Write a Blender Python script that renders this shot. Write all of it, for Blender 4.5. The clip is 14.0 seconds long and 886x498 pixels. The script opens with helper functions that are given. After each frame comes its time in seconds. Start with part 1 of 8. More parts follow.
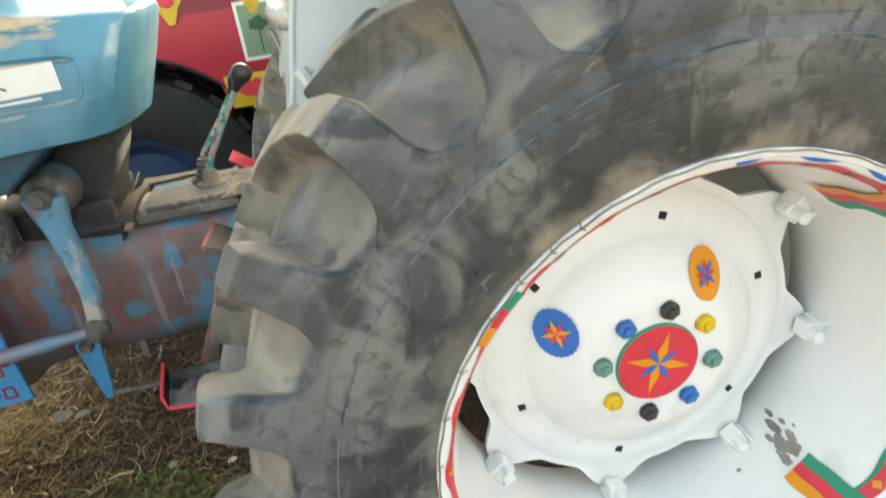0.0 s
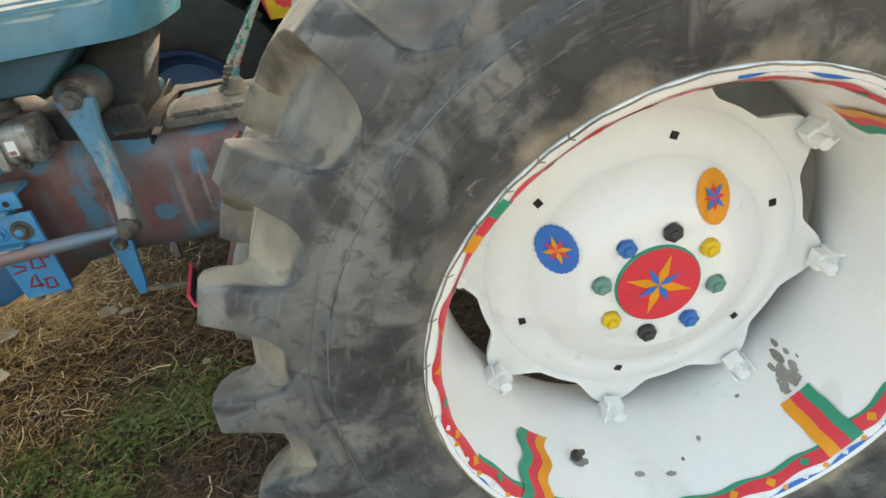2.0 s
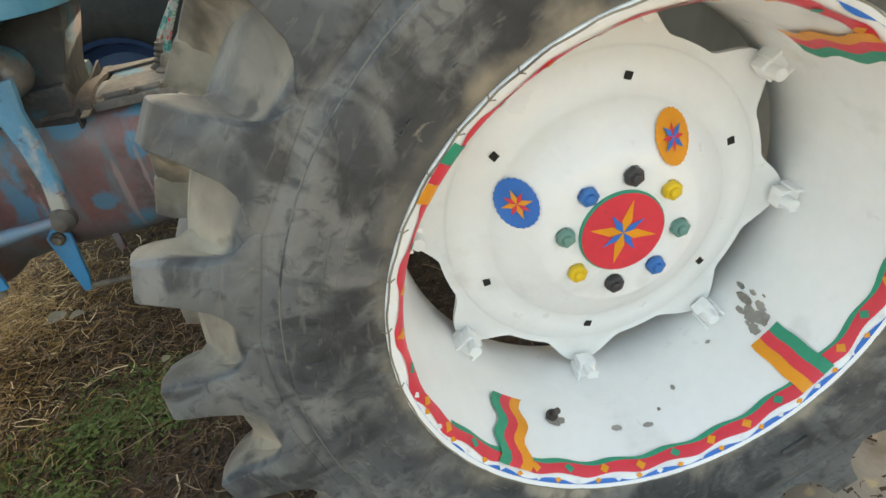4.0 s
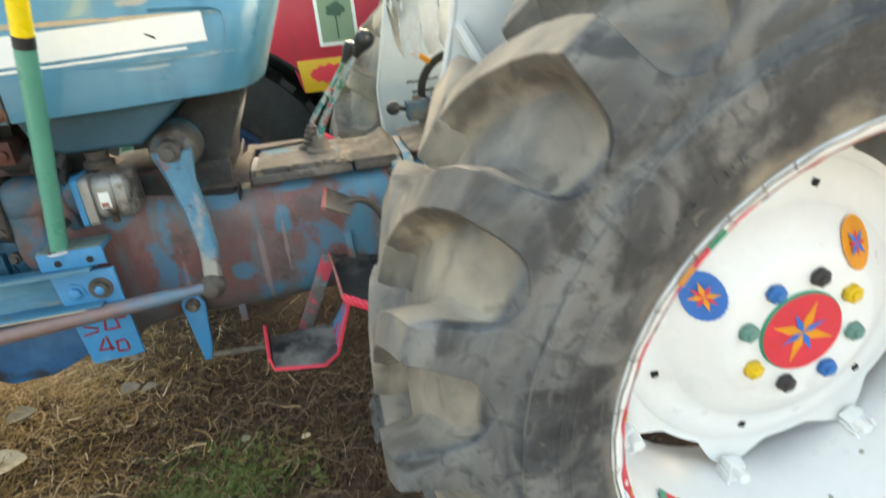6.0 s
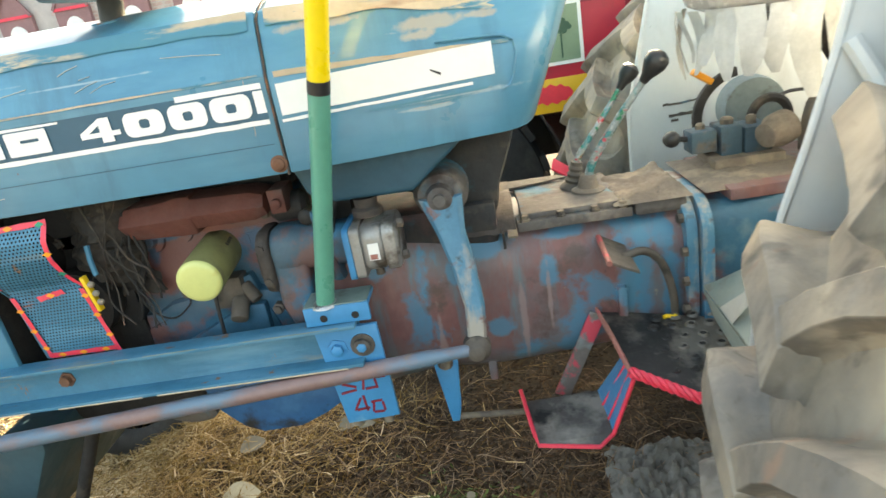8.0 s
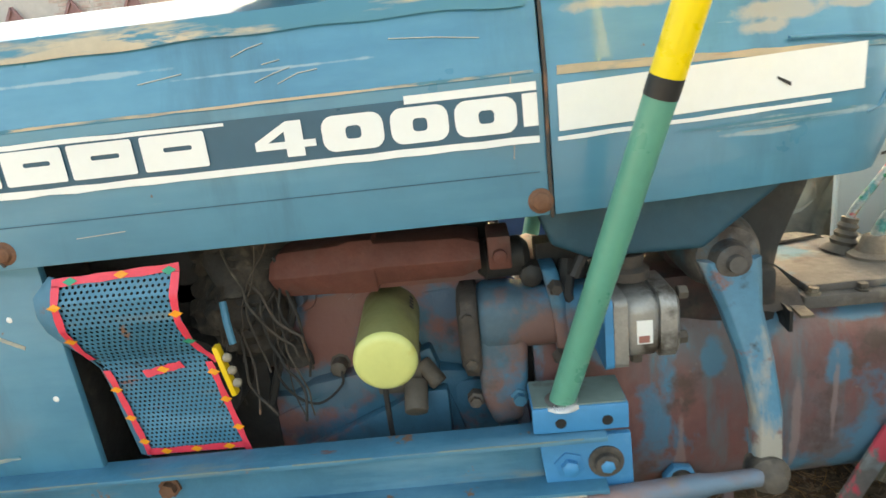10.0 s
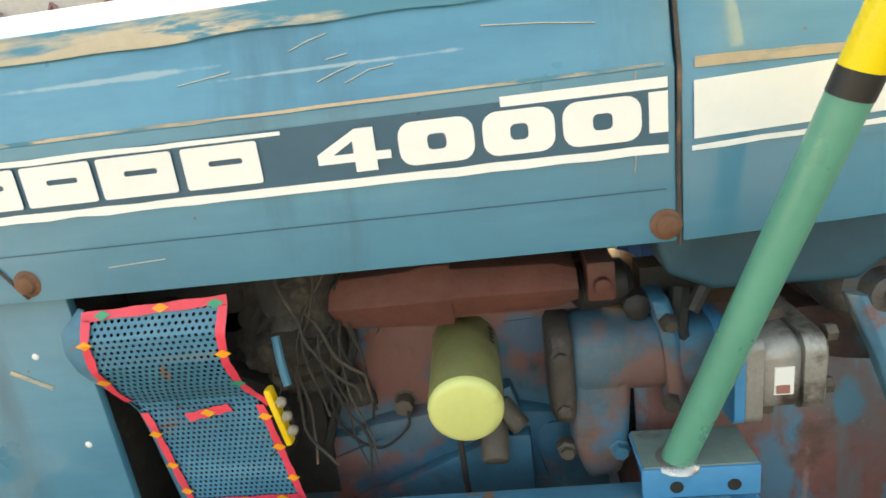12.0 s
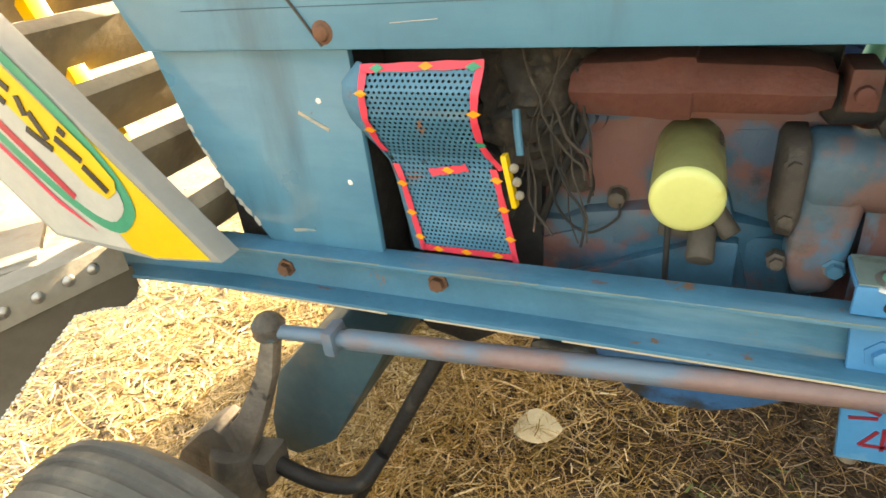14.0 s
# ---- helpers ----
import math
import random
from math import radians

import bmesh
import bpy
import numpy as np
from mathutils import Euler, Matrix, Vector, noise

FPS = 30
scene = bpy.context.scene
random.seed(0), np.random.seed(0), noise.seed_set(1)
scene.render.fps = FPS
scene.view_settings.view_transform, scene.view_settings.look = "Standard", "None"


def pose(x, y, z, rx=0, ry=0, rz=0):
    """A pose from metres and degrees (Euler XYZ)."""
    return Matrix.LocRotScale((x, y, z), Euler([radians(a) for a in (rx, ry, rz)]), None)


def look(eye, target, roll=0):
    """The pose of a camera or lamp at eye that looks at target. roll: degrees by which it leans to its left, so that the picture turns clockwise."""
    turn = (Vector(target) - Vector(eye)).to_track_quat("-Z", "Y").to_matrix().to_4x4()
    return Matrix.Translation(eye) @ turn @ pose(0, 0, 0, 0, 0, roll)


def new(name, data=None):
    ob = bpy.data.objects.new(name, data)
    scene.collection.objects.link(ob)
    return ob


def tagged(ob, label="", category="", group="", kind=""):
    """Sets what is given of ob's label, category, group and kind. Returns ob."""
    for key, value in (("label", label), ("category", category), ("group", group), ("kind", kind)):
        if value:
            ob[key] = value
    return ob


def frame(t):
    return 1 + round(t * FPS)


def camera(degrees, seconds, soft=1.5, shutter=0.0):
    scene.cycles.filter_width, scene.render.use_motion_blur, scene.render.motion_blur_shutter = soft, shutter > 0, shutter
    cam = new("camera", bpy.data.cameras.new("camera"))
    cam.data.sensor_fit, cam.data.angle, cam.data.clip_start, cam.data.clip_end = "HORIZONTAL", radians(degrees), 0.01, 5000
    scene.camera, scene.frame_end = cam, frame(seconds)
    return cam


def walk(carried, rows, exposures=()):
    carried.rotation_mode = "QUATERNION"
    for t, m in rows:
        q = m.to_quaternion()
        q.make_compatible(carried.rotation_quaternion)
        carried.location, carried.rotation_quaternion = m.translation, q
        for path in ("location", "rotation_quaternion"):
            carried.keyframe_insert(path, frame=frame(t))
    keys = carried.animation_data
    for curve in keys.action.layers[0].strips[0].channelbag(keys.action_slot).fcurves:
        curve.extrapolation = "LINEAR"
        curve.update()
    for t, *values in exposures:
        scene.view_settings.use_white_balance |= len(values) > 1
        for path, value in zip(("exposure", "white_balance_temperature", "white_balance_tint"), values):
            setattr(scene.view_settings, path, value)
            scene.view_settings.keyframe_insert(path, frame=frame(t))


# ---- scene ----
cam = camera(70.8, 14.0, shutter=0.4)
PATH = [
    (0, (-0.464, -0.766, 1.291), (-0.155, 1.024, 0.453), -8.4),
    (0.5, (-0.415, -0.776, 1.279), (-0.16, 0.946, 0.295), -8.4),
    (1, (-0.405, -0.794, 1.271), (-0.124, 0.919, 0.279), -7.4),
    (1.5, (-0.405, -0.779, 1.254), (-0.235, 0.921, 0.214), -9.6),
    (2, (-0.404, -0.804, 1.265), (-0.284, 0.912, 0.245), -8.4),
    (2.5, (-0.396, -0.811, 1.256), (-0.273, 0.875, 0.187), -6.7),
    (2.7, (-0.391, -0.8, 1.257), (-0.193, 0.89, 0.206), -7.1),
    (4.8, (-0.415, -0.786, 1.183), (-0.272, 0.892, 0.104), -13.7),
    (5, (-0.438, -0.786, 1.189), (-0.333, 0.91, 0.133), -13.4),
    (5.5, (-0.542, -0.772, 1.207), (-0.375, 0.97, 0.239), -11.4),
    (6, (-0.71, -0.753, 1.23), (-0.407, 1.058, 0.438), -6.1),
    (6.5, (-0.785, -0.735, 1.27), (-0.496, 1.17, 0.734), -2.0),
    (7, (-0.829, -0.7, 1.28), (-0.727, 1.225, 0.747), -3.1),
    (7.5, (-0.888, -0.591, 1.277), (-0.953, 1.316, 0.678), -9.2),
    (8, (-0.928, -0.519, 1.268), (-1.103, 1.35, 0.576), -10.1),
    (8.5, (-1.057, -0.428, 1.246), (-1.123, 1.488, 0.678), -9.6),
    (9, (-1.185, -0.364, 1.248), (-1.255, 1.556, 0.691), -8.9),
    (9.2, (-1.231, -0.338, 1.252), (-1.32, 1.575, 0.678), -7.5),
    (11.3, (-1.376, -0.084, 1.243), (-1.533, 1.831, 0.686), -7.3),
    (11.5, (-1.385, -0.099, 1.255), (-1.546, 1.82, 0.715), -7.7),
    (12, (-1.402, -0.085, 1.26), (-1.62, 1.812, 0.667), -7.5),
    (12.5, (-1.415, -0.09, 1.253), (-1.727, 1.768, 0.583), -6.5),
    (13, (-1.445, -0.121, 1.234), (-1.978, 1.584, 0.334), -5.8),
    (13.5, (-1.46, -0.177, 1.216), (-2.242, 1.371, 0.22), -6.5),
    (14, (-1.453, -0.187, 1.218), (-2.195, 1.392, 0.239), -6.1),
]
walk(cam, [(t, look(eye, target, roll)) for t, eye, target, roll in PATH], [(t, stops - 0.25, kelvin, tint) for t, stops, kelvin, tint in ((0.0, 2.76, 7800, 4), (1.0, 2.58, 7800, 4), (5.2, 2.50, 7800, 4), (6.0, 2.88, 7600, 4), (6.5, 2.80, 7450, 4), (7.0, 2.72, 7400, 3), (7.5, 2.85, 7600, 4), (8.0, 3.02, 7800, 4), (8.5, 2.96, 7900, 4), (9.2, 2.82, 8000, 4), (11.3, 2.88, 8700, 5), (12.5, 2.9, 8800, 5), (13.0, 3.15, 9400, 4), (13.5, 3.32, 9900, 7), (14.0, 3.2, 10000, 8))])

# ---- light ----
SUN_DIR = Vector((0.30, 0.85, 0.31)).normalized()
world = bpy.data.worlds.new("sky")
scene.world = world
world.use_nodes = True
wn = world.node_tree.nodes
sky = wn.new("ShaderNodeTexSky")
sky.sky_type = "NISHITA"
sky.sun_disc = False
sky.sun_elevation = math.asin(SUN_DIR.z)
sky.sun_rotation = math.atan2(SUN_DIR.x, SUN_DIR.y)
sky.dust_density = 6.0
wn["Background"].inputs["Strength"].default_value = 0.14
world.node_tree.links.new(sky.outputs[0], wn["Background"].inputs["Color"])
# even white haze over the whole sky
haze = wn.new("ShaderNodeBackground")
haze.inputs["Color"].default_value, haze.inputs["Strength"].default_value = (0.90, 0.96, 1.0, 1), 0.06
both = wn.new("ShaderNodeAddShader")
for i, src in enumerate((wn["Background"], haze)):
    world.node_tree.links.new(src.outputs[0], both.inputs[i])
world.node_tree.links.new(both.outputs[0], wn["World Output"].inputs["Surface"])
lamp = bpy.data.lights.new("sun", "SUN")
lamp.energy, lamp.angle, lamp.color = 4.2, radians(0.6), (1.0, 0.93, 0.82)
sun = new("sun", lamp)
sun.matrix_world = look((0, 0, 20), Vector((0, 0, 20)) - SUN_DIR)


# ---- materials ----
def paint(name, col, rough=0.5, metal=0.0, var=0.12, vscale=7.0, layers=(), bump=0.15, bscale=70.0, island=0.0, coat=0.0, blobs=()):
    """A surface with colour variation, patch layers (colour, scale, low, high, stretch), single patches (colour, x, z, half sizes) and fine relief, in metres."""
    m = bpy.data.materials.new(name)
    m.use_nodes = True
    nt = m.node_tree
    n, l = nt.nodes, nt.links
    b = n["Principled BSDF"]
    co = n.new("ShaderNodeTexCoord").outputs["Object"]

    def noise_tex(scale, detail=5.0, stretch=(1, 1, 1), shift=0.0):
        mp = n.new("ShaderNodeMapping")
        mp.inputs["Scale"].default_value = stretch
        mp.inputs["Location"].default_value = (shift, shift * 0.7, shift * 1.3)
        l.new(co, mp.inputs["Vector"])
        t = n.new("ShaderNodeTexNoise")
        t.inputs["Scale"].default_value, t.inputs["Detail"].default_value, t.inputs["Roughness"].default_value = scale, detail, 0.62
        l.new(mp.outputs[0], t.inputs["Vector"])
        return t.outputs["Fac"]

    def ranged(src, lo, hi, a=0.0, c=1.0):
        r = n.new("ShaderNodeMapRange")
        r.inputs[1].default_value, r.inputs[2].default_value = lo, hi
        r.inputs[3].default_value, r.inputs[4].default_value = a, c
        l.new(src, r.inputs[0])
        return r.outputs[0]

    def mix(f, a, c):
        x = n.new("ShaderNodeMix")
        x.data_type = "RGBA"
        l.new(f, x.inputs[0])
        for s, v in ((x.inputs[6], a), (x.inputs[7], c)):
            if isinstance(v, tuple):
                s.default_value = (*v, 1)
            else:
                l.new(v, s)
        return x.outputs[2]

    lo = tuple(max(0, c * (1 - var)) for c in col)
    hi = tuple(min(1, c * (1 + var)) for c in col)
    out = mix(ranged(noise_tex(vscale, 6), 0.3, 0.7), lo, hi)
    out = mix(ranged(noise_tex(vscale * 9, 3, shift=3.1), 0.35, 0.75, 0, min(1, var * 2.2)), out, tuple(c * 0.72 for c in col))
    for i, (c, scale, low, high, stretch) in enumerate(layers):
        out = mix(ranged(noise_tex(scale, 7, stretch, 5.3 + i * 7.7), low, high), out, c)
    if blobs:
        fray = ranged(noise_tex(16, 6, shift=2.2), 0.25, 0.75, -0.75, 0.75)
    for c, bx, bz, rx, rz in blobs:
        mp = n.new("ShaderNodeMapping")
        mp.inputs["Location"].default_value = (-bx / rx, 0, -bz / rz)
        mp.inputs["Scale"].default_value = (1 / rx, 0, 1 / rz)
        l.new(co, mp.inputs["Vector"])
        ln = n.new("ShaderNodeVectorMath")
        ln.operation = "LENGTH"
        l.new(mp.outputs[0], ln.inputs[0])
        ad = n.new("ShaderNodeMath")
        l.new(ln.outputs["Value"], ad.inputs[0])
        l.new(fray, ad.inputs[1])
        out = mix(ranged(ad.outputs[0], 0.60, 1.05, 0.78, 0.0), out, c)
    if island:
        g = n.new("ShaderNodeNewGeometry")
        h = n.new("ShaderNodeHueSaturation")
        l.new(ranged(g.outputs["Random Per Island"], 0, 1, 1 - island, 1 + island), h.inputs["Value"])
        l.new(ranged(g.outputs["Random Per Island"], 0, 1, 1 + island * 0.4, 1 - island * 0.4), h.inputs["Saturation"])
        l.new(out, h.inputs["Color"])
        out = h.outputs[0]
    l.new(out, b.inputs["Base Color"])
    l.new(ranged(noise_tex(vscale * 3, 4, shift=9.0), 0.3, 0.7, max(0.03, rough - 0.1), min(1, rough + 0.12)), b.inputs["Roughness"])
    b.inputs["Metallic"].default_value = metal
    b.inputs["Coat Weight"].default_value = coat
    if bump:
        bp = n.new("ShaderNodeBump")
        bp.inputs["Strength"].default_value, bp.inputs["Distance"].default_value = bump, 0.004
        l.new(noise_tex(bscale, 6, shift=1.7), bp.inputs["Height"])
        l.new(bp.outputs[0], b.inputs["Normal"])
    return m


def tyre_rubber(name):
    """Black rubber with soft smears along the wall, and dust caked in the tread and on the lugs' tops."""
    m = bpy.data.materials.new(name)
    m.use_nodes = True
    n, l = m.node_tree.nodes, m.node_tree.links
    b = n["Principled BSDF"]
    sp = n.new("ShaderNodeSeparateXYZ")
    l.new(n.new("ShaderNodeTexCoord").outputs["Object"], sp.inputs[0])

    def calc(op, a, c=0.0):
        x = n.new("ShaderNodeMath")
        x.operation = op
        for i, v in enumerate((a, c)):
            if isinstance(v, (int, float)):
                x.inputs[i].default_value = v
            else:
                l.new(v, x.inputs[i])
        return x.outputs[0]

    x, up = sp.outputs[0], calc("SUBTRACT", sp.outputs[2], 0.64)
    rad = calc("SQRT", calc("ADD", calc("MULTIPLY", up, up), calc("MULTIPLY", x, x)))
    turn = calc("ARCTAN2", up, calc("MULTIPLY", x, -1.0))
    # distance inwards from the wheel's middle plane, for either wheel
    across = calc("MINIMUM", calc("ADD", calc("MULTIPLY", x, 0.0349), sp.outputs[1]), calc("SUBTRACT", 1.48, sp.outputs[1]))
    cb = n.new("ShaderNodeCombineXYZ")
    for i, v in enumerate((calc("MULTIPLY", turn, 0.55), across, rad)):
        l.new(v, cb.inputs[i])

    def grain(scale, stretch=(1, 1, 1), shift=0.0, detail=6.0, warp=0.0):
        mp = n.new("ShaderNodeMapping")
        mp.inputs["Scale"].default_value = stretch
        mp.inputs["Location"].default_value = (shift, shift * 0.7, shift * 1.3)
        l.new(cb.outputs[0], mp.inputs["Vector"])
        t = n.new("ShaderNodeTexNoise")
        t.inputs["Scale"].default_value, t.inputs["Detail"].default_value, t.inputs["Distortion"].default_value = scale, detail, warp
        l.new(mp.outputs[0], t.inputs["Vector"])
        return t.outputs["Fac"]

    def ranged(src, lo, hi, a=0.0, c=1.0):
        r = n.new("ShaderNodeMapRange")
        r.interpolation_type = "SMOOTHSTEP"
        for i, v in enumerate((lo, hi, a, c)):
            r.inputs[i + 1].default_value = v
        l.new(src, r.inputs[0])
        return r.outputs[0]

    def mix(f, a, c):
        k = n.new("ShaderNodeMix")
        k.data_type = "RGBA"
        l.new(f, k.inputs[0])
        for sock, v in ((k.inputs[6], a), (k.inputs[7], c)):
            if isinstance(v, tuple):
                sock.default_value = (*v, 1)
            else:
                l.new(v, sock)
        return k.outputs[2]

    out = mix(ranged(grain(5.0, (0.8, 1, 1)), 0.3, 0.72), (0.048, 0.051, 0.055), (0.150, 0.152, 0.148))
    out = mix(ranged(rad, 0.54, 0.44, 0.0, 0.62), out, (0.036, 0.037, 0.039))
    out = mix(ranged(grain(9, (0.75, 1, 1.1), 4.0, 9, 1.0), 0.46, 0.70, 0, 0.75), out, (0.225, 0.216, 0.198))
    out = mix(ranged(grain(12, (1.1, 1, 0.8), 8.0, 9, 1.0), 0.50, 0.66, 0, 0.80), out, (0.026, 0.027, 0.029))
    out = mix(ranged(grain(34, (0.9, 1, 0.9), 19.0, 9, 1.6), 0.52, 0.68, 0, 0.55), out, (0.030, 0.031, 0.033))
    out = mix(ranged(grain(48, (0.45, 1, 1.5), 12.0, 6, 1.2), 0.56, 0.70, 0, 0.28), out, (0.23, 0.215, 0.185))
    out = mix(ranged(grain(17, (0.8, 1, 1.2), 31.0, 8, 1.5), 0.66, 0.76, 0, 0.8), out, (0.27, 0.235, 0.185))
    soil = mix(ranged(grain(7, (1, 1, 1), 3.0), 0.32, 0.68), (0.215, 0.190, 0.156), (0.43, 0.36, 0.265))
    soil = mix(ranged(grain(10, (1, 1, 1), 17.0, 7, 1.0), 0.60, 0.74, 0, 0.7), soil, (0.36, 0.215, 0.140))
    soil = mix(ranged(grain(13, (1, 1, 1), 23.0, 7, 0.8), 0.56, 0.74, 0, 0.75), soil, (0.075, 0.070, 0.062))
    edge = calc("ADD", across, ranged(grain(9, (1, 1, 1), 6.0, 7), 0.3, 0.7, -0.007, 0.007))
    caked = calc("MULTIPLY", ranged(edge, -0.1725, -0.160), ranged(grain(6, (1, 1, 1), 14.0, 6), 0.34, 0.62, 0.22, 0.95))
    out = mix(caked, out, soil)
    # shade painted into the bars' flanks that face down at the wheel's front
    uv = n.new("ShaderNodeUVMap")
    uv.uv_map = "flank_shade"
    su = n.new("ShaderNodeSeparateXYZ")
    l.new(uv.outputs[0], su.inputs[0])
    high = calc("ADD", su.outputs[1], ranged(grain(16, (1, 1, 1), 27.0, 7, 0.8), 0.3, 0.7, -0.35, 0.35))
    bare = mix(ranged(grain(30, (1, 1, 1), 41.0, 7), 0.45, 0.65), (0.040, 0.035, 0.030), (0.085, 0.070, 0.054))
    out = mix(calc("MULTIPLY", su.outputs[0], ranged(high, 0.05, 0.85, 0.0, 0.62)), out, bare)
    l.new(out, b.inputs["Base Color"])
    l.new(ranged(caked, 0.0, 0.8, 0.55, 0.92), b.inputs["Roughness"])
    bp = n.new("ShaderNodeBump")
    bp.inputs["Strength"].default_value, bp.inputs["Distance"].default_value = 0.55, 0.003
    l.new(calc("ADD", grain(75, (1, 1, 1), 1.7), calc("MULTIPLY", grain(22, (0.5, 1, 1.5), 2.7), 1.5)), bp.inputs["Height"])
    l.new(bp.outputs[0], b.inputs["Normal"])
    return m


ONE = (1, 1, 1)
LONG = (0.25, 1, 1.6)
PRIMER = (0.19, 0.09, 0.078)
GREASE = (0.028, 0.026, 0.024)
DUST = (0.24, 0.19, 0.13)
M = {}
M["hood"] = paint("hood_blue_paint", (0.060, 0.222, 0.325), 0.36, 0, 0.12, 3.0, [((0.11, 0.31, 0.41), 4, 0.48, 0.75, LONG), ((0.040, 0.175, 0.28), 9, 0.55, 0.75, (0.3, 1, 1)), ((0.42, 0.33, 0.22), 9, 0.715, 0.745, (0.10, 1, 2.6)), ((0.30, 0.36, 0.38), 55, 0.70, 0.74, (0.05, 1, 1.4)), ((0.045, 0.150, 0.215), 7, 0.52, 0.72, (1.6, 1, 0.25)), ((0.14, 0.09, 0.06), 34, 0.72, 0.76, ONE)], 0.06, 40, coat=0.5, blobs=[((0.40, 0.34, 0.25), x, z, a, b) for x, z, a, b in ((-0.985, 1.263, 0.07, 0.012), (-1.005, 1.246, 0.03, 0.009), (-0.90, 1.262, 0.03, 0.006), (-1.16, 1.290, 0.08, 0.008))] + [((0.30, 0.40, 0.43), x, z, a, b) for x, z, a, b in ((-0.945, 1.146, 0.085, 0.005), (-1.00, 1.135, 0.05, 0.003), (-1.55, 1.262, 0.10, 0.002), (-1.78, 1.275, 0.12, 0.003))])
M["hood_worn"] = paint("worn_primer_edge", (0.52, 0.42, 0.29), 0.55, 0, 0.16, 9, [((0.30, 0.16, 0.10), 12, 0.58, 0.70, LONG), ((0.06, 0.21, 0.28), 7, 0.50, 0.55, LONG), ((0.06, 0.21, 0.28), 24, 0.58, 0.62, LONG)], 0.12, 60)
M["blue"] = paint("chassis_blue_paint", (0.045, 0.185, 0.285), 0.46, 0, 0.18, 8, [((0.13, 0.30, 0.41), 6, 0.52, 0.68, LONG), ((0.16, 0.20, 0.20), 18, 0.60, 0.72, LONG), ((0.24, 0.12, 0.07), 15, 0.66, 0.69, ONE), (PRIMER, 42, 0.67, 0.71, LONG), (GREASE, 22, 0.68, 0.76, (0.5, 1, 1))], 0.25, 80)
M["bright"] = paint("fresh_blue_paint", (0.040, 0.24, 0.47), 0.4, 0, 0.12, 9, [((0.16, 0.36, 0.52), 7, 0.6, 0.7, ONE), (GREASE, 24, 0.70, 0.76, ONE)], 0.12, 70)
M["engine"] = paint("engine_paint_and_grime", (0.026, 0.105, 0.165), 0.5, 0, 0.25, 7, [((0.185, 0.078, 0.066), 4.5, 0.49, 0.56, ONE), ((0.085, 0.155, 0.19), 9, 0.60, 0.70, ONE), ((0.040, 0.030, 0.027), 5, 0.56, 0.72, ONE), (GREASE, 13, 0.62, 0.74, ONE), ((0.16, 0.125, 0.095), 21, 0.64, 0.78, ONE)], 0.5, 45, blobs=[((0.18, 0.072, 0.06), -1.585, 0.905, 0.095, 0.055), ((0.18, 0.072, 0.06), -1.607, 0.865, 0.035, 0.03), ((0.028, 0.105, 0.18), -1.584, 0.957, 0.05, 0.014), ((0.028, 0.105, 0.18), -1.607, 0.925, 0.014, 0.03), ((0.030, 0.12, 0.20), -1.386, 0.915, 0.04, 0.035), ((0.035, 0.13, 0.19), -1.60, 0.80, 0.14, 0.035), ((0.030, 0.12, 0.20), -1.40, 0.81, 0.05, 0.05), ((0.14, 0.08, 0.075), -1.375, 0.962, 0.05, 0.012)])
M["tank"] = paint("dull_tank_blue", (0.016, 0.070, 0.105), 0.55, 0, 0.2, 6, [((0.035, 0.10, 0.14), 9, 0.56, 0.70, ONE), ((0.26, 0.17, 0.12), 22, 0.68, 0.74, ONE), (GREASE, 15, 0.64, 0.76, ONE)], 0.2, 60)
M["gearbox"] = paint("gearbox_primer_and_blue", (0.180, 0.080, 0.072), 0.48, 0, 0.2, 5, [((0.26, 0.150, 0.138), 6, 0.54, 0.72, (1.5, 1, 0.5)), ((0.115, 0.145, 0.165), 3.4, 0.47, 0.66, (1.2, 1, 0.7)), ((0.11, 0.155, 0.18), 9, 0.56, 0.70, (1.8, 1, 0.35)), ((0.05, 0.20, 0.31), 6, 0.60, 0.67, (1.4, 1, 0.6)), ((0.10, 0.065, 0.055), 13, 0.58, 0.70, ONE), ((0.30, 0.26, 0.20), 26, 0.66, 0.76, ONE), (GREASE, 34, 0.70, 0.78, ONE)], 0.35, 45, blobs=[((0.050, 0.20, 0.31), x, z, a, b) for x, z, a, b in ((-0.79, 0.64, 0.05, 0.10), (-0.745, 0.715, 0.04, 0.03), (-0.68, 0.71, 0.03, 0.075), (-0.60, 0.70, 0.02, 0.12), (-0.66, 0.83, 0.06, 0.03), (-0.945, 0.672, 0.026, 0.024), (-1.105, 0.70, 0.03, 0.07), (-0.945, 0.838, 0.045, 0.022), (-0.80, 0.838, 0.045, 0.012), (-0.84, 0.77, 0.02, 0.03), (-0.88, 0.60, 0.04, 0.03), (-1.02, 0.80, 0.018, 0.04), (-0.70, 0.80, 0.02, 0.03), (-0.655, 0.72, 0.022, 0.12), (-0.61, 0.80, 0.02, 0.06), (-1.17, 0.86, 0.03, 0.06))] + [((0.27, 0.20, 0.19), x, z, a, b) for x, z, a, b in ((-0.895, 0.655, 0.006, 0.11), (-1.065, 0.66, 0.007, 0.09), (-0.84, 0.70, 0.005, 0.07))])
M["arm"] = paint("arm_blue_worn", (0.065, 0.20, 0.30), 0.5, 0, 0.2, 9, [((0.33, 0.31, 0.27), 9, 0.50, 0.58, (1, 1, 0.4)), (PRIMER, 13, 0.57, 0.63, ONE), (GREASE, 19, 0.62, 0.72, ONE)], 0.3, 70)
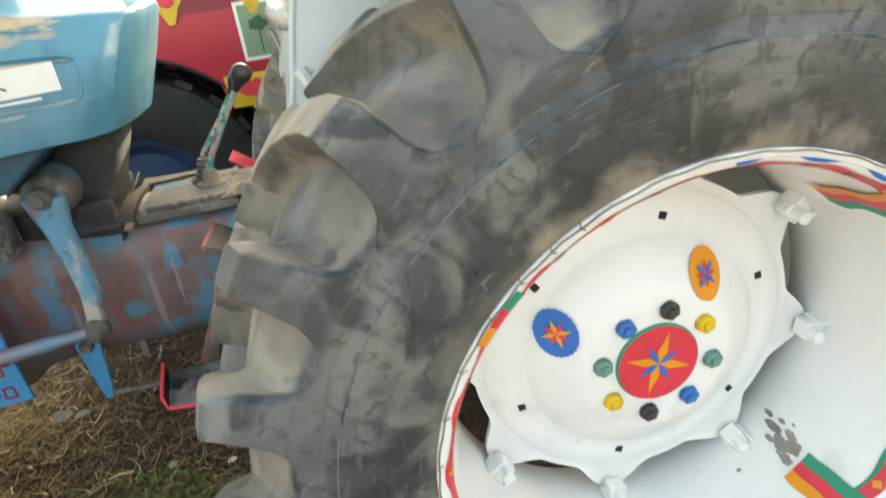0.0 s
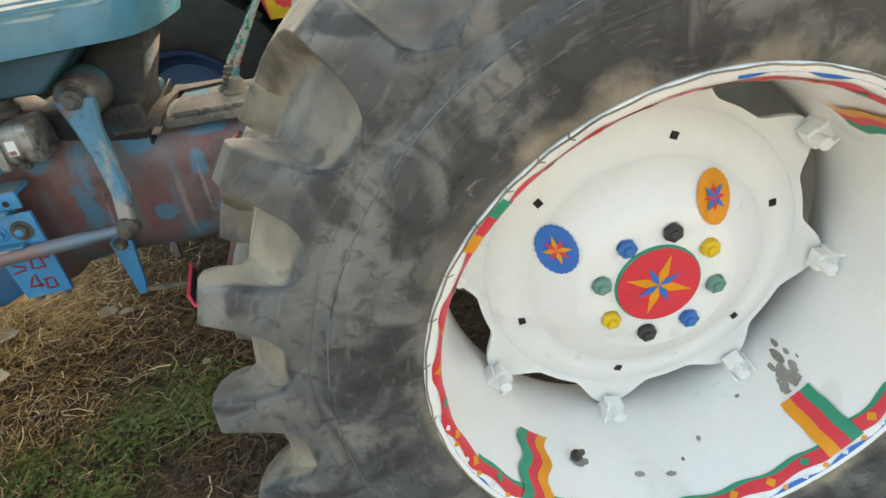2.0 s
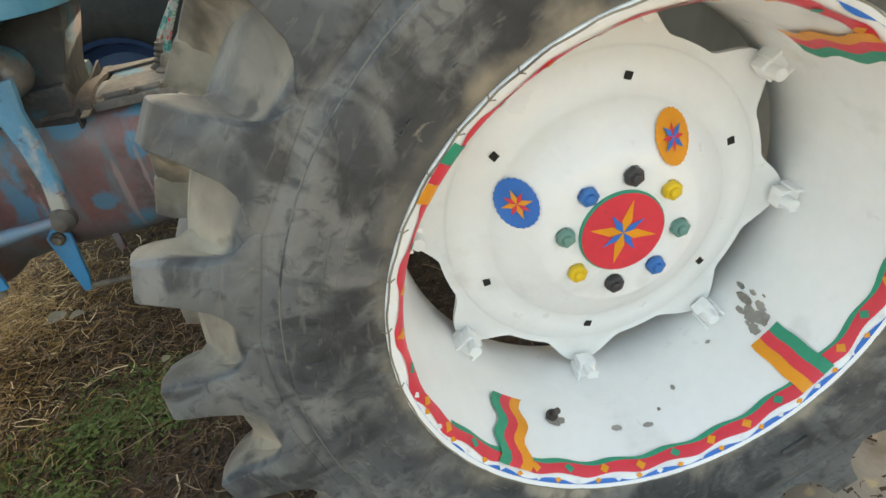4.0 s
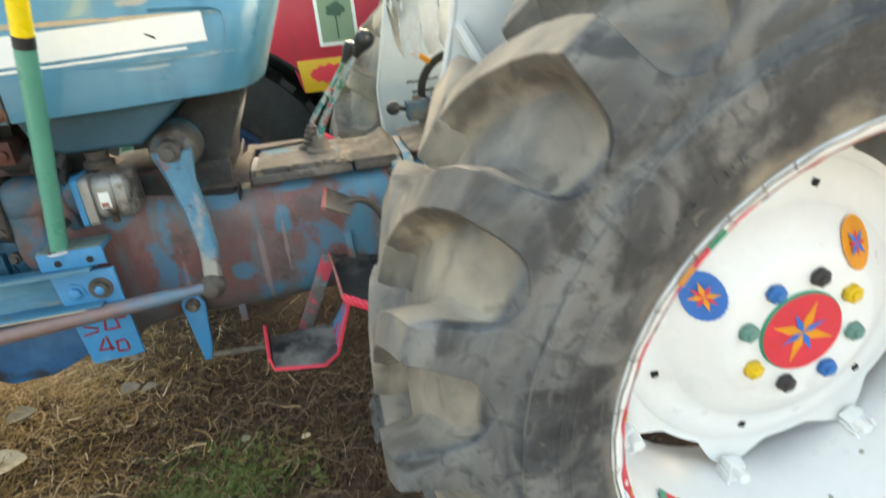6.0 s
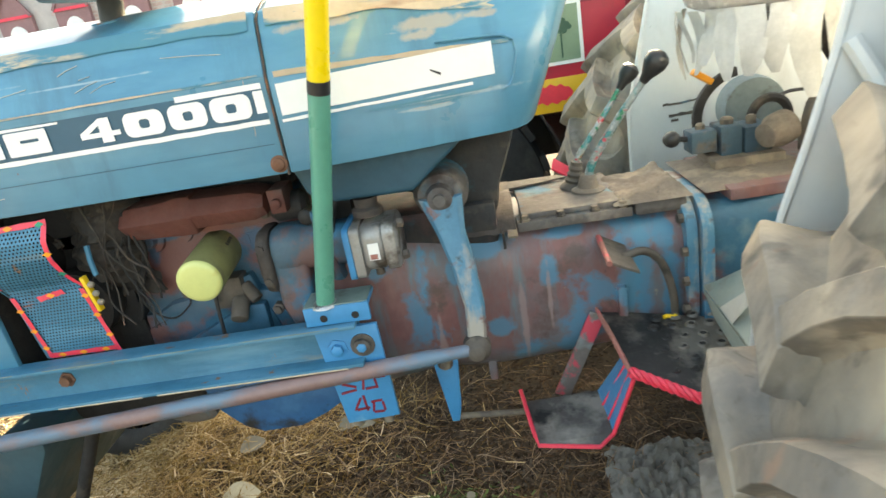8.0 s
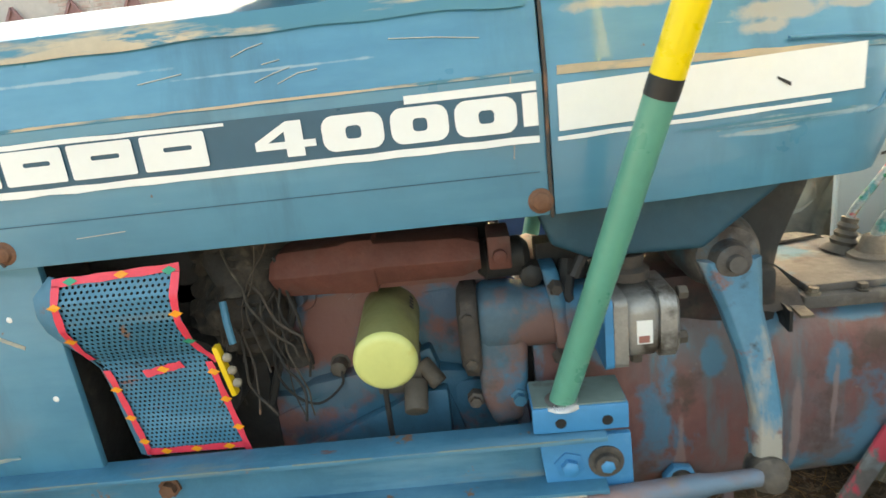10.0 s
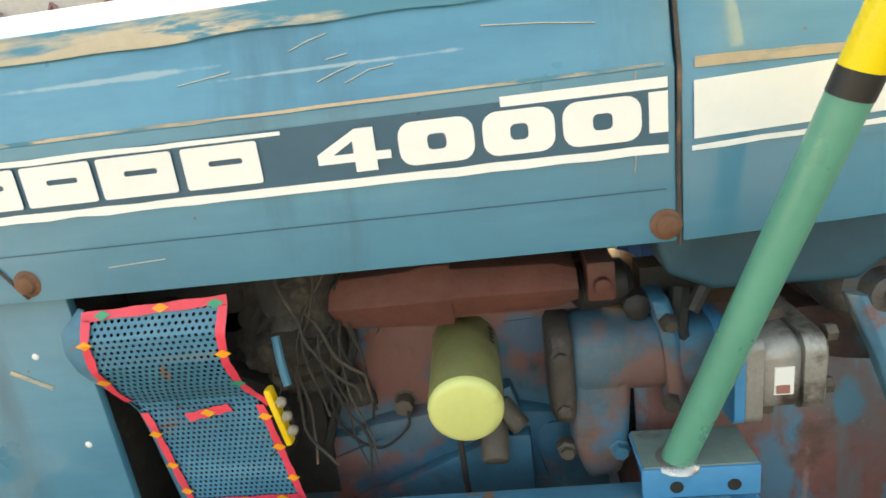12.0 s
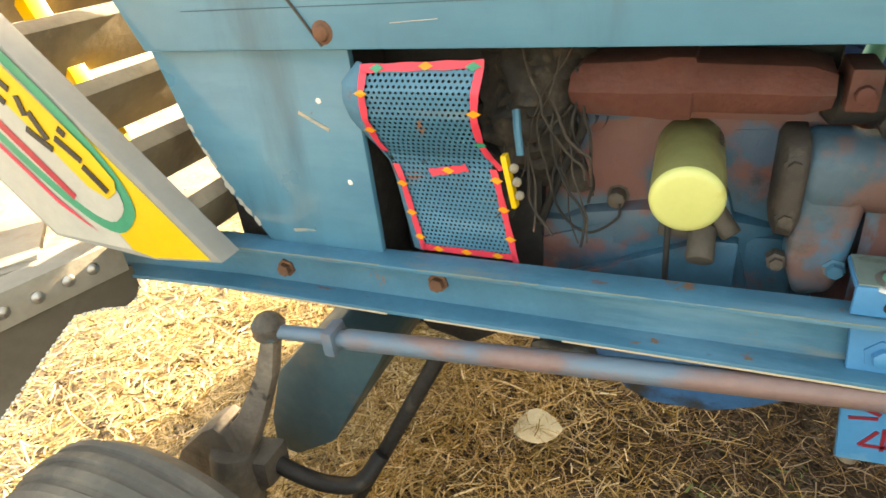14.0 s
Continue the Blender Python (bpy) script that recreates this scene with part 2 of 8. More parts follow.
M["manifold"] = paint("manifold_rust", (0.120, 0.038, 0.027), 0.75, 0, 0.2, 14, [((0.10, 0.06, 0.05), 9, 0.55, 0.7, ONE)], 0.5, 90)
M["dirt_metal"] = paint("dusty_metal", (0.105, 0.088, 0.072), 0.72, 0.1, 0.25, 12, [(GREASE, 13, 0.56, 0.68, ONE), ((0.07, 0.14, 0.18), 10, 0.60, 0.66, ONE), (DUST, 7, 0.54, 0.68, ONE)], 0.5, 70)
M["dirty"] = paint("greasy_black_metal", (0.024, 0.022, 0.021), 0.62, 0.1, 0.3, 14, [((0.12, 0.095, 0.07), 10, 0.6, 0.8, ONE)], 0.5, 60)
M["steel"] = paint("bare_steel", (0.46, 0.45, 0.43), 0.34, 0.85, 0.15, 18, [((0.20, 0.15, 0.11), 15, 0.62, 0.72, ONE)], 0.2, 90)
M["alu"] = paint("cast_aluminium", (0.34, 0.33, 0.31), 0.46, 0.5, 0.2, 20, [((0.10, 0.082, 0.066), 17, 0.50, 0.62, ONE), ((0.52, 0.51, 0.49), 12, 0.62, 0.7, ONE)], 0.35, 120)
M["rust"] = paint("rusty_bolt", (0.20, 0.095, 0.055), 0.8, 0.2, 0.3, 40, [], 0.5, 160)
M["rod"] = paint("rod_primer", (0.25, 0.16, 0.145), 0.5, 0.15, 0.15, 10, [((0.13, 0.20, 0.265), 5, 0.48, 0.57, (0.5, 1, 1)), (DUST, 12, 0.64, 0.74, ONE)], 0.25, 90)
M["rubber"] = tyre_rubber("dusty_tyre_rubber")
M["dust_line"] = paint("pale_mould_line", (0.20, 0.185, 0.16), 0.9, 0, 0.3, 20, [((0.06, 0.06, 0.06), 14, 0.50, 0.60, ONE)], 0.2, 80)
M["rubber_dark"] = paint("black_tyre_rubber", (0.016, 0.016, 0.017), 0.7, 0, 0.3, 8, [((0.045, 0.042, 0.038), 7, 0.55, 0.75, ONE)], 0.4, 90)
M["tyre_dry"] = paint("weathered_front_tyre", (0.13, 0.12, 0.105), 0.75, 0, 0.2, 9, [((0.22, 0.19, 0.15), 6, 0.5, 0.66, ONE)], 0.4, 60)
M["white"] = paint("white_rim_paint", (0.90, 0.89, 0.86), 0.36, 0, 0.04, 5, [((0.66, 0.64, 0.59), 5, 0.58, 0.8, ONE), ((0.36, 0.30, 0.23), 28, 0.755, 0.78, ONE)], 0.06, 50, coat=0.2)
M["fender"] = paint("white_fender_paint", (0.63, 0.645, 0.62), 0.42, 0, 0.06, 4, [((0.44, 0.44, 0.405), 5, 0.54, 0.74, (1, 1, 0.4)), ((0.28, 0.19, 0.12), 20, 0.735, 0.77, ONE)], 0.08, 40)
M["gusset"] = paint("pale_green_grey_sheet", (0.30, 0.35, 0.31), 0.55, 0, 0.12, 8, [(DUST, 9, 0.55, 0.7, ONE), ((0.10, 0.09, 0.08), 18, 0.68, 0.74, ONE)], 0.2, 60)
M["decal_white"] = paint("white_vinyl", (0.80, 0.80, 0.77), 0.4, 0, 0.04, 8, [((0.50, 0.44, 0.36), 16, 0.66, 0.76, LONG)], 0.03, 60)
M["decal_dark"] = paint("dark_blue_vinyl", (0.028, 0.100, 0.155), 0.36, 0, 0.12, 8, [((0.30, 0.20, 0.13), 14, 0.72, 0.76, LONG)], 0.04, 60)
M["seam"] = paint("rusty_seam", (0.07, 0.055, 0.045), 0.8, 0, 0.3, 20, [((0.20, 0.10, 0.06), 16, 0.55, 0.65, ONE)], 0.3, 90)
M["red"] = paint("red_vinyl", (0.76, 0.042, 0.065), 0.4, 0, 0.08, 14, [((0.36, 0.05, 0.05), 30, 0.7, 0.78, ONE)], 0.05, 80)
M["pink_red"] = paint("bright_red_tape", (0.78, 0.05, 0.09), 0.42, 0, 0.1, 16, [((0.30, 0.16, 0.12), 24, 0.7, 0.76, ONE)], 0.1, 80)
M["yellow"] = paint("yellow_paint", (0.83, 0.52, 0.02), 0.38, 0, 0.06, 10, [], 0.05, 60)
M["pole_yellow"] = paint("pole_yellow_gloss", (0.90, 0.66, 0.01), 0.3, 0, 0.05, 10, [], 0.03, 60, coat=0.3)
M["pole_green"] = paint("pole_green_gloss", (0.10, 0.33, 0.24), 0.34, 0, 0.08, 9, [((0.05, 0.16, 0.13), 30, 0.70, 0.76, ONE)], 0.05, 60, coat=0.2)
M["orange"] = paint("orange_vinyl", (0.85, 0.32, 0.015), 0.42, 0, 0.08, 16, [], 0.05, 60)
M["green"] = paint("green_vinyl", (0.02, 0.30, 0.17), 0.42, 0, 0.1, 16, [], 0.05, 60)
M["sticker_blue"] = paint("blue_vinyl", (0.02, 0.16, 0.55), 0.4, 0, 0.08, 16, [], 0.05, 60)
M["bolt_grey"] = paint("charcoal_painted_bolt", (0.055, 0.05, 0.05), 0.5, 0.1, 0.15, 30, [], 0.3, 120)
M["bolt_green"] = paint("grey_green_painted_bolt", (0.15, 0.30, 0.25), 0.5, 0, 0.12, 30, [], 0.3, 120)
M["bolt_yellow"] = paint("yellow_painted_bolt", (0.80, 0.52, 0.02), 0.45, 0, 0.1, 30, [], 0.3, 120)
M["bolt_blue"] = paint("blue_painted_bolt", (0.03, 0.17, 0.48), 0.45, 0, 0.1, 30, [], 0.3, 120)
M["filter"] = paint("olive_oil_filter", (0.22, 0.215, 0.085), 0.5, 0, 0.12, 14, [((0.13, 0.11, 0.06), 9, 0.55, 0.7, ONE)], 0.12, 60)
M["filter_end"] = paint("pale_yellow_filter_end", (0.60, 0.62, 0.22), 0.4, 0, 0.06, 14, [((0.50, 0.42, 0.10), 12, 0.6, 0.7, ONE)], 0.05, 60, coat=0.2)
M["black"] = paint("black_plastic", (0.018, 0.018, 0.019), 0.42, 0, 0.2, 20, [(DUST, 12, 0.66, 0.82, ONE)], 0.15, 60)
M["step"] = paint("black_step_plate", (0.03, 0.03, 0.03), 0.55, 0.1, 0.3, 12, [((0.16, 0.14, 0.12), 8, 0.56, 0.70, ONE)], 0.4, 60)
M["step_dusty"] = paint("dusty_step_plate", (0.09, 0.082, 0.075), 0.7, 0.1, 0.3, 12, [((0.26, 0.24, 0.21), 9, 0.46, 0.62, ONE), ((0.02, 0.02, 0.02), 12, 0.56, 0.66, ONE)], 0.4, 60)
M["strut"] = paint("red_smeared_strut", (0.13, 0.115, 0.105), 0.6, 0.1, 0.25, 12, [((0.20, 0.24, 0.25), 9, 0.52, 0.64, ONE), ((0.55, 0.06, 0.09), 16, 0.50, 0.56, (1, 1, 0.6))], 0.3, 60)
M["faded"] = paint("faded_blue_and_rust", (0.20, 0.25, 0.26), 0.6, 0, 0.2, 12, [((0.38, 0.15, 0.06), 11, 0.58, 0.66, ONE), ((0.08, 0.07, 0.06), 16, 0.58, 0.7, ONE)], 0.3, 60)
M["crust"] = paint("dry_mud_crust", (0.175, 0.142, 0.112), 0.95, 0, 0.3, 16, [((0.26, 0.215, 0.16), 14, 0.5, 0.64, ONE), (GREASE, 20, 0.6, 0.7, ONE)], 0.8, 70)
M["starter"] = paint("mottled_starter_paint", (0.058, 0.105, 0.138), 0.6, 0, 0.2, 14, [((0.165, 0.090, 0.078), 9, 0.48, 0.58, ONE), ((0.035, 0.15, 0.24), 6, 0.50, 0.58, ONE), ((0.08, 0.062, 0.05), 14, 0.58, 0.68, ONE)], 0.4, 60)
M["axle"] = paint("dark_teal_axle_paint", (0.045, 0.095, 0.115), 0.5, 0, 0.2, 6, [((0.13, 0.125, 0.11), 5, 0.52, 0.68, ONE)], 0.2, 50)
M["flap"] = paint("brown_rubber_flap", (0.125, 0.105, 0.078), 0.8, 0, 0.15, 6, [((0.19, 0.165, 0.125), 5, 0.52, 0.7, ONE)], 0.2, 40)
M["rim_navy"] = paint("navy_rim_paint", (0.012, 0.04, 0.12), 0.5, 0, 0.15, 8, [], 0.1, 40)
M["valve"] = paint("grimy_valve_paint", (0.042, 0.085, 0.115), 0.6, 0, 0.2, 14, [((0.13, 0.105, 0.08), 12, 0.54, 0.66, ONE), (GREASE, 16, 0.56, 0.68, ONE)], 0.5, 60)
M["pedestal"] = paint("greasy_pedestal_paint", (0.024, 0.026, 0.028), 0.65, 0, 0.3, 10, [((0.018, 0.070, 0.098), 9, 0.52, 0.62, ONE), ((0.075, 0.036, 0.034), 7, 0.52, 0.62, ONE), ((0.07, 0.06, 0.05), 16, 0.58, 0.70, ONE), (GREASE, 13, 0.56, 0.66, ONE)], 0.5, 60)
M["foot"] = paint("black_foot_plate", (0.022, 0.022, 0.022), 0.55, 0.1, 0.3, 12, [((0.13, 0.115, 0.10), 9, 0.58, 0.70, ONE)], 0.4, 60, blobs=[((0.17, 0.155, 0.132), -0.545, 0.63, 0.09, 0.4)])
M["cover"] = paint("dusty_brown_cover", (0.105, 0.094, 0.086), 0.7, 0.1, 0.25, 12, [((0.05, 0.15, 0.21), 8, 0.52, 0.62, ONE), ((0.19, 0.165, 0.142), 13, 0.56, 0.68, ONE), ((0.045, 0.032, 0.028), 10, 0.54, 0.66, ONE)], 0.5, 70)
M["mud_grey"] = paint("grey_dried_mud", (0.36, 0.33, 0.285), 0.9, 0, 0.25, 30, [((0.20, 0.17, 0.14), 22, 0.52, 0.64, ONE)], 0.6, 80)
M["loom"] = paint("matted_dusty_wiring", (0.050, 0.040, 0.032), 0.85, 0, 0.4, 22, [((0.11, 0.09, 0.068), 26, 0.54, 0.68, (1, 1, 0.3)), (GREASE, 18, 0.52, 0.64, ONE)], 0.9, 50)
M["grime"] = paint("brown_oily_grime", (0.060, 0.047, 0.039), 0.7, 0, 0.3, 14, [((0.12, 0.095, 0.07), 18, 0.56, 0.70, ONE), (GREASE, 12, 0.52, 0.64, ONE), ((0.05, 0.12, 0.16), 9, 0.62, 0.70, ONE)], 0.7, 60)
M["overspray"] = paint("grey_green_overspray", (0.165, 0.225, 0.205), 0.6, 0, 0.18, 12, [((0.07, 0.20, 0.30), 11, 0.55, 0.64, ONE), ((0.10, 0.085, 0.07), 15, 0.60, 0.70, ONE)], 0.2, 60)
M["dark"] = paint("painted_hole_shade", (0.02, 0.018, 0.016), 0.85, 0, 0.3, 14, [], 0.3, 60)
M["muffler"] = paint("sooty_muffler", (0.045, 0.05, 0.05), 0.55, 0.2, 0.2, 10, [((0.09, 0.085, 0.08), 8, 0.55, 0.7, ONE)], 0.2, 60)
M["plastic"] = paint("silver_plastic_wrap", (0.70, 0.66, 0.62), 0.22, 0.15, 0.12, 16, [((0.45, 0.36, 0.28), 10, 0.58, 0.7, ONE)], 0.7, 22, coat=0.4)
M["cloth"] = paint("dirty_white_cloth", (0.50, 0.49, 0.455), 0.85, 0, 0.2, 10, [((0.24, 0.21, 0.18), 9, 0.55, 0.7, (1, 1, 0.3))], 0.3, 90, island=0.3)
M["rag"] = paint("grey_rag", (0.15, 0.142, 0.128), 0.9, 0, 0.25, 14, [(DUST, 9, 0.6, 0.75, ONE)], 0.4, 80)
M["wrap"] = paint("blue_foil_wrap", (0.04, 0.15, 0.36), 0.22, 0.35, 0.2, 30, [((0.55, 0.53, 0.50), 26, 0.52, 0.58, ONE)], 0.6, 60)
M["wrap_mix"] = paint("printed_plastic_wrap", (0.30, 0.34, 0.33), 0.24, 0.15, 0.2, 30, [((0.05, 0.22, 0.22), 24, 0.51, 0.57, ONE), ((0.02, 0.18, 0.09), 27, 0.58, 0.62, ONE), ((0.50, 0.06, 0.08), 30, 0.58, 0.62, ONE)], 0.6, 60)
M["t_yellow"] = paint("trailer_ochre_paint", (0.66, 0.39, 0.02), 0.42, 0, 0.08, 6, [((0.42, 0.25, 0.03), 9, 0.6, 0.72, ONE)], 0.05, 40)
M["print"] = paint("faded_brown_print", (0.40, 0.26, 0.03), 0.5, 0, 0.1, 20, [], 0, 40)
M["t_red"] = paint("trailer_red_paint", (0.46, 0.022, 0.045), 0.42, 0, 0.08, 4, [((0.30, 0.03, 0.04), 7, 0.6, 0.72, ONE)], 0.08, 40)
M["t_dkred"] = paint("trailer_dark_red_paint", (0.25, 0.016, 0.03), 0.42, 0, 0.08, 4, [], 0.08, 40)
M["t_green"] = paint("trailer_sage_paint", (0.19, 0.27, 0.17), 0.5, 0, 0.1, 6, [], 0.08, 40)
M["t_deep"] = paint("trailer_deep_green", (0.03, 0.085, 0.05), 0.5, 0, 0.1, 9, [], 0.05, 40)
M["black_iron"] = paint("black_iron", (0.012, 0.012, 0.013), 0.6, 0.1, 0.2, 10, [], 0.2, 60)
M["dirt"] = paint("soil_with_shade", (0.052, 0.033, 0.019), 0.95, 0, 0.32, 1.1, [((0.10, 0.07, 0.042), 3.2, 0.50, 0.66, ONE), ((0.038, 0.029, 0.022), 5.2, 0.52, 0.66, ONE), ((0.16, 0.12, 0.07), 26, 0.60, 0.70, ONE)], 0.9, 34)


def shade_soil(m):
    """Dark soil, shade painted in, round the tractor; fades raggedly to pale dry yard."""
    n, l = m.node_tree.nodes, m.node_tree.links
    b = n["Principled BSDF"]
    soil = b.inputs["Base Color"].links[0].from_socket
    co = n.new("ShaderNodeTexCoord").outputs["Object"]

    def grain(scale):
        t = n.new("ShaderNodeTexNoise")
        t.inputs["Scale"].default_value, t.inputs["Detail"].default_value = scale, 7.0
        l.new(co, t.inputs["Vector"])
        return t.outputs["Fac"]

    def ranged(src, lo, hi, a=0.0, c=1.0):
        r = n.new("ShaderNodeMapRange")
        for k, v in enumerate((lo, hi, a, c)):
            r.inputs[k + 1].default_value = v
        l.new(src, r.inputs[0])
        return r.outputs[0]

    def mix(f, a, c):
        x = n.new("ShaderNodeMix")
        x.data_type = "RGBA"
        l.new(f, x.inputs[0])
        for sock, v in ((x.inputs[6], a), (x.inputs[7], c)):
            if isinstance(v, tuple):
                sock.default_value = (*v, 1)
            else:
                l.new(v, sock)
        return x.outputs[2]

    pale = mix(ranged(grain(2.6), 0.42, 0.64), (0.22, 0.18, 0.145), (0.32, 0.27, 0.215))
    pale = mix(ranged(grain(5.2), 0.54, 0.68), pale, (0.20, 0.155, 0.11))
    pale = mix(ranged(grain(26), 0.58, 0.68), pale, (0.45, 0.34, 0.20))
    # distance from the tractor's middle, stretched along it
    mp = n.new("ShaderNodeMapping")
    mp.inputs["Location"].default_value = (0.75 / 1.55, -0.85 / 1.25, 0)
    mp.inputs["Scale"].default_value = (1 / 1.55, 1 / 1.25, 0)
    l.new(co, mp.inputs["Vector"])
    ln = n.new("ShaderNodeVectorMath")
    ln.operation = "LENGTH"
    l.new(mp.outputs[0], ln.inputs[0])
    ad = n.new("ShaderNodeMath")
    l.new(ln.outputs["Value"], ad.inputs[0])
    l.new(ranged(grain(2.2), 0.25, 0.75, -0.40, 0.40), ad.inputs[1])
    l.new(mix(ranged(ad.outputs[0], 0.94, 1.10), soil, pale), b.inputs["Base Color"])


shade_soil(M["dirt"])
M["pan"] = paint("oil_pan_blue", (0.028, 0.12, 0.27), 0.42, 0, 0.25, 8, [(GREASE, 9, 0.54, 0.66, ONE), ((0.05, 0.17, 0.34), 6, 0.56, 0.7, ONE)], 0.3, 60)
M["straw"] = paint("straw", (0.37, 0.225, 0.072), 0.85, 0, 0.2, 3, [], 0, 60, island=0.55)
M["straw_brown"] = paint("brown_straw", (0.175, 0.100, 0.040), 0.85, 0, 0.25, 3, [], 0, 60, island=0.85)
# paler copy of the straw, with sunlight painted in for the front
M["straw_sunlit"] = paint("sunlit_straw", (0.52, 0.37, 0.18), 0.85, 0, 0.2, 3, [], 0, 60, island=0.6)
M["chaff"] = paint("chaff_and_crumbs", (0.060, 0.038, 0.021), 0.95, 0, 0.3, 3, [], 0, 60, island=0.8)
M["straw_dark"] = paint("dark_straw", (0.085, 0.048, 0.024), 0.9, 0, 0.25, 3, [], 0, 60, island=0.6)
M["grass"] = paint("green_weeds", (0.075, 0.115, 0.014), 0.75, 0, 0.2, 8, [], 0, 60, island=0.5)
M["leaf_cream"] = paint("cream_dry_leaf", (0.50, 0.43, 0.29), 0.8, 0, 0.15, 30, [((0.34, 0.26, 0.15), 40, 0.56, 0.66, ONE)], 0.2, 80)
M["leaf"] = paint("dry_leaf", (0.22, 0.19, 0.135), 0.85, 0, 0.15, 30, [], 0.2, 80, island=0.3)
# haze and glare painted in: the far brick and red trim are paled
M["brick"] = paint("hazed_brick", (0.50, 0.37, 0.33), 0.85, 0, 0.2, 2, [((0.60, 0.55, 0.52), 3, 0.45, 0.62, ONE)], 0.4, 20)
M["mortar"] = paint("pale_mortar", (0.52, 0.48, 0.45), 0.9, 0, 0.1, 3, [], 0.3, 20)
M["brick_red"] = paint("red_brick_trim", (0.30, 0.17, 0.17), 0.8, 0, 0.15, 2, [], 0.2, 20)
M["bark"] = paint("bark", (0.13, 0.10, 0.075), 0.9, 0, 0.3, 6, [], 0.8, 18)
# foliage green lightened, with the haze of distance painted in
M["foliage"] = paint("tree_foliage", (0.11, 0.17, 0.065), 0.7, 0, 0.2, 4, [], 0, 20, island=0.5)
M["board_white"] = paint("board_cream_white", (0.50, 0.48, 0.42), 0.6, 0, 0.12, 6, [((0.36, 0.33, 0.27), 8, 0.56, 0.68, ONE)], 0.15, 50)
M["faded_red"] = paint("faded_red_cord", (0.36, 0.15, 0.12), 0.75, 0, 0.2, 14, [((0.60, 0.10, 0.11), 12, 0.55, 0.65, ONE), ((0.20, 0.15, 0.12), 18, 0.6, 0.7, ONE)], 0.3, 80)
M["weathered"] = paint("weathered_grey_wood", (0.30, 0.255, 0.19), 0.8, 0, 0.2, 5, [((0.17, 0.135, 0.10), 6, 0.52, 0.66, (1, 1, 0.3)), ((0.36, 0.31, 0.23), 9, 0.6, 0.72, ONE)], 0.4, 40)
M["pale_wood"] = paint("pale_weathered_wood", (0.33, 0.30, 0.25), 0.8, 0, 0.2, 6, [((0.24, 0.19, 0.14), 8, 0.54, 0.66, ONE)], 0.4, 40)
M["board_edge"] = paint("grey_board_edge", (0.34, 0.33, 0.30), 0.7, 0, 0.12, 6, [], 0.2, 40)


# ---- mesh helpers ----
def box(bm, x0, x1, y0, y1, z0, z1):
    vs = [bm.verts.new((x, y, z)) for x in (x0, x1) for y in (y0, y1) for z in (z0, z1)]
    for f in ((0, 1, 3, 2), (4, 6, 7, 5), (0, 4, 5, 1), (2, 3, 7, 6), (0, 2, 6, 4), (1, 5, 7, 3)):
        bm.faces.new([vs[i] for i in f])
    return vs


def obox(bm, m, sx, sy, sz):
    """A box of full size sx, sy, sz at the pose m."""
    vs = box(bm, -sx / 2, sx / 2, -sy / 2, sy / 2, -sz / 2, sz / 2)
    for v in vs:
        v.co = m @ v.co


def frame_of(d):
    d = Vector(d).normalized()
    a = d.orthogonal().normalized()
    return a, d.cross(a), d


def ring(bm, c, a, b, r, n, ph=0.0):
    return [bm.verts.new(Vector(c) + r * (math.cos(ph + 2 * math.pi * i / n) * a + math.sin(ph + 2 * math.pi * i / n) * b)) for i in range(n)]


def bridge(bm, r0, r1):
    n = len(r0)
    for i in range(n):
        bm.faces.new((r0[i], r0[(i + 1) % n], r1[(i + 1) % n], r1[i]))


def cyl(bm, p0, p1, r0, r1=None, n=20, cap=True, ph=0.0):
    r1 = r0 if r1 is None else r1
    a, b, d = frame_of(Vector(p1) - Vector(p0))
    A, B = ring(bm, p0, a, b, r0, n, ph), ring(bm, p1, a, b, r1, n, ph)
    bridge(bm, A, B)
    if cap:
        bm.faces.new(list(reversed(A)))
        bm.faces.new(B)


def turned(bm, p0, d, profile, n=32, ph=0.0):
    """A solid of revolution about the line from p0 along d; profile: (distance along, radius)."""
    a, b, d = frame_of(d)
    rings = [ring(bm, Vector(p0) + h * d, a, b, max(r, 1e-4), n, ph) for h, r in profile]
    for r0, r1 in zip(rings, rings[1:]):
        bridge(bm, r0, r1)
    if profile[0][1] > 1e-3:
        bm.faces.new(list(reversed(rings[0])))
    if profile[-1][1] > 1e-3:
        bm.faces.new(rings[-1])


def tube(bm, pts, r, n=10, taper=None):
    pts = [Vector(p) for p in pts]
    prev, last = None, None
    a = None
    for i, p in enumerate(pts):
        d = (pts[min(i + 1, len(pts) - 1)] - pts[max(i - 1, 0)]).normalized()
        a = d.orthogonal().normalized() if a is None else (a - a.dot(d) * d).normalized()
        rr = r if taper is None else r * (1 + (taper - 1) * i / (len(pts) - 1))
        cur = ring(bm, p, a, d.cross(a), rr, n)
        if prev:
            bridge(bm, prev, cur)
        else:
            bm.faces.new(list(reversed(cur)))
        prev = cur
    bm.faces.new(prev)


def prism(bm, poly, y0, y1):
    """A flat plate: outline in x, z, from y0 to y1."""
    A = [bm.verts.new((x, y0, z)) for x, z in poly]
    B = [bm.verts.new((x, y1, z)) for x, z in poly]
    bm.faces.new(A)
    bm.faces.new(list(reversed(B)))
    for i in range(len(poly)):
        j = (i + 1) % len(poly)
        bm.faces.new((A[j], A[i], B[i], B[j]))


def loft(bm, sections):
    """Closed sections of equal length joined into a solid."""
    rings = [[bm.verts.new(p) for p in s] for s in sections]
    for a, b in zip(rings, rings[1:]):
        bridge(bm, a, b)
    bm.faces.new(list(reversed(rings[0])))
    bm.faces.new(rings[-1])


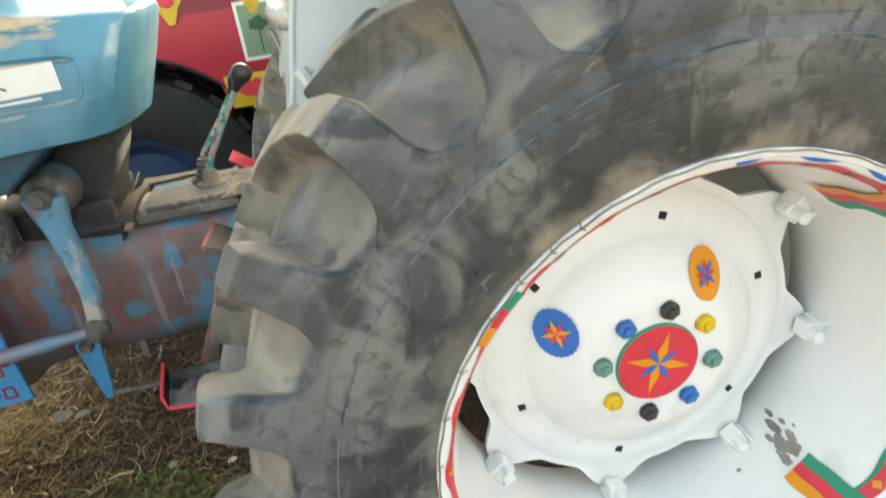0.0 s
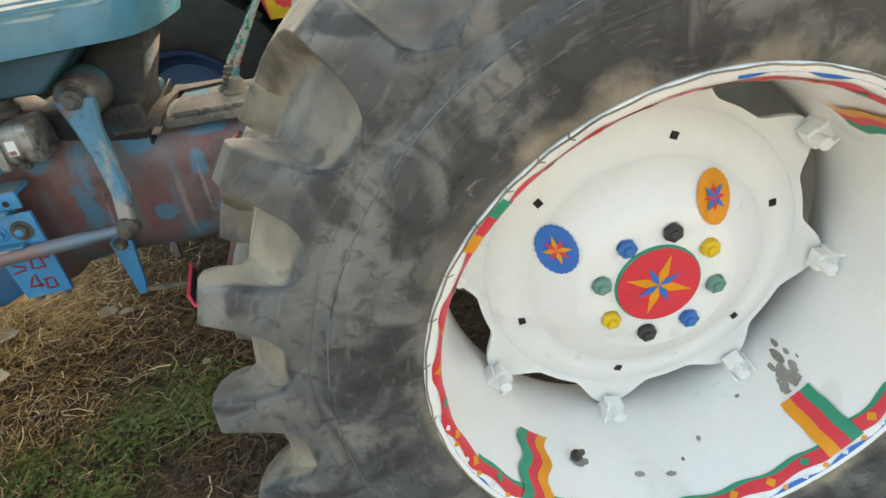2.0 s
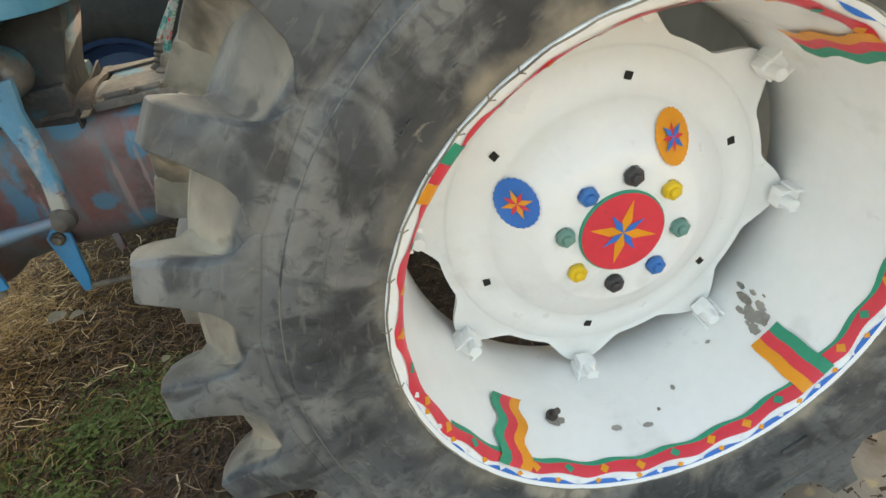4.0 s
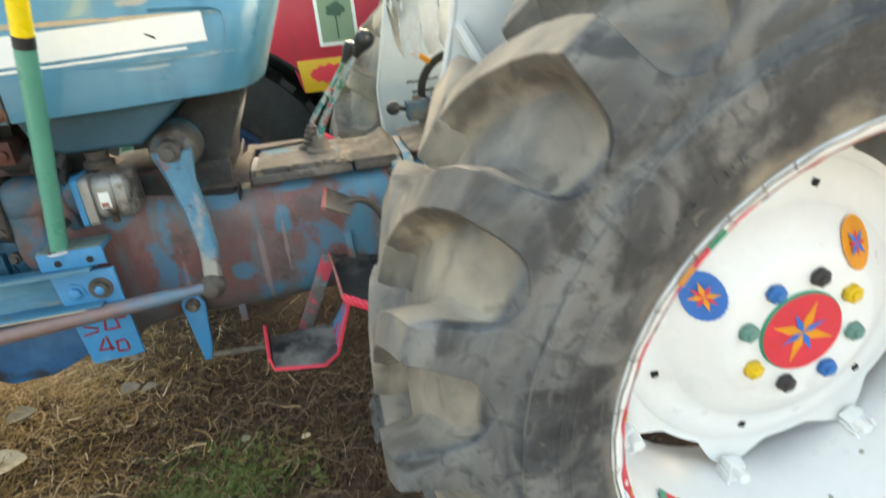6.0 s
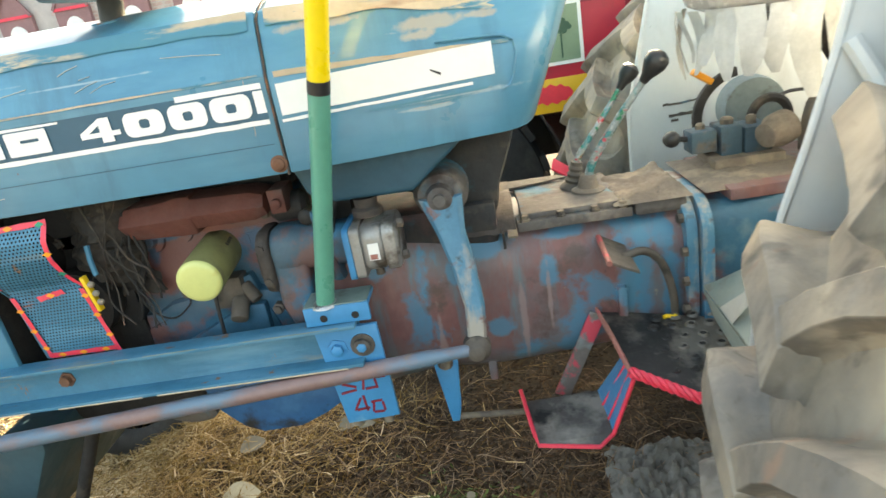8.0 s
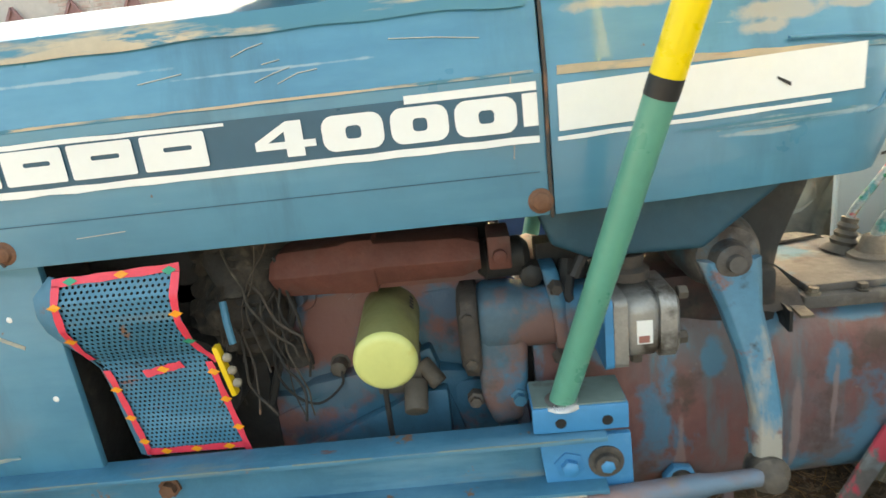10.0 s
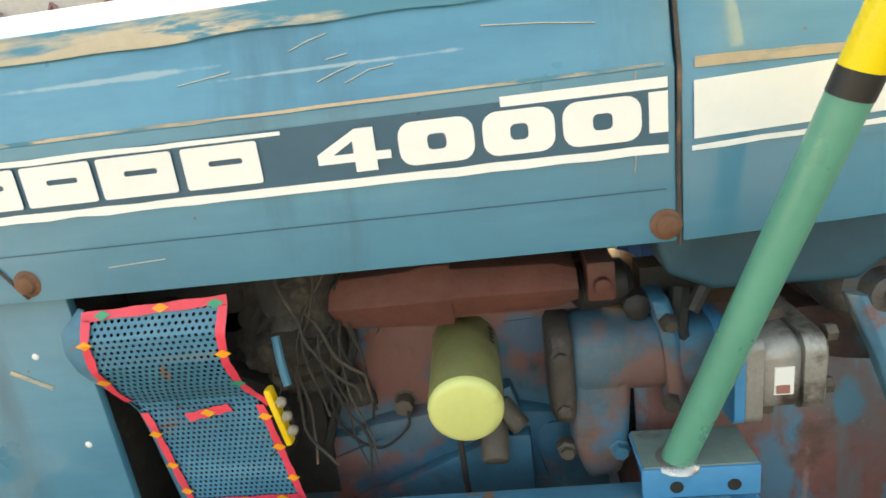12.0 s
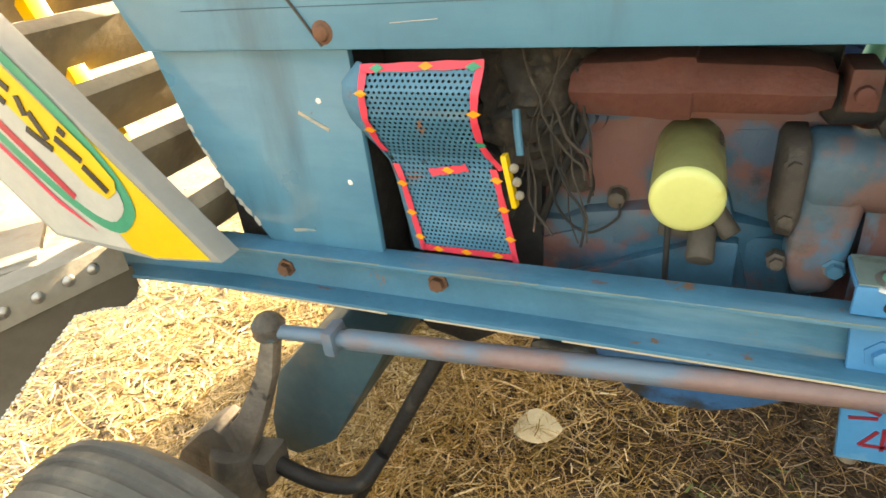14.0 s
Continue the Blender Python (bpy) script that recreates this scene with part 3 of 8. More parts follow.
def link(name, bm, mat, bevel=0.0, sharp=38, segs=2):
    bmesh.ops.recalc_face_normals(bm, faces=bm.faces)
    if bevel:
        es = [e for e in bm.edges if len(e.link_faces) == 2 and e.calc_face_angle(0) > radians(30)]
        bmesh.ops.bevel(bm, geom=es, offset=bevel, segments=segs, profile=0.6, affect="EDGES", clamp_overlap=True)
    for f in bm.faces:
        f.smooth = True
    for e in bm.edges:
        e.smooth = len(e.link_faces) == 2 and e.calc_face_angle(0) < radians(sharp)
    me = bpy.data.meshes.new(name)
    bm.to_mesh(me)
    bm.free()
    for x in mat if isinstance(mat, (list, tuple)) else [mat]:
        me.materials.append(x if not isinstance(x, str) else M[x])
    return new(name, me)


def part(name, bm, mat, parent, label="", bevel=0.0, sharp=38, segs=2):
    ob = link(name, bm, mat, bevel, sharp, segs)
    ob.parent = parent
    ob.matrix_parent_inverse = (parent.matrix_basis if not parent.parent else parent.parent.matrix_basis @ parent.matrix_parent_inverse @ parent.matrix_basis).inverted()
    if label:
        ob["label"] = label
    return ob


def thing(name, at, label, category, group="", kind=""):
    e = new(name)
    e.empty_display_size = 0.1
    e.matrix_basis = Matrix.Translation(at)
    return tagged(e, label, category, group, kind)


def bend(pts, steps=6):
    """A smooth line through the given points."""
    p = [Vector(q) for q in pts]
    p = [2 * p[0] - p[1]] + p + [2 * p[-1] - p[-2]]
    out = []
    for a, b, c, d in zip(p, p[1:], p[2:], p[3:]):
        for k in range(steps):
            t = k / steps
            out.append(0.5 * (2 * b + (c - a) * t + (2 * a - 5 * b + 4 * c - d) * t * t + (3 * b - a - 3 * c + d) * t ** 3))
    return out + [p[-2]]


def rnd(a, b):
    return random.uniform(a, b)


def smooth(xs, ys, x):
    return float(np.interp(x, xs, ys))


def text_mesh(bm, body, m, size, extrude, squeeze=1.0):
    """Raised writing laid at the pose m, centred."""
    c = bpy.data.curves.new("writing", "FONT")
    c.body, c.size, c.extrude, c.align_x, c.align_y = body, size, extrude, "CENTER", "CENTER"
    o = bpy.data.objects.new("writing", c)
    scene.collection.objects.link(o)
    dg = bpy.context.evaluated_depsgraph_get()
    me = bpy.data.meshes.new_from_object(o.evaluated_get(dg))
    me.transform(m @ Matrix.Diagonal((squeeze, 1, 1, 1)))
    bm.from_mesh(me)
    bpy.data.meshes.remove(me)
    bpy.data.objects.remove(o)
    bpy.data.curves.remove(c)


# ---- ground ----
def hump(x, y):
    v = Vector((x, y, 0))
    h = 0.030 * noise.noise(v * 1.3) + 0.018 * noise.noise(v * 4.1 + Vector((7, 3, 0))) + 0.008 * noise.noise(v * 13)
    return h + 0.07 * math.exp(-((x + 1.75) ** 2 / 0.10 + (y - 0.95) ** 2 / 0.14)) + 0.10 * math.exp(-((x + 2.0) ** 2 / 0.05 + (y - 1.15) ** 2 / 0.06))


def axis_steps(a, b, step, far):
    out = list(np.arange(a, b, step))
    d, lo, hi = step, a, b
    while hi < far:
        d *= 1.45
        hi += d
        lo -= d
        out = [lo] + out + [hi]
    return out


def build_ground():
    xs, ys = axis_steps(-4.2, 1.2, 0.045, 400), axis_steps(-1.6, 4.4, 0.05, 400)
    vs = [(x, y, hump(x, y)) for y in ys for x in xs]
    w = len(xs)
    fs = [(j * w + i, j * w + i + 1, (j + 1) * w + i + 1, (j + 1) * w + i) for j in range(len(ys) - 1) for i in range(w - 1)]
    me = bpy.data.meshes.new("ground")
    me.from_pydata(vs, [], fs)
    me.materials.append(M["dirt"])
    me.polygons.foreach_set("use_smooth", [True] * len(fs))
    return tagged(new("ground", me), "dry pale soil yard, littered and with shade painted in round the tractor", "ground", kind="structure")


build_ground()


# ---- the tractor ----
YC = 0.74
tractor = thing("tractor", (-1.0, YC, 0.0), "old blue tractor with worn paint, white fenders and painted white rims", "tractor")
HUB = Vector((0.0, 0.0, 0.64))


def wheel_pose(y, flip):
    """Wheel axis frame: local x, z in the wheel's plane, local y inwards."""
    m = Matrix.Translation((0, y, HUB.z)) @ Matrix.Rotation(radians(-2.0 if not flip else 0), 4, "Z")
    return m @ (Matrix.Rotation(math.pi, 4, "Z") if flip else Matrix())


def moved(bm, m):
    bm.transform(m)
    return bm


def spin(bm, profile, n=72):
    """Profile of (radius, y) turned about the y axis."""
    rings = []
    for r, y in profile:
        rings.append([bm.verts.new((r * math.cos(2 * math.pi * i / n), y, r * math.sin(2 * math.pi * i / n))) for i in range(n)])
    for a, b in zip(rings, rings[1:]):
        bridge(bm, a, b)
    return rings


def pol(r, deg, y):
    return Vector((r * math.cos(radians(deg)), y, r * math.sin(radians(deg))))


LUGS = 23
TY = 0.02


def tyre_mesh(ph):
    bm = bmesh.new()
    half = [(0.385, -0.125), (0.398, -0.152), (0.410, -0.163), (0.430, -0.170), (0.470, -0.179), (0.524, -0.1835), (0.531, -0.1835), (0.535, -0.1785), (0.562, -0.1780), (0.580, -0.1770), (0.5845, -0.1755), (0.590, -0.166), (0.596, -0.157), (0.606, -0.148), (0.626, -0.130), (0.643, -0.100), (0.652, -0.050)]
    prof = [(r, y) for r, y in half] + [(0.654, TY)] + [(r, 2 * TY - y) for r, y in reversed(half)]
    spin(bm, prof, 140)
    # thin mould line on the side wall
    spin(bm, [(0.494, -0.1810), (0.497, -0.1824), (0.500, -0.1810)], 120)
    return bm


# bars: outer radius and y, base radius and y, angle, half widths of top and base in degrees
BAR = [(0.56, -0.179, 0.56, -0.1765, 0.3, 7.5, 7.8), (0.574, -0.1812, 0.572, -0.176, 0.3, 6.7, 7.6), (0.584, -0.1822, 0.58, -0.173, 0.3, 5.1, 6.8), (0.594, -0.1824, 0.587, -0.166, 0.2, 3.8, 5.7), (0.612, -0.1815, 0.594, -0.157, 0.1, 2.9, 4.7), (0.65, -0.1775, 0.606, -0.146, 0.0, 2.4, 4.0), (0.69, -0.1735, 0.626, -0.128, 0.0, 2.15, 3.6), (0.6935, -0.1705, 0.638, -0.106, 0.0, 2.1, 3.5), (0.702, -0.132, 0.644, -0.09, 1.0, 2.15, 3.5), (0.7055, -0.085, 0.648, -0.07, 2.6, 2.15, 3.5), (0.7065, -0.03, 0.65, -0.03, 5.0, 2.15, 3.5), (0.7065, 0.005, 0.65, 0.005, 7.4, 2.15, 3.5), (0.706, 0.036, 0.65, 0.036, 9.9, 2.15, 3.5), (0.702, 0.064, 0.65, 0.068, 12.6, 2.05, 3.3)]


def tread_bar(ph, side, k):
    bm = bmesh.new()
    # worn: painted shade on the lower flank, and height up the bar
    flank_shade, worn = bm.loops.layers.uv.new("flank_shade"), {}
    base = ph + (k + 0.5 * side) * 360 / LUGS
    rows = []
    # the bars of the inner side stop short of the middle
    for ro, yo, rb, yb, an, wt, wb in BAR if side == 0 else BAR[:-2]:
        c = base + an + 0.25 * noise.noise(Vector((k * 1.7, yo * 14, 4 + side)))
        jit = 0.003 * noise.noise(Vector((k * 3.1, yo * 20, side)))
        sec = []
        for f, w in ((0.0, -wb), (0.22, -wb + 0.62 * (wb - wt)), (0.60, -wt - 0.6), (0.96, -wt - 0.10), (1.0, -wt + 0.12), (1.0, wt - 0.12), (0.96, wt + 0.10), (0.60, wt + 0.6), (0.22, wb - 0.62 * (wb - wt)), (0.0, wb)):
            r, y = rb + (ro - rb) * f + jit * f, yb + (yo - yb) * f - 0.0045 * w * max(0.0, yo / 0.064)
            sec.append(bm.verts.new(pol(r, c + w, y if side == 0 else 2 * TY - y)))
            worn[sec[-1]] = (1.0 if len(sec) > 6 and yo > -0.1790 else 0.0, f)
        rows.append(sec)
    for a, b in zip(rows, rows[1:]):
        for i in range(9):
            bm.faces.new((a[i], a[i + 1], b[i + 1], b[i]))
    bm.faces.new(rows[0])
    bm.faces.new(list(reversed(rows[-1])))
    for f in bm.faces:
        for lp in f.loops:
            lp[flank_shade].uv = worn[lp.vert]
    return bm


def star(bm, r, n, ph, y, k=0.30):
    for i in range(n):
        a = ph + i * 360 / n
        q = [pol(0.0, a, y), pol(r * k * 1.3, a - 22, y), pol(r, a, y), pol(r * k * 1.3, a + 22, y)]
        bm.faces.new([bm.verts.new(p) for p in q])


def disc_y(r):
    return smooth([0, 0.132, 0.142, 0.20, 0.212, 0.275, 0.283, 0.36], [0.012, 0.012, 0.018, 0.056, 0.068, 0.084, 0.091, 0.096], r)


def on_disc(bm, cx, cz, shape, lift):
    """A sticker outline laid on the dished disc about a centre."""
    vs = [bm.verts.new((cx + dx, disc_y(math.hypot(cx + dx, cz + dz)) - lift, cz + dz)) for dx, dz in shape]
    bm.faces.new(vs)


def circle(r, n=28, teeth=0.0):
    return [((r + (teeth if i % 2 else 0)) * math.cos(2 * math.pi * i / n), (r + (teeth if i % 2 else 0)) * math.sin(2 * math.pi * i / n)) for i in range(n)]


def rear_wheel(y, flip):
    W = wheel_pose(y, flip)
    bm = bmesh.new()
    rim = [(0.398, -0.1645), (0.402, -0.167), (0.406, -0.164), (0.407, -0.152), (0.400, -0.146)]
    inner = [(0.398, -0.1645), (0.392, -0.1615), (0.387, -0.156), (0.383, -0.146), (0.379, -0.128), (0.372, -0.100), (0.365, -0.070), (0.359, -0.030), (0.355, 0.10), (0.356, 0.15), (0.368, 0.17), (0.385, 0.19), (0.40, 0.205), (0.41, 0.21), (0.41, 0.195), (0.38, 0.18), (0.36, 0.12)]
    spin(bm, rim, 96)
    spin(bm, inner, 96)
    wheel = part("rear_wheel", moved(bm, W), "white", tractor, "white rim banded with striped tape")
    t = part("tyre", moved(tyre_mesh(5.1), W), "rubber", wheel, "dusty black bar-tread tyre", sharp=52)
    for side in (0, 1):
        for k in range(LUGS):
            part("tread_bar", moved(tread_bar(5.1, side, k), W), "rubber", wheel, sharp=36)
    # dished disc with eight lobes
    bm = bmesh.new()
    n = 192
    prof = [0.03, 0.10, 0.132, 0.142, 0.17, 0.20, 0.206, 0.212, 0.24, 0.275, 0.279, 0.283]
    rings = []
    for r in prof:
        rings.append([bm.verts.new(pol(r, 360 * i / n, disc_y(r))) for i in range(n)])
    lobe = []
    for i in range(n):
        a = 360 * i / n
        d = (a - 36 + 22.5) % 45 - 22.5
        r = 0.297 + 0.053 * (0.5 + 0.5 * math.cos(math.pi * min(1, abs(d) / 15.0))) ** 0.8
        lobe.append(bm.verts.new(pol(r, a, disc_y(r))))
    back = [bm.verts.new(v.co + Vector((0, 0.012, 0))) for v in lobe]
    rings += [lobe, back]
    for a, b in zip(rings, rings[1:]):
        bridge(bm, a, b)
    disc = part("wheel_disc", moved(bm, W), "white", wheel, "white pressed steel disc", sharp=50)
    # square holes: black squares paint in the shade of the openings
    for k in range(6):
        bm = bmesh.new()
        c = pol(0.236, 20 + 60 * k, disc_y(0.236) - 0.001)
        obox(bm, Matrix.Translation(c) @ Matrix.Rotation(radians(-(8 + 60 * k)), 4, "Y"), 0.0125, 0.003, 0.0125)
        part("square_hole", moved(bm, W), "dark", wheel)
    # clamps between lobes and rim
    for k in range(8):
        a = 36 + 45 * k
        bm = bmesh.new()
        m = Matrix.Rotation(radians(-a), 4, "Y")
        obox(bm, m @ Matrix.Translation((0.340, 0.070, 0)), 0.040, 0.030, 0.034)
        obox(bm, m @ Matrix.Translation((0.352, 0.066, 0.020)), 0.030, 0.042, 0.006)
        obox(bm, m @ Matrix.Translation((0.352, 0.066, -0.020)), 0.030, 0.042, 0.006)
        cyl(bm, pol(0.330, a, 0.075), pol(0.331, a, 0.030), 0.0115, n=12)
        part("rim_clamp", moved(bm, W), "white", wheel, bevel=0.003)
    # hub bolts
    cols = ["bolt_grey", "bolt_yellow", "bolt_green", "bolt_blue"]
    for k in range(8):
        a = 80 - 45 * k
        bm = bmesh.new()
        c = pol(0.0995, a, 0.016) + Vector((0.002, 0, -0.002))
        turned(bm, c, (0, -1, 0), [(0, 0.0185), (0.004, 0.0185)], 20)
        turned(bm, c + Vector((0, -0.004, 0)), (0, -1, 0), [(0, 0.0165), (0.011, 0.0165), (0.013, 0.0135)], 6, rnd(0, 1))
        turned(bm, c + Vector((0, -0.015, 0)), (0, -1, 0), [(0, 0.0085), (0.006, 0.0085), (0.008, 0.006)], 12)
        part("wheel_bolt", moved(bm, W), cols[k % 4], wheel, bevel=0.0015)
    # hub cap with star
    bm = bmesh.new()
    turned(bm, (0, 0.013, 0), (0, -1, 0), [(0, 0.0735), (0.005, 0.073), (0.0075, 0.070)], 40)
    part("hub_cap", moved(bm, W), "green", wheel, "round red cap with star")
    bm = bmesh.new()
    turned(bm, (0, 0.0058, 0), (0, -1, 0), [(0, 0.0705), (0.0012, 0.0705)], 40)
    part("cap_face", moved(bm, W), "red", wheel)
    bm = bmesh.new()
    star(bm, 0.060, 4, 72, 0.0040)
    part("star", moved(bm, W), "orange", wheel)
    bm = bmesh.new()
    star(bm, 0.042, 4, 27, 0.0034)
    part("star", moved(bm, W), "sticker_blue", wheel)
    for cx, cz, mat, sa, sb, ph in ((-0.162, 0.079, "sticker_blue", "orange", "red", 15), (0.093, 0.136, "orange", "sticker_blue", "red", 40)):
        bm = bmesh.new()
        on_disc(bm, cx, cz, [(0.84 * dx, 1.06 * dz) for dx, dz in circle(0.037, 48, 0.0015)], 0.0045)
        part("sticker", moved(bm, W), mat, wheel)
        for sm, p2, rr, lift in ((sa, ph, 0.024, 0.0062), (sb, ph + 45, 0.021, 0.0056)):
            bm = bmesh.new()
            for i in range(4):
                a = p2 + 90 * i
                q = [(0, 0), (rr * 0.45 * math.cos(radians(a - 24)), rr * 0.45 * math.sin(radians(a - 24))), (rr * math.cos(radians(a)), rr * math.sin(radians(a))), (rr * 0.45 * math.cos(radians(a + 24)), rr * 0.45 * math.sin(radians(a + 24)))]
                on_disc(bm, cx, cz, q, lift)
            part("star", moved(bm, W), sm, wheel)
    # striped tape round the rim edge
    R = lambda y: smooth([-0.1645, -0.1615, -0.156, -0.146, -0.128, -0.100, -0.070, -0.030, 0.10], [0.398, 0.392, 0.387, 0.383, 0.379, 0.372, 0.365, 0.359, 0.355], y)

    def band(mat, a0, a1, f0, f1, lift, steps=None):
        bm = bmesh.new()
        nn = steps or max(2, int(abs(a1 - a0) * 1.2))
        rows = []
        for i in range(nn + 1):
            a = a0 + (a1 - a0) * i / nn
            ya, yb = f0(a), f1(a)
            rows.append([bm.verts.new(pol(R(ya + (yb - ya) * j / 3) - lift, a, ya + (yb - ya) * j / 3)) for j in range(4)])
        for p, q in zip(rows, rows[1:]):
            for j in range(3):
                bm.faces.new((p[j], p[j + 1], q[j + 1], q[j]))
        part("tape", moved(bm, W), mat, wheel)

    wave = lambda a, k=0: 0.0028 * math.sin(radians(a) * 24 + k) + smooth([0, 100, 130, 195, 230, 360], [0, -0.003, -0.007, -0.007, 0, 0], a)
    rim_y = lambda y: max(-0.1642, y)
    band("red", 0, 360, lambda a: rim_y(-0.155 + wave(a, 1)), lambda a: -0.136 + wave(a, 0), 0.0022)
    for b0, b1 in ((185, 360), (40, 90)):
        band("sticker_blue", b0, b1, lambda a: -0.1640, lambda a: rim_y(-0.1615 + 0.8 * wave(a, 2)), 0.0020)
    band("green", 205, 360, lambda a: -0.136 + wave(a, 0), lambda a: -0.129 + wave(a, 0.8), 0.0022)
    for k in range(36):
        a = 10 * k + 4
        d = lambda s: (lambda t: rim_y(-0.1455 + s * 0.0085 * max(0, 1 - abs(t - a) / 1.4) + wave(t, 0.5)))
        band("orange" if k % 3 else "green", a - 1.4, a + 1.4, d(-1), d(1), 0.0034, 4)
    for k in range(30):
        a = 190 + 5.6 * k
        d = lambda s: (lambda t: rim_y(-0.1615 + s * 0.0028 * max(0, 1 - abs(t - a) / 0.9)))
        band("orange" if k % 2 else "decal_white", a - 0.9, a + 0.9, d(-1), d(1), 0.0034, 4)
    for i, c in enumerate(("green", "red", "orange")):
        bm = bmesh.new()
        rows = []
        for j in range(7):
            aa = 133.0 + 4.0 * i + 3.9 * j / 6
            rows.append([bm.verts.new(pol(r, aa, y)) for r, y in ((0.4025, -0.1692), (0.3965, -0.1668), (0.3895, -0.1625), (0.3840, -0.1565), (0.3795, -0.1460), (0.3755, -0.1280))])
        for p, q in zip(rows, rows[1:]):
            for j in range(5):
                bm.faces.new((p[j], p[j + 1], q[j + 1], q[j]))
        part("tape", moved(bm, W), c, wheel)
    for ac, sk, y1, sway, order in ((222, 0.05, -0.020, 1.1, ("green", "red", "orange")), (309.5, -0.05, -0.044, 0.15, ("orange", "red", "green")), (42, 0.1, -0.030, 1.0, ("green", "red", "orange"))):
        for i, c in enumerate(order):
            bm = bmesh.new()
            rows = []
            for j in range(13):
                yy = -0.158 + (y1 + 0.158) * j / 12
                aa = ac + sk * 22 * (j / 12) + sway * math.sin(j * 1.1) + i * 3.4
                rows.append([bm.verts.new(pol(R(yy) - 0.0046, aa + k * 3.4, yy)) for k in (0, 1)])
            for p, q in zip(rows, rows[1:]):
                bm.faces.new((p[0], p[1], q[1], q[0]))
            part("tape", moved(bm, W), c, wheel)
    # wire ring with twists along the flange
    bm = bmesh.new()
    tube(bm, [pol(0.4035 + 0.001 * math.sin(i * 1.7), i * 2.5, -0.166) for i in range(145)], 0.0016, 6)
    for a in (118, 124, 131, 139, 150, 160, 171, 185):
        tube(bm, [pol(0.398, a, -0.166), pol(0.404, a + 0.8, -0.1685), pol(0.412, a + 0.2, -0.170)], 0.0009, 5)
    part("rim_wire", moved(bm, W), "weathered", wheel)
    # valve
    bm = bmesh.new()
    cyl(bm, pol(0.358, 243, -0.045), pol(0.335, 243, -0.055), 0.006, n=10)
    cyl(bm, pol(0.358, 243, -0.045), pol(0.351, 243, -0.048), 0.011, n=10)
    part("valve", moved(bm, W), "dirt_metal", wheel)
    # raised writing and code blocks
    bm = bmesh.new()
    for a, body in ((136.7, "TUBE"), (127.2, "TYPE")):
        m = Matrix.Translation(pol(0.467, a, -0.1785)) @ Matrix.Rotation(radians(-(a - 90)), 4, "Y") @ Matrix.Rotation(radians(90), 4, "X")
        text_mesh(bm, body, m, 0.026, 0.0012, 0.85)
    part("raised_writing", moved(bm, W), "rubber", wheel)
    for a, r, ln in ((146, 0.505, 0.05), (150, 0.497, 0.03), (232, 0.455, 0.04), (240, 0.46, 0.03), (262, 0.455, 0.05), (300, 0.46, 0.05)):
        bm = bmesh.new()
        obox(bm, Matrix.Translation(pol(r, a, -0.180)) @ Matrix.Rotation(radians(-(a - 90)), 4, "Y"), ln, 0.004, 0.006)
        part("raised_mark", moved(bm, W), "rubber", wheel)
    for k in range(11):
        bm = bmesh.new()
        obox(bm, Matrix.Translation(pol(0.508, 157 + k * 3.4, -0.1808)) @ Matrix.Rotation(radians(-(67 + k * 3.4)), 4, "Y"), 0.0025, 0.003, 0.036)
        part("raised_mark", moved(bm, W), "rubber", wheel)
    for r0, a0, a1 in ((0.470, 150, 196), (0.486, 152, 196)):
        bm = bmesh.new()
        tube(bm, [pol(r0, a0 + (a1 - a0) * i / 24, -0.1787 - (r0 - 0.470) * 0.09) for i in range(25)], 0.0016, 6)
        part("raised_line", moved(bm, W), "rubber", wheel)
    # a paler thread along the step in the side wall
    for r0, y0 in ((0.5335, -0.1812),):
        bm = bmesh.new()
        tube(bm, [pol(r0 + 0.0006 * math.sin(i * 0.9), i * 2.5, y0) for i in range(145)], 0.0013, 5)
        part("mould_line", moved(bm, W), "dust_line", wheel)
    # plate added behind the disc, to keep sun off the rim's barrel
    bm = bmesh.new()
    turned(bm, (0, 0.150, 0), (0, 1, 0), [(0, 0.05), (0.002, 0.235), (0.012, 0.245), (0.05, 0.245)], 40)
    part("sun_block_plate", moved(bm, W), "dirty", wheel)
    # flaked paint and mud on the barrel
    for a, y0, da, dy in ((312.5, -0.022, 1.5, 0.014), (316.5, -0.015, 1.9, 0.020), (314.0, 0.002, 1.2, 0.016), (317, 0.040, 1.3, 0.022), (315.2, 0.012, 1.6, 0.016), (318.6, 0.004, 1.2, 0.013), (313.6, 0.030, 0.8, 0.012), (316.4, -0.022, 1.0, 0.010), (320.0, 0.035, 0.7, 0.009), (312.4, -0.004, 0.6, 0.008), (319.2, 0.066, 0.8, 0.012), (321.5, 0.012, 0.4, 0.005), (244, -0.052, 3.2, 0.012), (262, -0.075, 1.6, 0.006), (271, -0.082, 1.5, 0.005), (283, -0.03, 0.6, 0.006), (300, 0.02, 0.8, 0.004), (276, -0.06, 0.5, 0.004)):
        bm = bmesh.new()
        q = []
        for i in range(14):
            t = 2 * math.pi * i / 14
            k = 1 + 0.45 * noise.noise(Vector((a, i * 1.3, 0)))
            yy = y0 + dy * k * math.sin(t)
            q.append(bm.verts.new(pol(R(yy) - 0.0016, a + da * k * math.cos(t), yy)))
        c = bm.verts.new(pol(R(y0) - 0.0012, a, y0))
        for i in range(14):
            bm.faces.new((c, q[i], q[(i + 1) % 14]))
        part("mud_flake", moved(bm, W), "mud_grey", wheel)
    return wheel


rear_wheel(0.0, False)
rear_wheel(2 * YC, True)


# body shell
def side_y(x):
    return smooth([-2.4, -1.25, -0.9, -0.82, -0.76], [0.472, 0.475, 0.515, 0.525, 0.532], x)


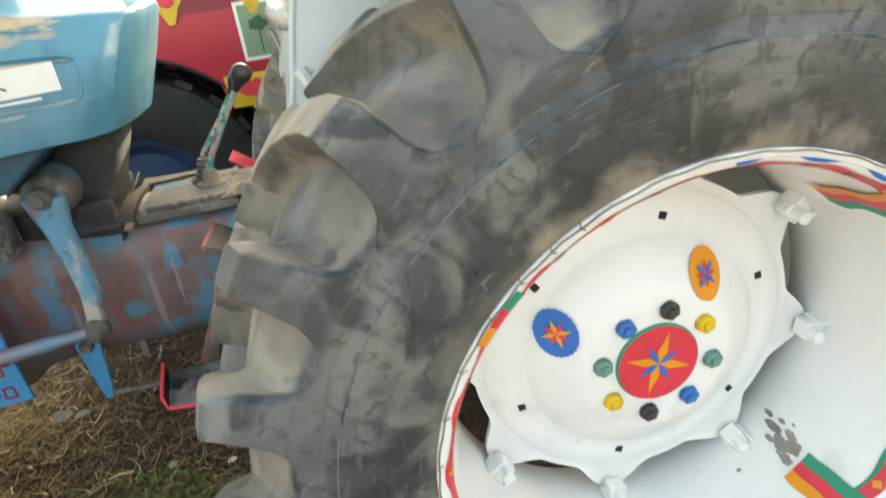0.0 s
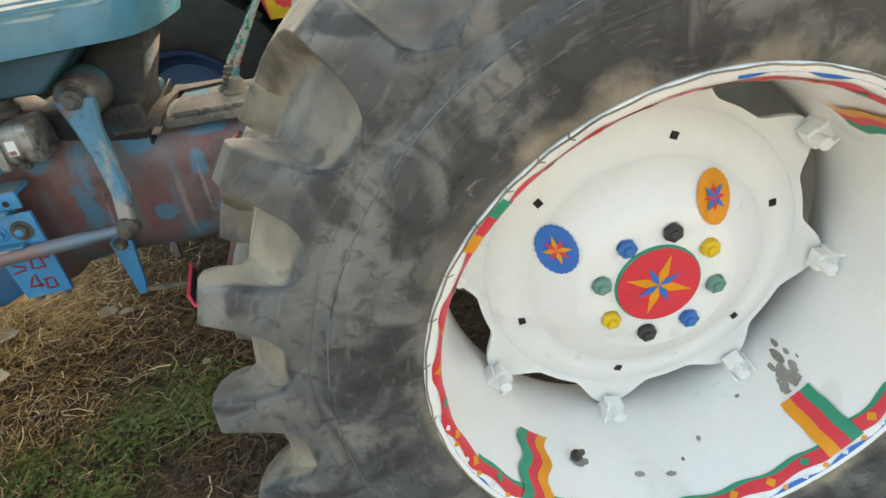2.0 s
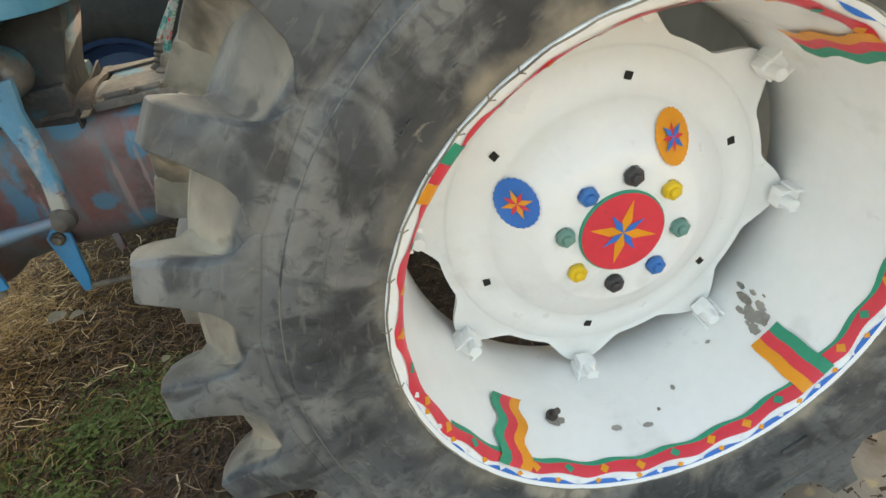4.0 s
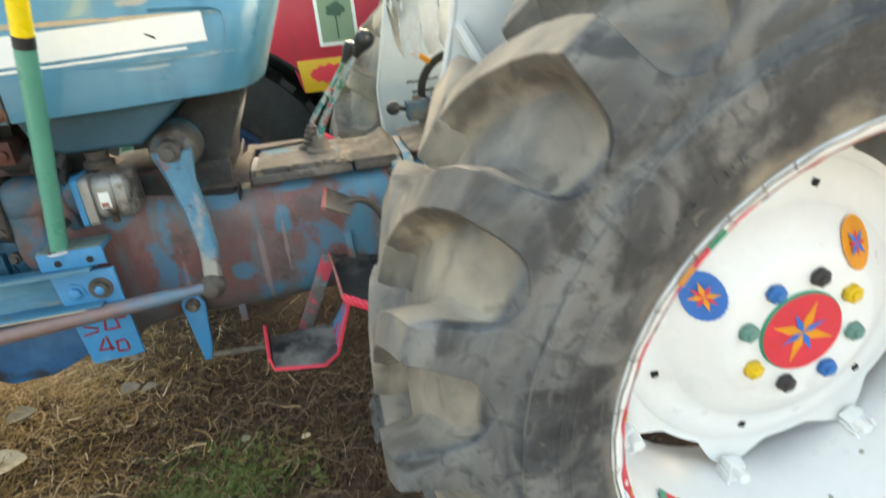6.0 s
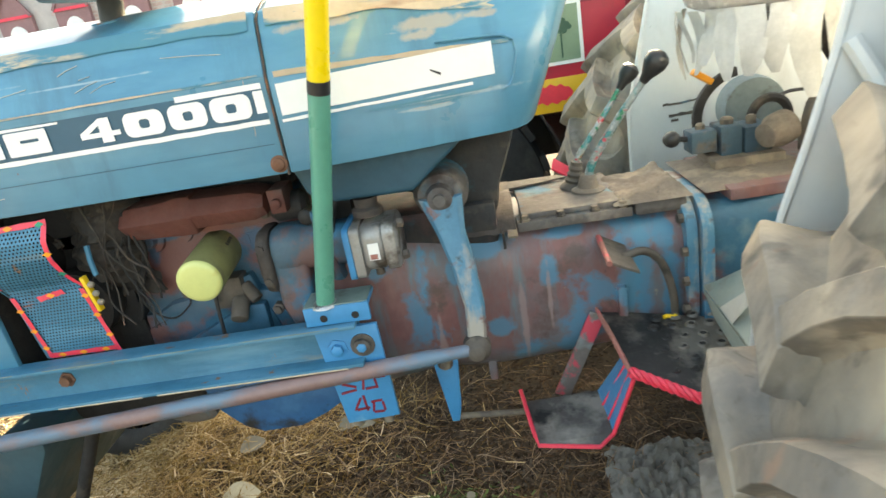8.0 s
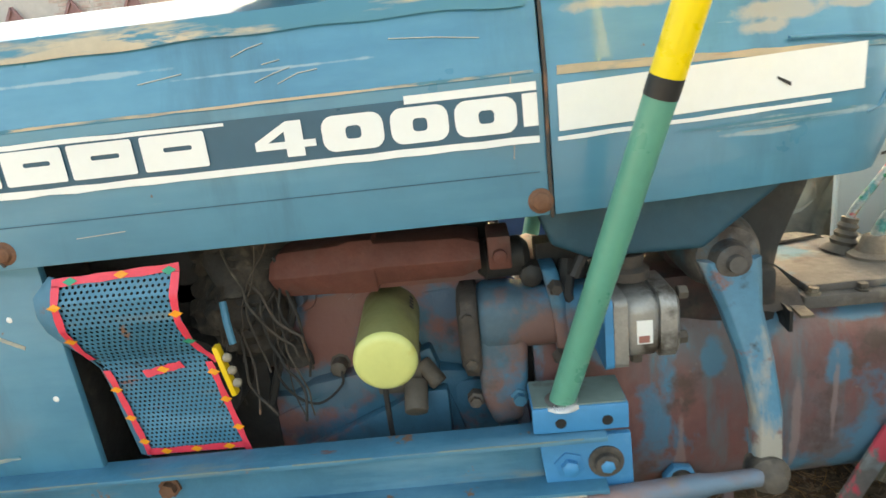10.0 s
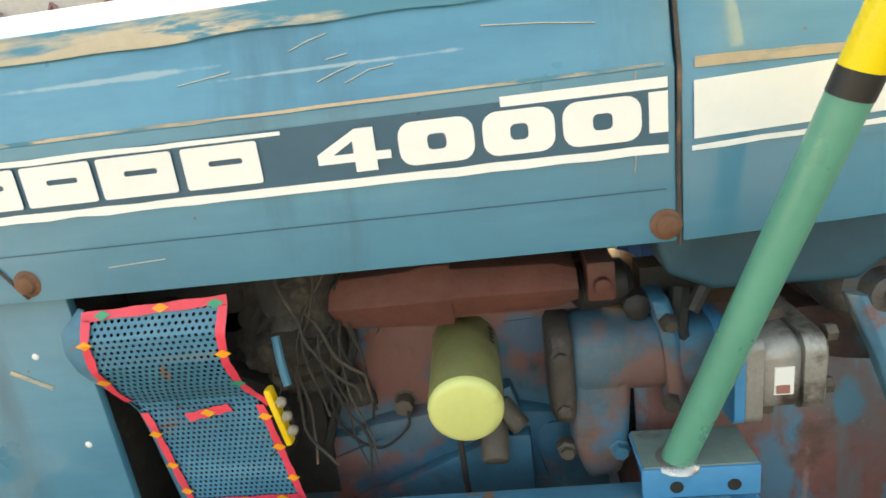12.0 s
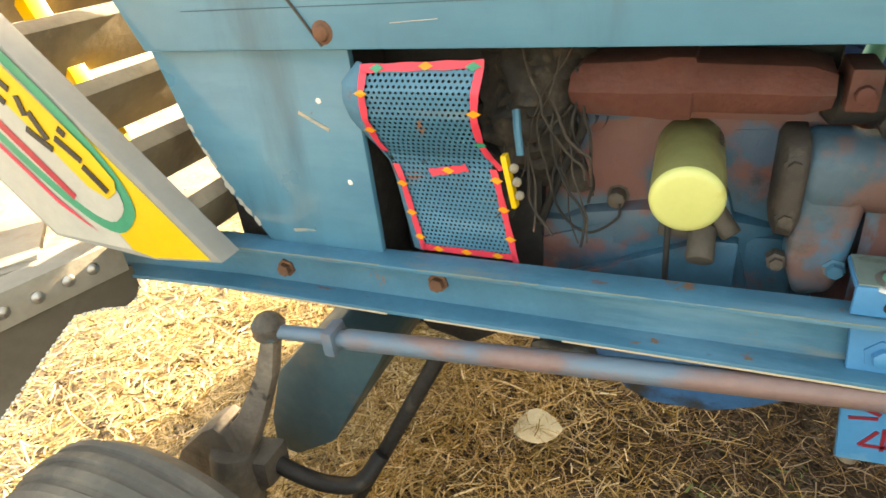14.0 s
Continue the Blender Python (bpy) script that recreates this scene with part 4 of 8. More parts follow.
def hood_section(x, zb, zm, zs, zt, shear=0.0, inset=0.0):
    y = side_y(x - shear * 0.1) + inset
    k = (YC - y) / (YC - y + inset)
    half = [(y, zb), (y, zm), (y + 0.006 * k, zm + 0.012), (y + 0.022 * k, zs - 0.012), (y + 0.034 * k, zs + 0.004), (y + 0.060 * k, zs + 0.012), (y + (min(0.66, y - inset + 0.14) - y + inset) * k, zt), (YC, zt + 0.004)]
    sec = [(x - shear * (z - 1.07), yy, z) for yy, z in half] + [(x - shear * (z - 1.07), 2 * YC - yy, z) for yy, z in reversed(half[:-1])]
    return sec


bm = bmesh.new()
loft(bm, [hood_section(x, 1.070, 1.226, 1.318, 1.359, s) for x, s in ((-2.186, 0.45), (-2.05, 0.1), (-1.9, 0), (-1.6, 0), (-1.2505, 0))])
hood = part("hood", bm, "hood", tractor, "faded blue sheet metal hood with scraped edges", bevel=0.004, sharp=25)
bm = bmesh.new()
secs = [(-1.2460, 1.070, 1.226, 1.318, 1.359), (-1.18, 1.070, 1.224, 1.316, 1.362), (-1.10, 1.070, 1.222, 1.312, 1.388), (-1.02, 1.071, 1.220, 1.305, 1.415), (-0.985, 1.072, 1.218, 1.300, 1.420), (-0.965, 1.072, 1.217, 1.298, 1.395), (-0.93, 1.073, 1.214, 1.292, 1.330), (-0.90, 1.073, 1.210, 1.285, 1.313, -0.12), (-0.880, 1.073, 1.207, 1.281, 1.306, -0.25, 0.003), (-0.865, 1.073, 1.205, 1.278, 1.301, -0.35, 0.012), (-0.850, 1.073, 1.204, 1.275, 1.297, -0.40, 0.030), (-0.838, 1.073, 1.203, 1.273, 1.294, -0.41, 0.062), (-0.829, 1.074, 1.202, 1.271, 1.291, -0.41, 0.102), (-0.824, 1.075, 1.201, 1.268, 1.287, -0.41, 0.15), (-0.822, 1.078, 1.200, 1.264, 1.282, -0.41, 0.19)]
loft(bm, [hood_section(*s) for s in secs])
cowl = part("tank_cowl", bm, "hood", tractor, "faded blue cowl over the fuel tank", bevel=0.004, sharp=30)


def side_strip(name, x0, x1, z0, z1, mat, parent, lift=0.0022, label="", f0=None, f1=None):
    bm = bmesh.new()
    n = max(2, int((x1 - x0) / 0.03))
    rows = []
    for i in range(n + 1):
        x = x0 + (x1 - x0) * i / n
        a = z0 if f0 is None else f0(x)
        b = z1 if f1 is None else f1(x)
        rows.append([bm.verts.new((x, side_y(x) - lift, z)) for z in (a, b)])
    for p, q in zip(rows, rows[1:]):
        bm.faces.new((p[0], q[0], q[1], p[1]))
    return part(name, bm, mat, parent, label)


jag = lambda x, s: 0.0016 * noise.noise(Vector((x * 30, s, 0)))
side_strip("dark_band", -1.97, -1.258, 1.160, 1.214, "decal_dark", hood, 0.0016, "dark blue name band")
side_strip("stripe", -1.97, -1.258, 0, 0, "decal_white", hood, f0=lambda x: 1.1535 + jag(x, 1), f1=lambda x: 1.1615 + jag(x, 2))
side_strip("stripe", -1.40, -1.258, 1.2095, 1.2185, "decal_white", hood)
side_strip("stripe", -1.97, -1.60, 0, 0, "decal_white", hood, f0=lambda x: 1.2085 + jag(x, 3), f1=lambda x: 1.2120 + 0.002 * min(1, (-1.60 - x) * 6) + jag(x, 4))
side_strip("stripe", -1.274, -1.258, 1.172, 1.207, "decal_white", hood)
side_strip("white_panel", -1.236, -0.893, 0, 0, "decal_white", cowl, 0.0026, "blank white name panel", f0=lambda x: 1.163 + 0.006 * (x + 1.236) / 0.34, f1=lambda x: 1.2125 + 0.007 * (x + 1.236) / 0.34)
side_strip("stripe", -1.238, -0.93, 0, 0, "decal_white", cowl, f0=lambda x: 1.1525 + 0.006 * (x + 1.236) / 0.34 + jag(x, 6), f1=lambda x: 1.1575 + 0.006 * (x + 1.236) / 0.34 + jag(x, 5))
side_strip("scrape", -1.10, -0.90, 0, 0, "hood_worn", cowl, 0.0018, f0=lambda x: 1.1445 + 0.02 * (x + 1.10) + 2 * jag(x, 8), f1=lambda x: 1.1475 + 0.02 * (x + 1.1) + 2 * jag(x * 2, 9))


side_strip("paint_chip", -0.994, -0.978, 0, 0, "black", cowl, 0.0034, f0=lambda x: 1.1905 - 0.6 * (x + 0.994), f1=lambda x: 1.1935 - 0.5 * (x + 0.994))


# lettering on the hood: plain blocks for the name, digits for the model
def slab(bm, x0, x1, z0, z1, hole, cut=0.006):
    """A block with rounded corners and a slot."""
    y = side_y(x0) - 0.0034

    def outline(a, b, c, d, r):
        out = []
        for cx, cz, t0 in ((b - r, d - r, 0), (a + r, d - r, 90), (a + r, c + r, 180), (b - r, c + r, 270)):
            out += [bm.verts.new((cx + r * math.cos(radians(t0 + 22.5 * i)), y, cz + r * math.sin(radians(t0 + 22.5 * i)))) for i in range(5)]
        return out

    bridge(bm, outline(x0, x1, z0, z1, cut), outline(*hole, min(0.0045, (hole[3] - hole[2]) * 0.45, (hole[1] - hole[0]) * 0.45)))


PXX = ([38, 545, 645, 770, 970, 1290], [-1.930, -1.625, -1.569, -1.501, -1.400, -1.254])
for a, b, up in ((38, 145, 0), (155, 275, 0), (285, 410, 0), (425, 548, 0), (785, 920, 1), (935, 1070, 1), (1085, 1232, 1)):
    x0, x1 = smooth(*PXX, a), smooth(*PXX, b)
    w = x1 - x0
    bm = bmesh.new()
    slab(bm, x0, x1, 1.1675, 1.2065, (x0 + w * 0.385, x1 - w * 0.365, 1.180, 1.194) if up else (x0 + w * 0.34, x1 - w * 0.22, 1.1875, 1.1925), 0.013 if up else 0.003)
    part("digit" if up else "name_block", bm, "decal_white", hood)
bm = bmesh.new()
x0, x1 = smooth(*PXX, 645), smooth(*PXX, 770)
y = side_y(x0) - 0.0034
P4 = lambda u, v: bm.verts.new((x0 + (x1 - x0) * u, y, 1.1675 + 0.039 * v))
o = [P4(0, 0.24), P4(0.50, 0.24), P4(0.50, 0), P4(0.80, 0), P4(0.80, 0.24), P4(1, 0.24), P4(1, 0.44), P4(0.80, 0.44), P4(0.80, 1), P4(0.55, 1), P4(0, 0.48)]
i4 = [P4(0.22, 0.44), P4(0.50, 0.44), P4(0.50, 0.72)]
for f in ((o[0], o[1], i4[1], i4[0]), (o[1], o[2], o[3], o[4]), (o[1], o[4], o[7], i4[1]), (o[4], o[5], o[6], o[7]), (i4[1], o[7], o[8], i4[2]), (i4[2], o[8], o[9]), (o[10], i4[0], i4[2], o[9]), (o[10], o[0], i4[0])):
    bm.faces.new(f)
part("digit", bm, "decal_white", hood)

# worn edges, creases, seams
for (name, x0, x1, za, zb, ow) in (("worn_edge", -2.2, -1.262, 1.302, 1.320, hood), ("worn_edge", -1.235, -0.865, 1.292, 1.318, cowl)):
    bm = bmesh.new()
    rows = []
    n = 60
    for i in range(n + 1):
        x = x0 + (x1 - x0) * i / n
        drop = 0 if ow is hood else smooth([-1.24, -1.1, -0.985, -0.86, -0.80], [0, 0.006, 0.018, 0.040, 0.056], x)
        lo = 1.300 - drop + 0.010 * noise.noise(Vector((x * 9, 3, 0)))
        sec = []
        for z in (lo, 1.307 - drop):
            sec.append(bm.verts.new((x, side_y(x) + 0.006 + (z + drop - 1.238) * 0.235 - 0.0026, z)))
        sec.append(bm.verts.new((x, side_y(x) + 0.030, 1.3225 - drop + 0.0026)))
        rows.append(sec)
    for p, q in zip(rows, rows[1:]):
        bm.faces.new((p[0], q[0], q[1], p[1]))
        bm.faces.new((p[1], q[1], q[2], p[2]))
    part("worn_edge", bm, "hood_worn", ow, "scraped primer along the edge")
side_strip("crease", -2.1, -1.26, 0, 0, "hood_worn", hood, 0.0012, f0=lambda x: 1.2275 + jag(x, 10), f1=lambda x: 1.2305 + 1.5 * jag(x, 11))
side_strip("crease", -1.235, -0.865, 0, 0, "hood_worn", cowl, 0.0012, f0=lambda x: 1.2225 - 0.010 * (x + 1.235) / 0.4 + jag(x, 12), f1=lambda x: 1.232 - 0.014 * (x + 1.235) / 0.4 + 2 * jag(x, 13))
# lower crease: its shade line painted as a thin dark strip
side_strip("crease", -2.1, -1.26, 1.1203, 1.1215, "decal_dark", hood, 0.001)
bm = bmesh.new()
tube(bm, [(-1.249, 0.4745, 1.068), (-1.2495, 0.474, 1.14), (-1.2475, 0.4745, 1.226), (-1.247, 0.499, 1.312), (-1.244, 0.53, 1.332), (-1.244, 0.66, 1.362), (-1.244, 0.74, 1.366)], 0.0021, 8)
part("seam", bm, "seam", hood, "rusty panel seam")
bm = bmesh.new()
tube(bm, [(-1.895, 0.4725, 1.075), (-1.925, 0.472, 1.12), (-1.975, 0.471, 1.19), (-2.00, 0.474, 1.228), (-2.03, 0.498, 1.312)], 0.0018, 6)
part("seam", bm, "seam", hood)
for x, z in ((-1.261, 1.088), (-1.892, 1.091)):
    bm = bmesh.new()
    turned(bm, (x, 0.477, z), (0, -1, 0), [(0, 0.0145), (0.004, 0.0145), (0.006, 0.011), (0.010, 0.0095), (0.012, 0.006)], 18)
    part("rusty_bolt", bm, "rust", hood, "rusty round hood fastener")

bm = bmesh.new()
tube(bm, [(x, side_y(x) + 0.0012, z) for x, z in ((-0.98, 1.232), (-0.92, 1.229), (-0.875, 1.225), (-0.858, 1.216), (-0.856, 1.195), (-0.862, 1.165), (-0.870, 1.148), (-0.885, 1.142))], 0.0022, 8)
part("pressed_line", bm, "hood", cowl)

# scratches and a hair crack in the hood's paint
def scratch(pts, w, mat="board_white"):
    bm = bmesh.new()
    tube(bm, [(x, (side_y(x) if z < 1.238 else side_y(x) + 0.006 + (z - 1.238) * 0.235) - 0.0006, z) for x, z in pts], w, 5)
    part("scratch", bm, mat, hood)


for pts in (((-1.583, 1.279), (-1.565, 1.286), (-1.547, 1.290)), ((-1.56, 1.250), (-1.54, 1.257), (-1.52, 1.262)), ((-1.535, 1.246), (-1.512, 1.255), (-1.49, 1.257)), ((-1.55, 1.268), (-1.53, 1.271)), ((-1.41, 1.279), (-1.36, 1.275), (-1.313, 1.269)), ((-1.69, 1.262), (-1.64, 1.268)), ((-1.80, 1.100), (-1.74, 1.103))):
    scratch(pts, 0.0006)
scratch(((-1.284, 1.226), (-1.287, 1.20), (-1.284, 1.17), (-1.287, 1.138)), 0.0006, "mud_grey")
for z, x0, x1 in ((1.1405, -1.06, -0.92), (1.1375, -1.00, -0.94), (1.1345, -1.03, -0.97)):
    side_strip("scrape", x0, x1, 0, 0, "hood_worn", cowl, 0.0014, f0=lambda x: z + 0.02 * (x + 1.10) + 1.2 * jag(x, z * 99), f1=lambda x: z + 0.0012 + 0.02 * (x + 1.1) + 1.2 * jag(x * 2, z * 77))

# lower front side panels
for y0, y1 in ((0.496, 0.508), (2 * YC - 0.508, 2 * YC - 0.496)):
    bm = bmesh.new()
    prism(bm, [(-1.875, 1.066), (-2.20, 1.066), (-2.168, 0.94), (-2.125, 0.85), (-2.080, 0.790), (-2.066, 0.765), (-1.870, 0.765)], y0, y1)
    part("side_panel", bm, "hood", tractor, "faded blue lower front panel", bevel=0.003)
bm = bmesh.new()
box(bm, -2.15, -1.885, 0.52, 0.96, 0.70, 1.07)
part("radiator", bm, "dirty", tractor, "dark radiator core", bevel=0.01)
for (dx, dz, ln, an) in ((-1.945, 0.972, 0.05, -28), (-2.0, 0.80, 0.04, 8)):
    bm = bmesh.new()
    obox(bm, Matrix.Translation((dx, 0.4952, dz)) @ Matrix.Rotation(radians(-an), 4, "Y"), ln, 0.001, 0.005)
    part("paint_chip", bm, "hood_worn", tractor)

for dx, dz in ((-1.932, 1.000), (-1.905, 0.885)):
    bm = bmesh.new()
    turned(bm, (dx, 0.4958, dz), (0, -1, 0), [(0, 0.0042), (0.0008, 0.003)], 9)
    part("paint_chip", bm, "decal_white", tractor)

# engine
bm = bmesh.new()
box(bm, -1.86, -1.30, 0.625, 0.855, 0.60, 1.00)
engine = part("engine_block", bm, "engine", tractor, "grimy blue and rust-brown engine block", bevel=0.012)
for b6 in ((-1.80, -1.32, 0.60, 0.88, 0.955, 1.00), (-1.72, -1.33, 0.608, 0.87, 0.70, 0.80)):
    bm = bmesh.new()
    box(bm, *b6)
    part("block_ledge", bm, "engine", engine, bevel=0.010)
bm = bmesh.new()
box(bm, -1.84, -1.32, 0.64, 0.84, 1.00, 1.068)
part("rocker_cover", bm, "dirty", tractor, bevel=0.012)
bm = bmesh.new()
prism(bm, [(-1.60, 0.62), (-1.575, 0.555), (-1.53, 0.505), (-1.49, 0.486), (-1.40, 0.49), (-1.34, 0.515), (-1.26, 0.56), (-1.25, 0.62)], 0.60, 0.88)
part("oil_pan", bm, "pan", tractor, "blue oil pan", bevel=0.02)
bm = bmesh.new()
prism(bm, [(-1.95, 0.64), (-1.88, 0.545), (-1.80, 0.525), (-1.72, 0.575), (-1.62, 0.60), (-1.60, 0.64)], 0.62, 0.86)
part("front_support", bm, "dirty", tractor, bevel=0.012)
bm = bmesh.new()
loft(bm, [[(-1.627 + 0.054 * k * math.cos(radians(a)), 0.585 + dy, 0.566 + 0.022 * k * math.sin(radians(a)) - 0.1 * (0.054 * k * math.cos(radians(a)))) for a in range(0, 360, 20)] for dy, k in ((0.0, 0.8), (0.006, 1.0), (0.03, 1.0))])
part("drain_cover", bm, "dirt_metal", tractor, "dusty oval drain cover")
# a wedge shaped casting on the block's face
bm = bmesh.new()
prism(bm, [(-1.74, 0.74), (-1.42, 0.86), (-1.38, 0.72), (-1.74, 0.70)], 0.603, 0.63)
part("block_rib", bm, "engine", tractor, bevel=0.006)
bm = bmesh.new()
loft(bm, [[(x, y, z) for y, z in ((0.56, zc - h), (0.545, zc), (0.56, zc + h), (0.62, zc + h + 0.004), (0.64, zc), (0.62, zc - h))] for x, zc, h in ((-1.612, 1.004, 0.016), (-1.598, 1.003, 0.030), (-1.52, 1.003, 0.033), (-1.505, 1.004, 0.036), (-1.474, 1.004, 0.036), (-1.472, 1.006, 0.028), (-1.36, 1.004, 0.026), (-1.335, 1.004, 0.018))])
part("exhaust_manifold", bm, "manifold", tractor, "rust-red exhaust manifold", bevel=0.004)
bm = bmesh.new()
box(bm, -1.325, -1.295, 0.55, 0.62, 0.985, 1.03)
cyl(bm, (-1.31, 0.552, 1.005), (-1.31, 0.540, 1.005), 0.010, n=8)
part("manifold_flange", bm, "manifold", tractor, bevel=0.004)
bm = bmesh.new()
turned(bm, (-1.558, 0.632, 0.837), (0, -1, 0), [(0, 0.020), (0.006, 0.020), (0.008, 0.012), (0.028, 0.012), (0.030, 0.008)], 8)
part("block_plug", bm, "dirt_metal", tractor)
for k in range(7):
    for z, yy in ((0.978, 0.600), (0.615, 0.625)):
        bm = bmesh.new()
        turned(bm, (-1.78 + 0.072 * k + rnd(-0.006, 0.006), yy, z), (0, -1, 0), [(0, 0.012), (0.003, 0.012), (0.004, 0.0085), (0.013, 0.0085)], 6, rnd(0, 1))
        part("block_bolt", bm, "dirt_metal", tractor)
bm = bmesh.new()
text_mesh(bm, "T7", Matrix.Translation((-1.402, 0.6245, 0.925)) @ Matrix.Rotation(radians(90), 4, "X") @ Matrix.Rotation(radians(4), 4, "Z"), 0.034, 0.0012)
part("cast_mark", bm, "engine", tractor)
bm = bmesh.new()
loft(bm, [[(x, 0.626 - d, z - h), (x, 0.626 - d, z + h), (x, 0.64, z + h + 0.006), (x, 0.64, z - h - 0.006)] for x, z, h, d in ((-1.66, 0.765, 0.018, 0.005), (-1.60, 0.79, 0.025, 0.020), (-1.52, 0.80, 0.03, 0.026), (-1.42, 0.79, 0.035, 0.026), (-1.36, 0.78, 0.03, 0.01))])
part("side_casting", bm, "engine", tractor, bevel=0.006)
bm = bmesh.new()
prism(bm, [(-1.66, 0.70), (-1.44, 0.80), (-1.40, 0.80), (-1.40, 0.66), (-1.66, 0.66)], 0.585, 0.61)
part("side_cover", bm, "engine", tractor, bevel=0.006)
bm = bmesh.new()
turned(bm, (-1.60, 0.63, 0.95), (0, -1, 0.1), [(0, 0.026), (0.012, 0.024), (0.016, 0.014), (0.03, 0.012)], 16)
turned(bm, (-1.535, 0.63, 0.955), (0, -1, 0.1), [(0, 0.020), (0.010, 0.018)], 12)
part("core_plug", bm, "engine", tractor)
bm = bmesh.new()
tube(bm, bend([(-1.66, 0.60, 1.04), (-1.62, 0.585, 0.99), (-1.60, 0.585, 0.95), (-1.63, 0.59, 0.88), (-1.66, 0.59, 0.80)]), 0.006, 8)
part("fuel_line", bm, "dirty", tractor)
# oil filter
bm = bmesh.new()
turned(bm, (-1.4725, 0.650, 0.914), (0.04, -1, -0.098), [(0, 0.037), (0.012, 0.041), (0.148, 0.0415), (0.154, 0.0400)], 36)
filt = part("oil_filter", bm, "filter", tractor, "olive spin-on oil filter with pale yellow end")
bm = bmesh.new()
turned(bm, (-1.4666, 0.4965, 0.8985), (0.04, -1, -0.098), [(0, 0.0412), (0.004, 0.0405), (0.0075, 0.037), (0.009, 0.031), (0.0095, 0.0)], 36)
part("filter_end", bm, "filter_end", filt, "pale yellow filter end")
bm = bmesh.new()
for k in range(4):
    obox(bm, Matrix.Translation((-1.437 + 0.0006 * k, 0.606 - 0.009 * k, 0.9375 - 0.0010 * k)) @ Matrix.Rotation(radians(50), 4, "Y"), 0.007, 0.004, 0.0012)
part("printed_bars", bm, "black", filt)
bm = bmesh.new()
box(bm, -1.50, -1.435, 0.585, 0.635, 0.80, 0.862)
cyl(bm, (-1.445, 0.59, 0.815), (-1.445, 0.555, 0.785), 0.017, n=14)
cyl(bm, (-1.435, 0.60, 0.84), (-1.41, 0.585, 0.81), 0.013, n=12)
part("filter_fitting", bm, "dirt_metal", tractor, bevel=0.004)
bm = bmesh.new()
tube(bm, [(-1.485, 0.585, 0.868), (-1.487, 0.57, 0.82), (-1.485, 0.56, 0.76), (-1.48, 0.56, 0.70)], 0.004, 8)
part("dipstick", bm, "dirty", tractor)
# pump drive housing: barrel with a foot, mud-caked end cover and mounting flange
def rounded(x, yc, zc, hy, hz, r, n=5):
    """A rounded rectangle across x."""
    pts = []
    for sy, sz, a0 in ((1, 1, 0), (-1, 1, 90), (-1, -1, 180), (1, -1, 270)):
        for k in range(n):
            a = radians(a0 + 90 * k / (n - 1))
            pts.append((x, yc + sy * (hy - r) + r * math.cos(a), zc + sz * (hz - r) + r * math.sin(a)))
    return pts


bm = bmesh.new()
loft(bm, [rounded(x, 0.592, 0.906, h, h * 0.92, h * 0.72) for x, h in ((-1.345, 0.044), (-1.336, 0.049), (-1.300, 0.049), (-1.290, 0.046), (-1.245, 0.046))])
starter = part("drive_housing", bm, "starter", tractor, "pump drive housing in chipped blue and primer", sharp=50)
bm = bmesh.new()
prism(bm, [(-1.344, 0.935), (-1.292, 0.935), (-1.283, 0.872), (-1.287, 0.815), (-1.297, 0.762), (-1.336, 0.755), (-1.352, 0.80), (-1.350, 0.88)], 0.548, 0.60)
part("housing_foot", bm, "starter", starter, bevel=0.012, segs=3)
bm = bmesh.new()
loft(bm, [rounded(x, 0.595, 0.892 + 0.003 * math.sin(x * 400), h, h * 1.08, 0.03) for x, h in ((-1.374, 0.046), (-1.368, 0.055), (-1.352, 0.057), (-1.346, 0.052))])
part("end_cover", bm, "grime", starter, "mud-caked end cover", sharp=50)
for yy, zz in ((0.545, 0.925), (0.545, 0.86), (0.55, 0.80)):
    bm = bmesh.new()
    turned(bm, (-1.360, yy, zz), (0, -1, 0), [(-0.012, 0.012), (0.002, 0.012), (0.004, 0.008), (0.010, 0.008)], 6)
    part("housing_bolt", bm, "grime", starter)
bm = bmesh.new()
turned(bm, (-1.300, 0.549, 0.800), (0, -1, 0), [(0, 0.013), (0.003, 0.013), (0.004, 0.009), (0.013, 0.009)], 6)
part("housing_bolt", bm, "blue", starter)
bm = bmesh.new()
loft(bm, [[(x0, y, z), (x0 + 0.013, y - 0.002, z), (x0 + 0.020, y + 0.004, z), (x0 + 0.020, 0.62, z), (x0, 0.62, z)] for x0, y, z in ((-1.258, 0.556, 0.978), (-1.256, 0.546, 0.968), (-1.250, 0.542, 0.93), (-1.245, 0.541, 0.88), (-1.242, 0.544, 0.846), (-1.240, 0.556, 0.838))])
part("mounting_flange", bm, "starter", starter, "rust-caked mounting flange", bevel=0.003)
for yy, zz in ((0.538, 0.957), (0.534, 0.862)):
    bm = bmesh.new()
    turned(bm, (-1.243, yy, zz), (0, -1, 0), [(-0.006, 0.011), (0.002, 0.010), (0.008, 0.007)], 6)
    part("flange_nut", bm, "grime", starter)
bm = bmesh.new()
loft(bm, [rounded(x, 0.585, 0.905, 0.042, 0.040, 0.03) for x in (-1.245, -1.192)])
part("drive_neck", bm, "starter", starter, sharp=50)
# black block paints in the shade of the recess under the neck
bm = bmesh.new()
box(bm, -1.292, -1.20, 0.60, 0.64, 0.76, 0.87)
part("recess_shade", bm, "dirty", tractor, bevel=0.004)

bm = bmesh.new()
turned(bm, (-1.34, 0.60, 0.985), (1, 0.1, 0), [(0, 0.018), (0.01, 0.028), (0.06, 0.028), (0.07, 0.018)], 20)
turned(bm, (-1.27, 0.60, 0.965), (0, -1, 0), [(0, 0.016), (0.03, 0.016), (0.034, 0.010)], 8)
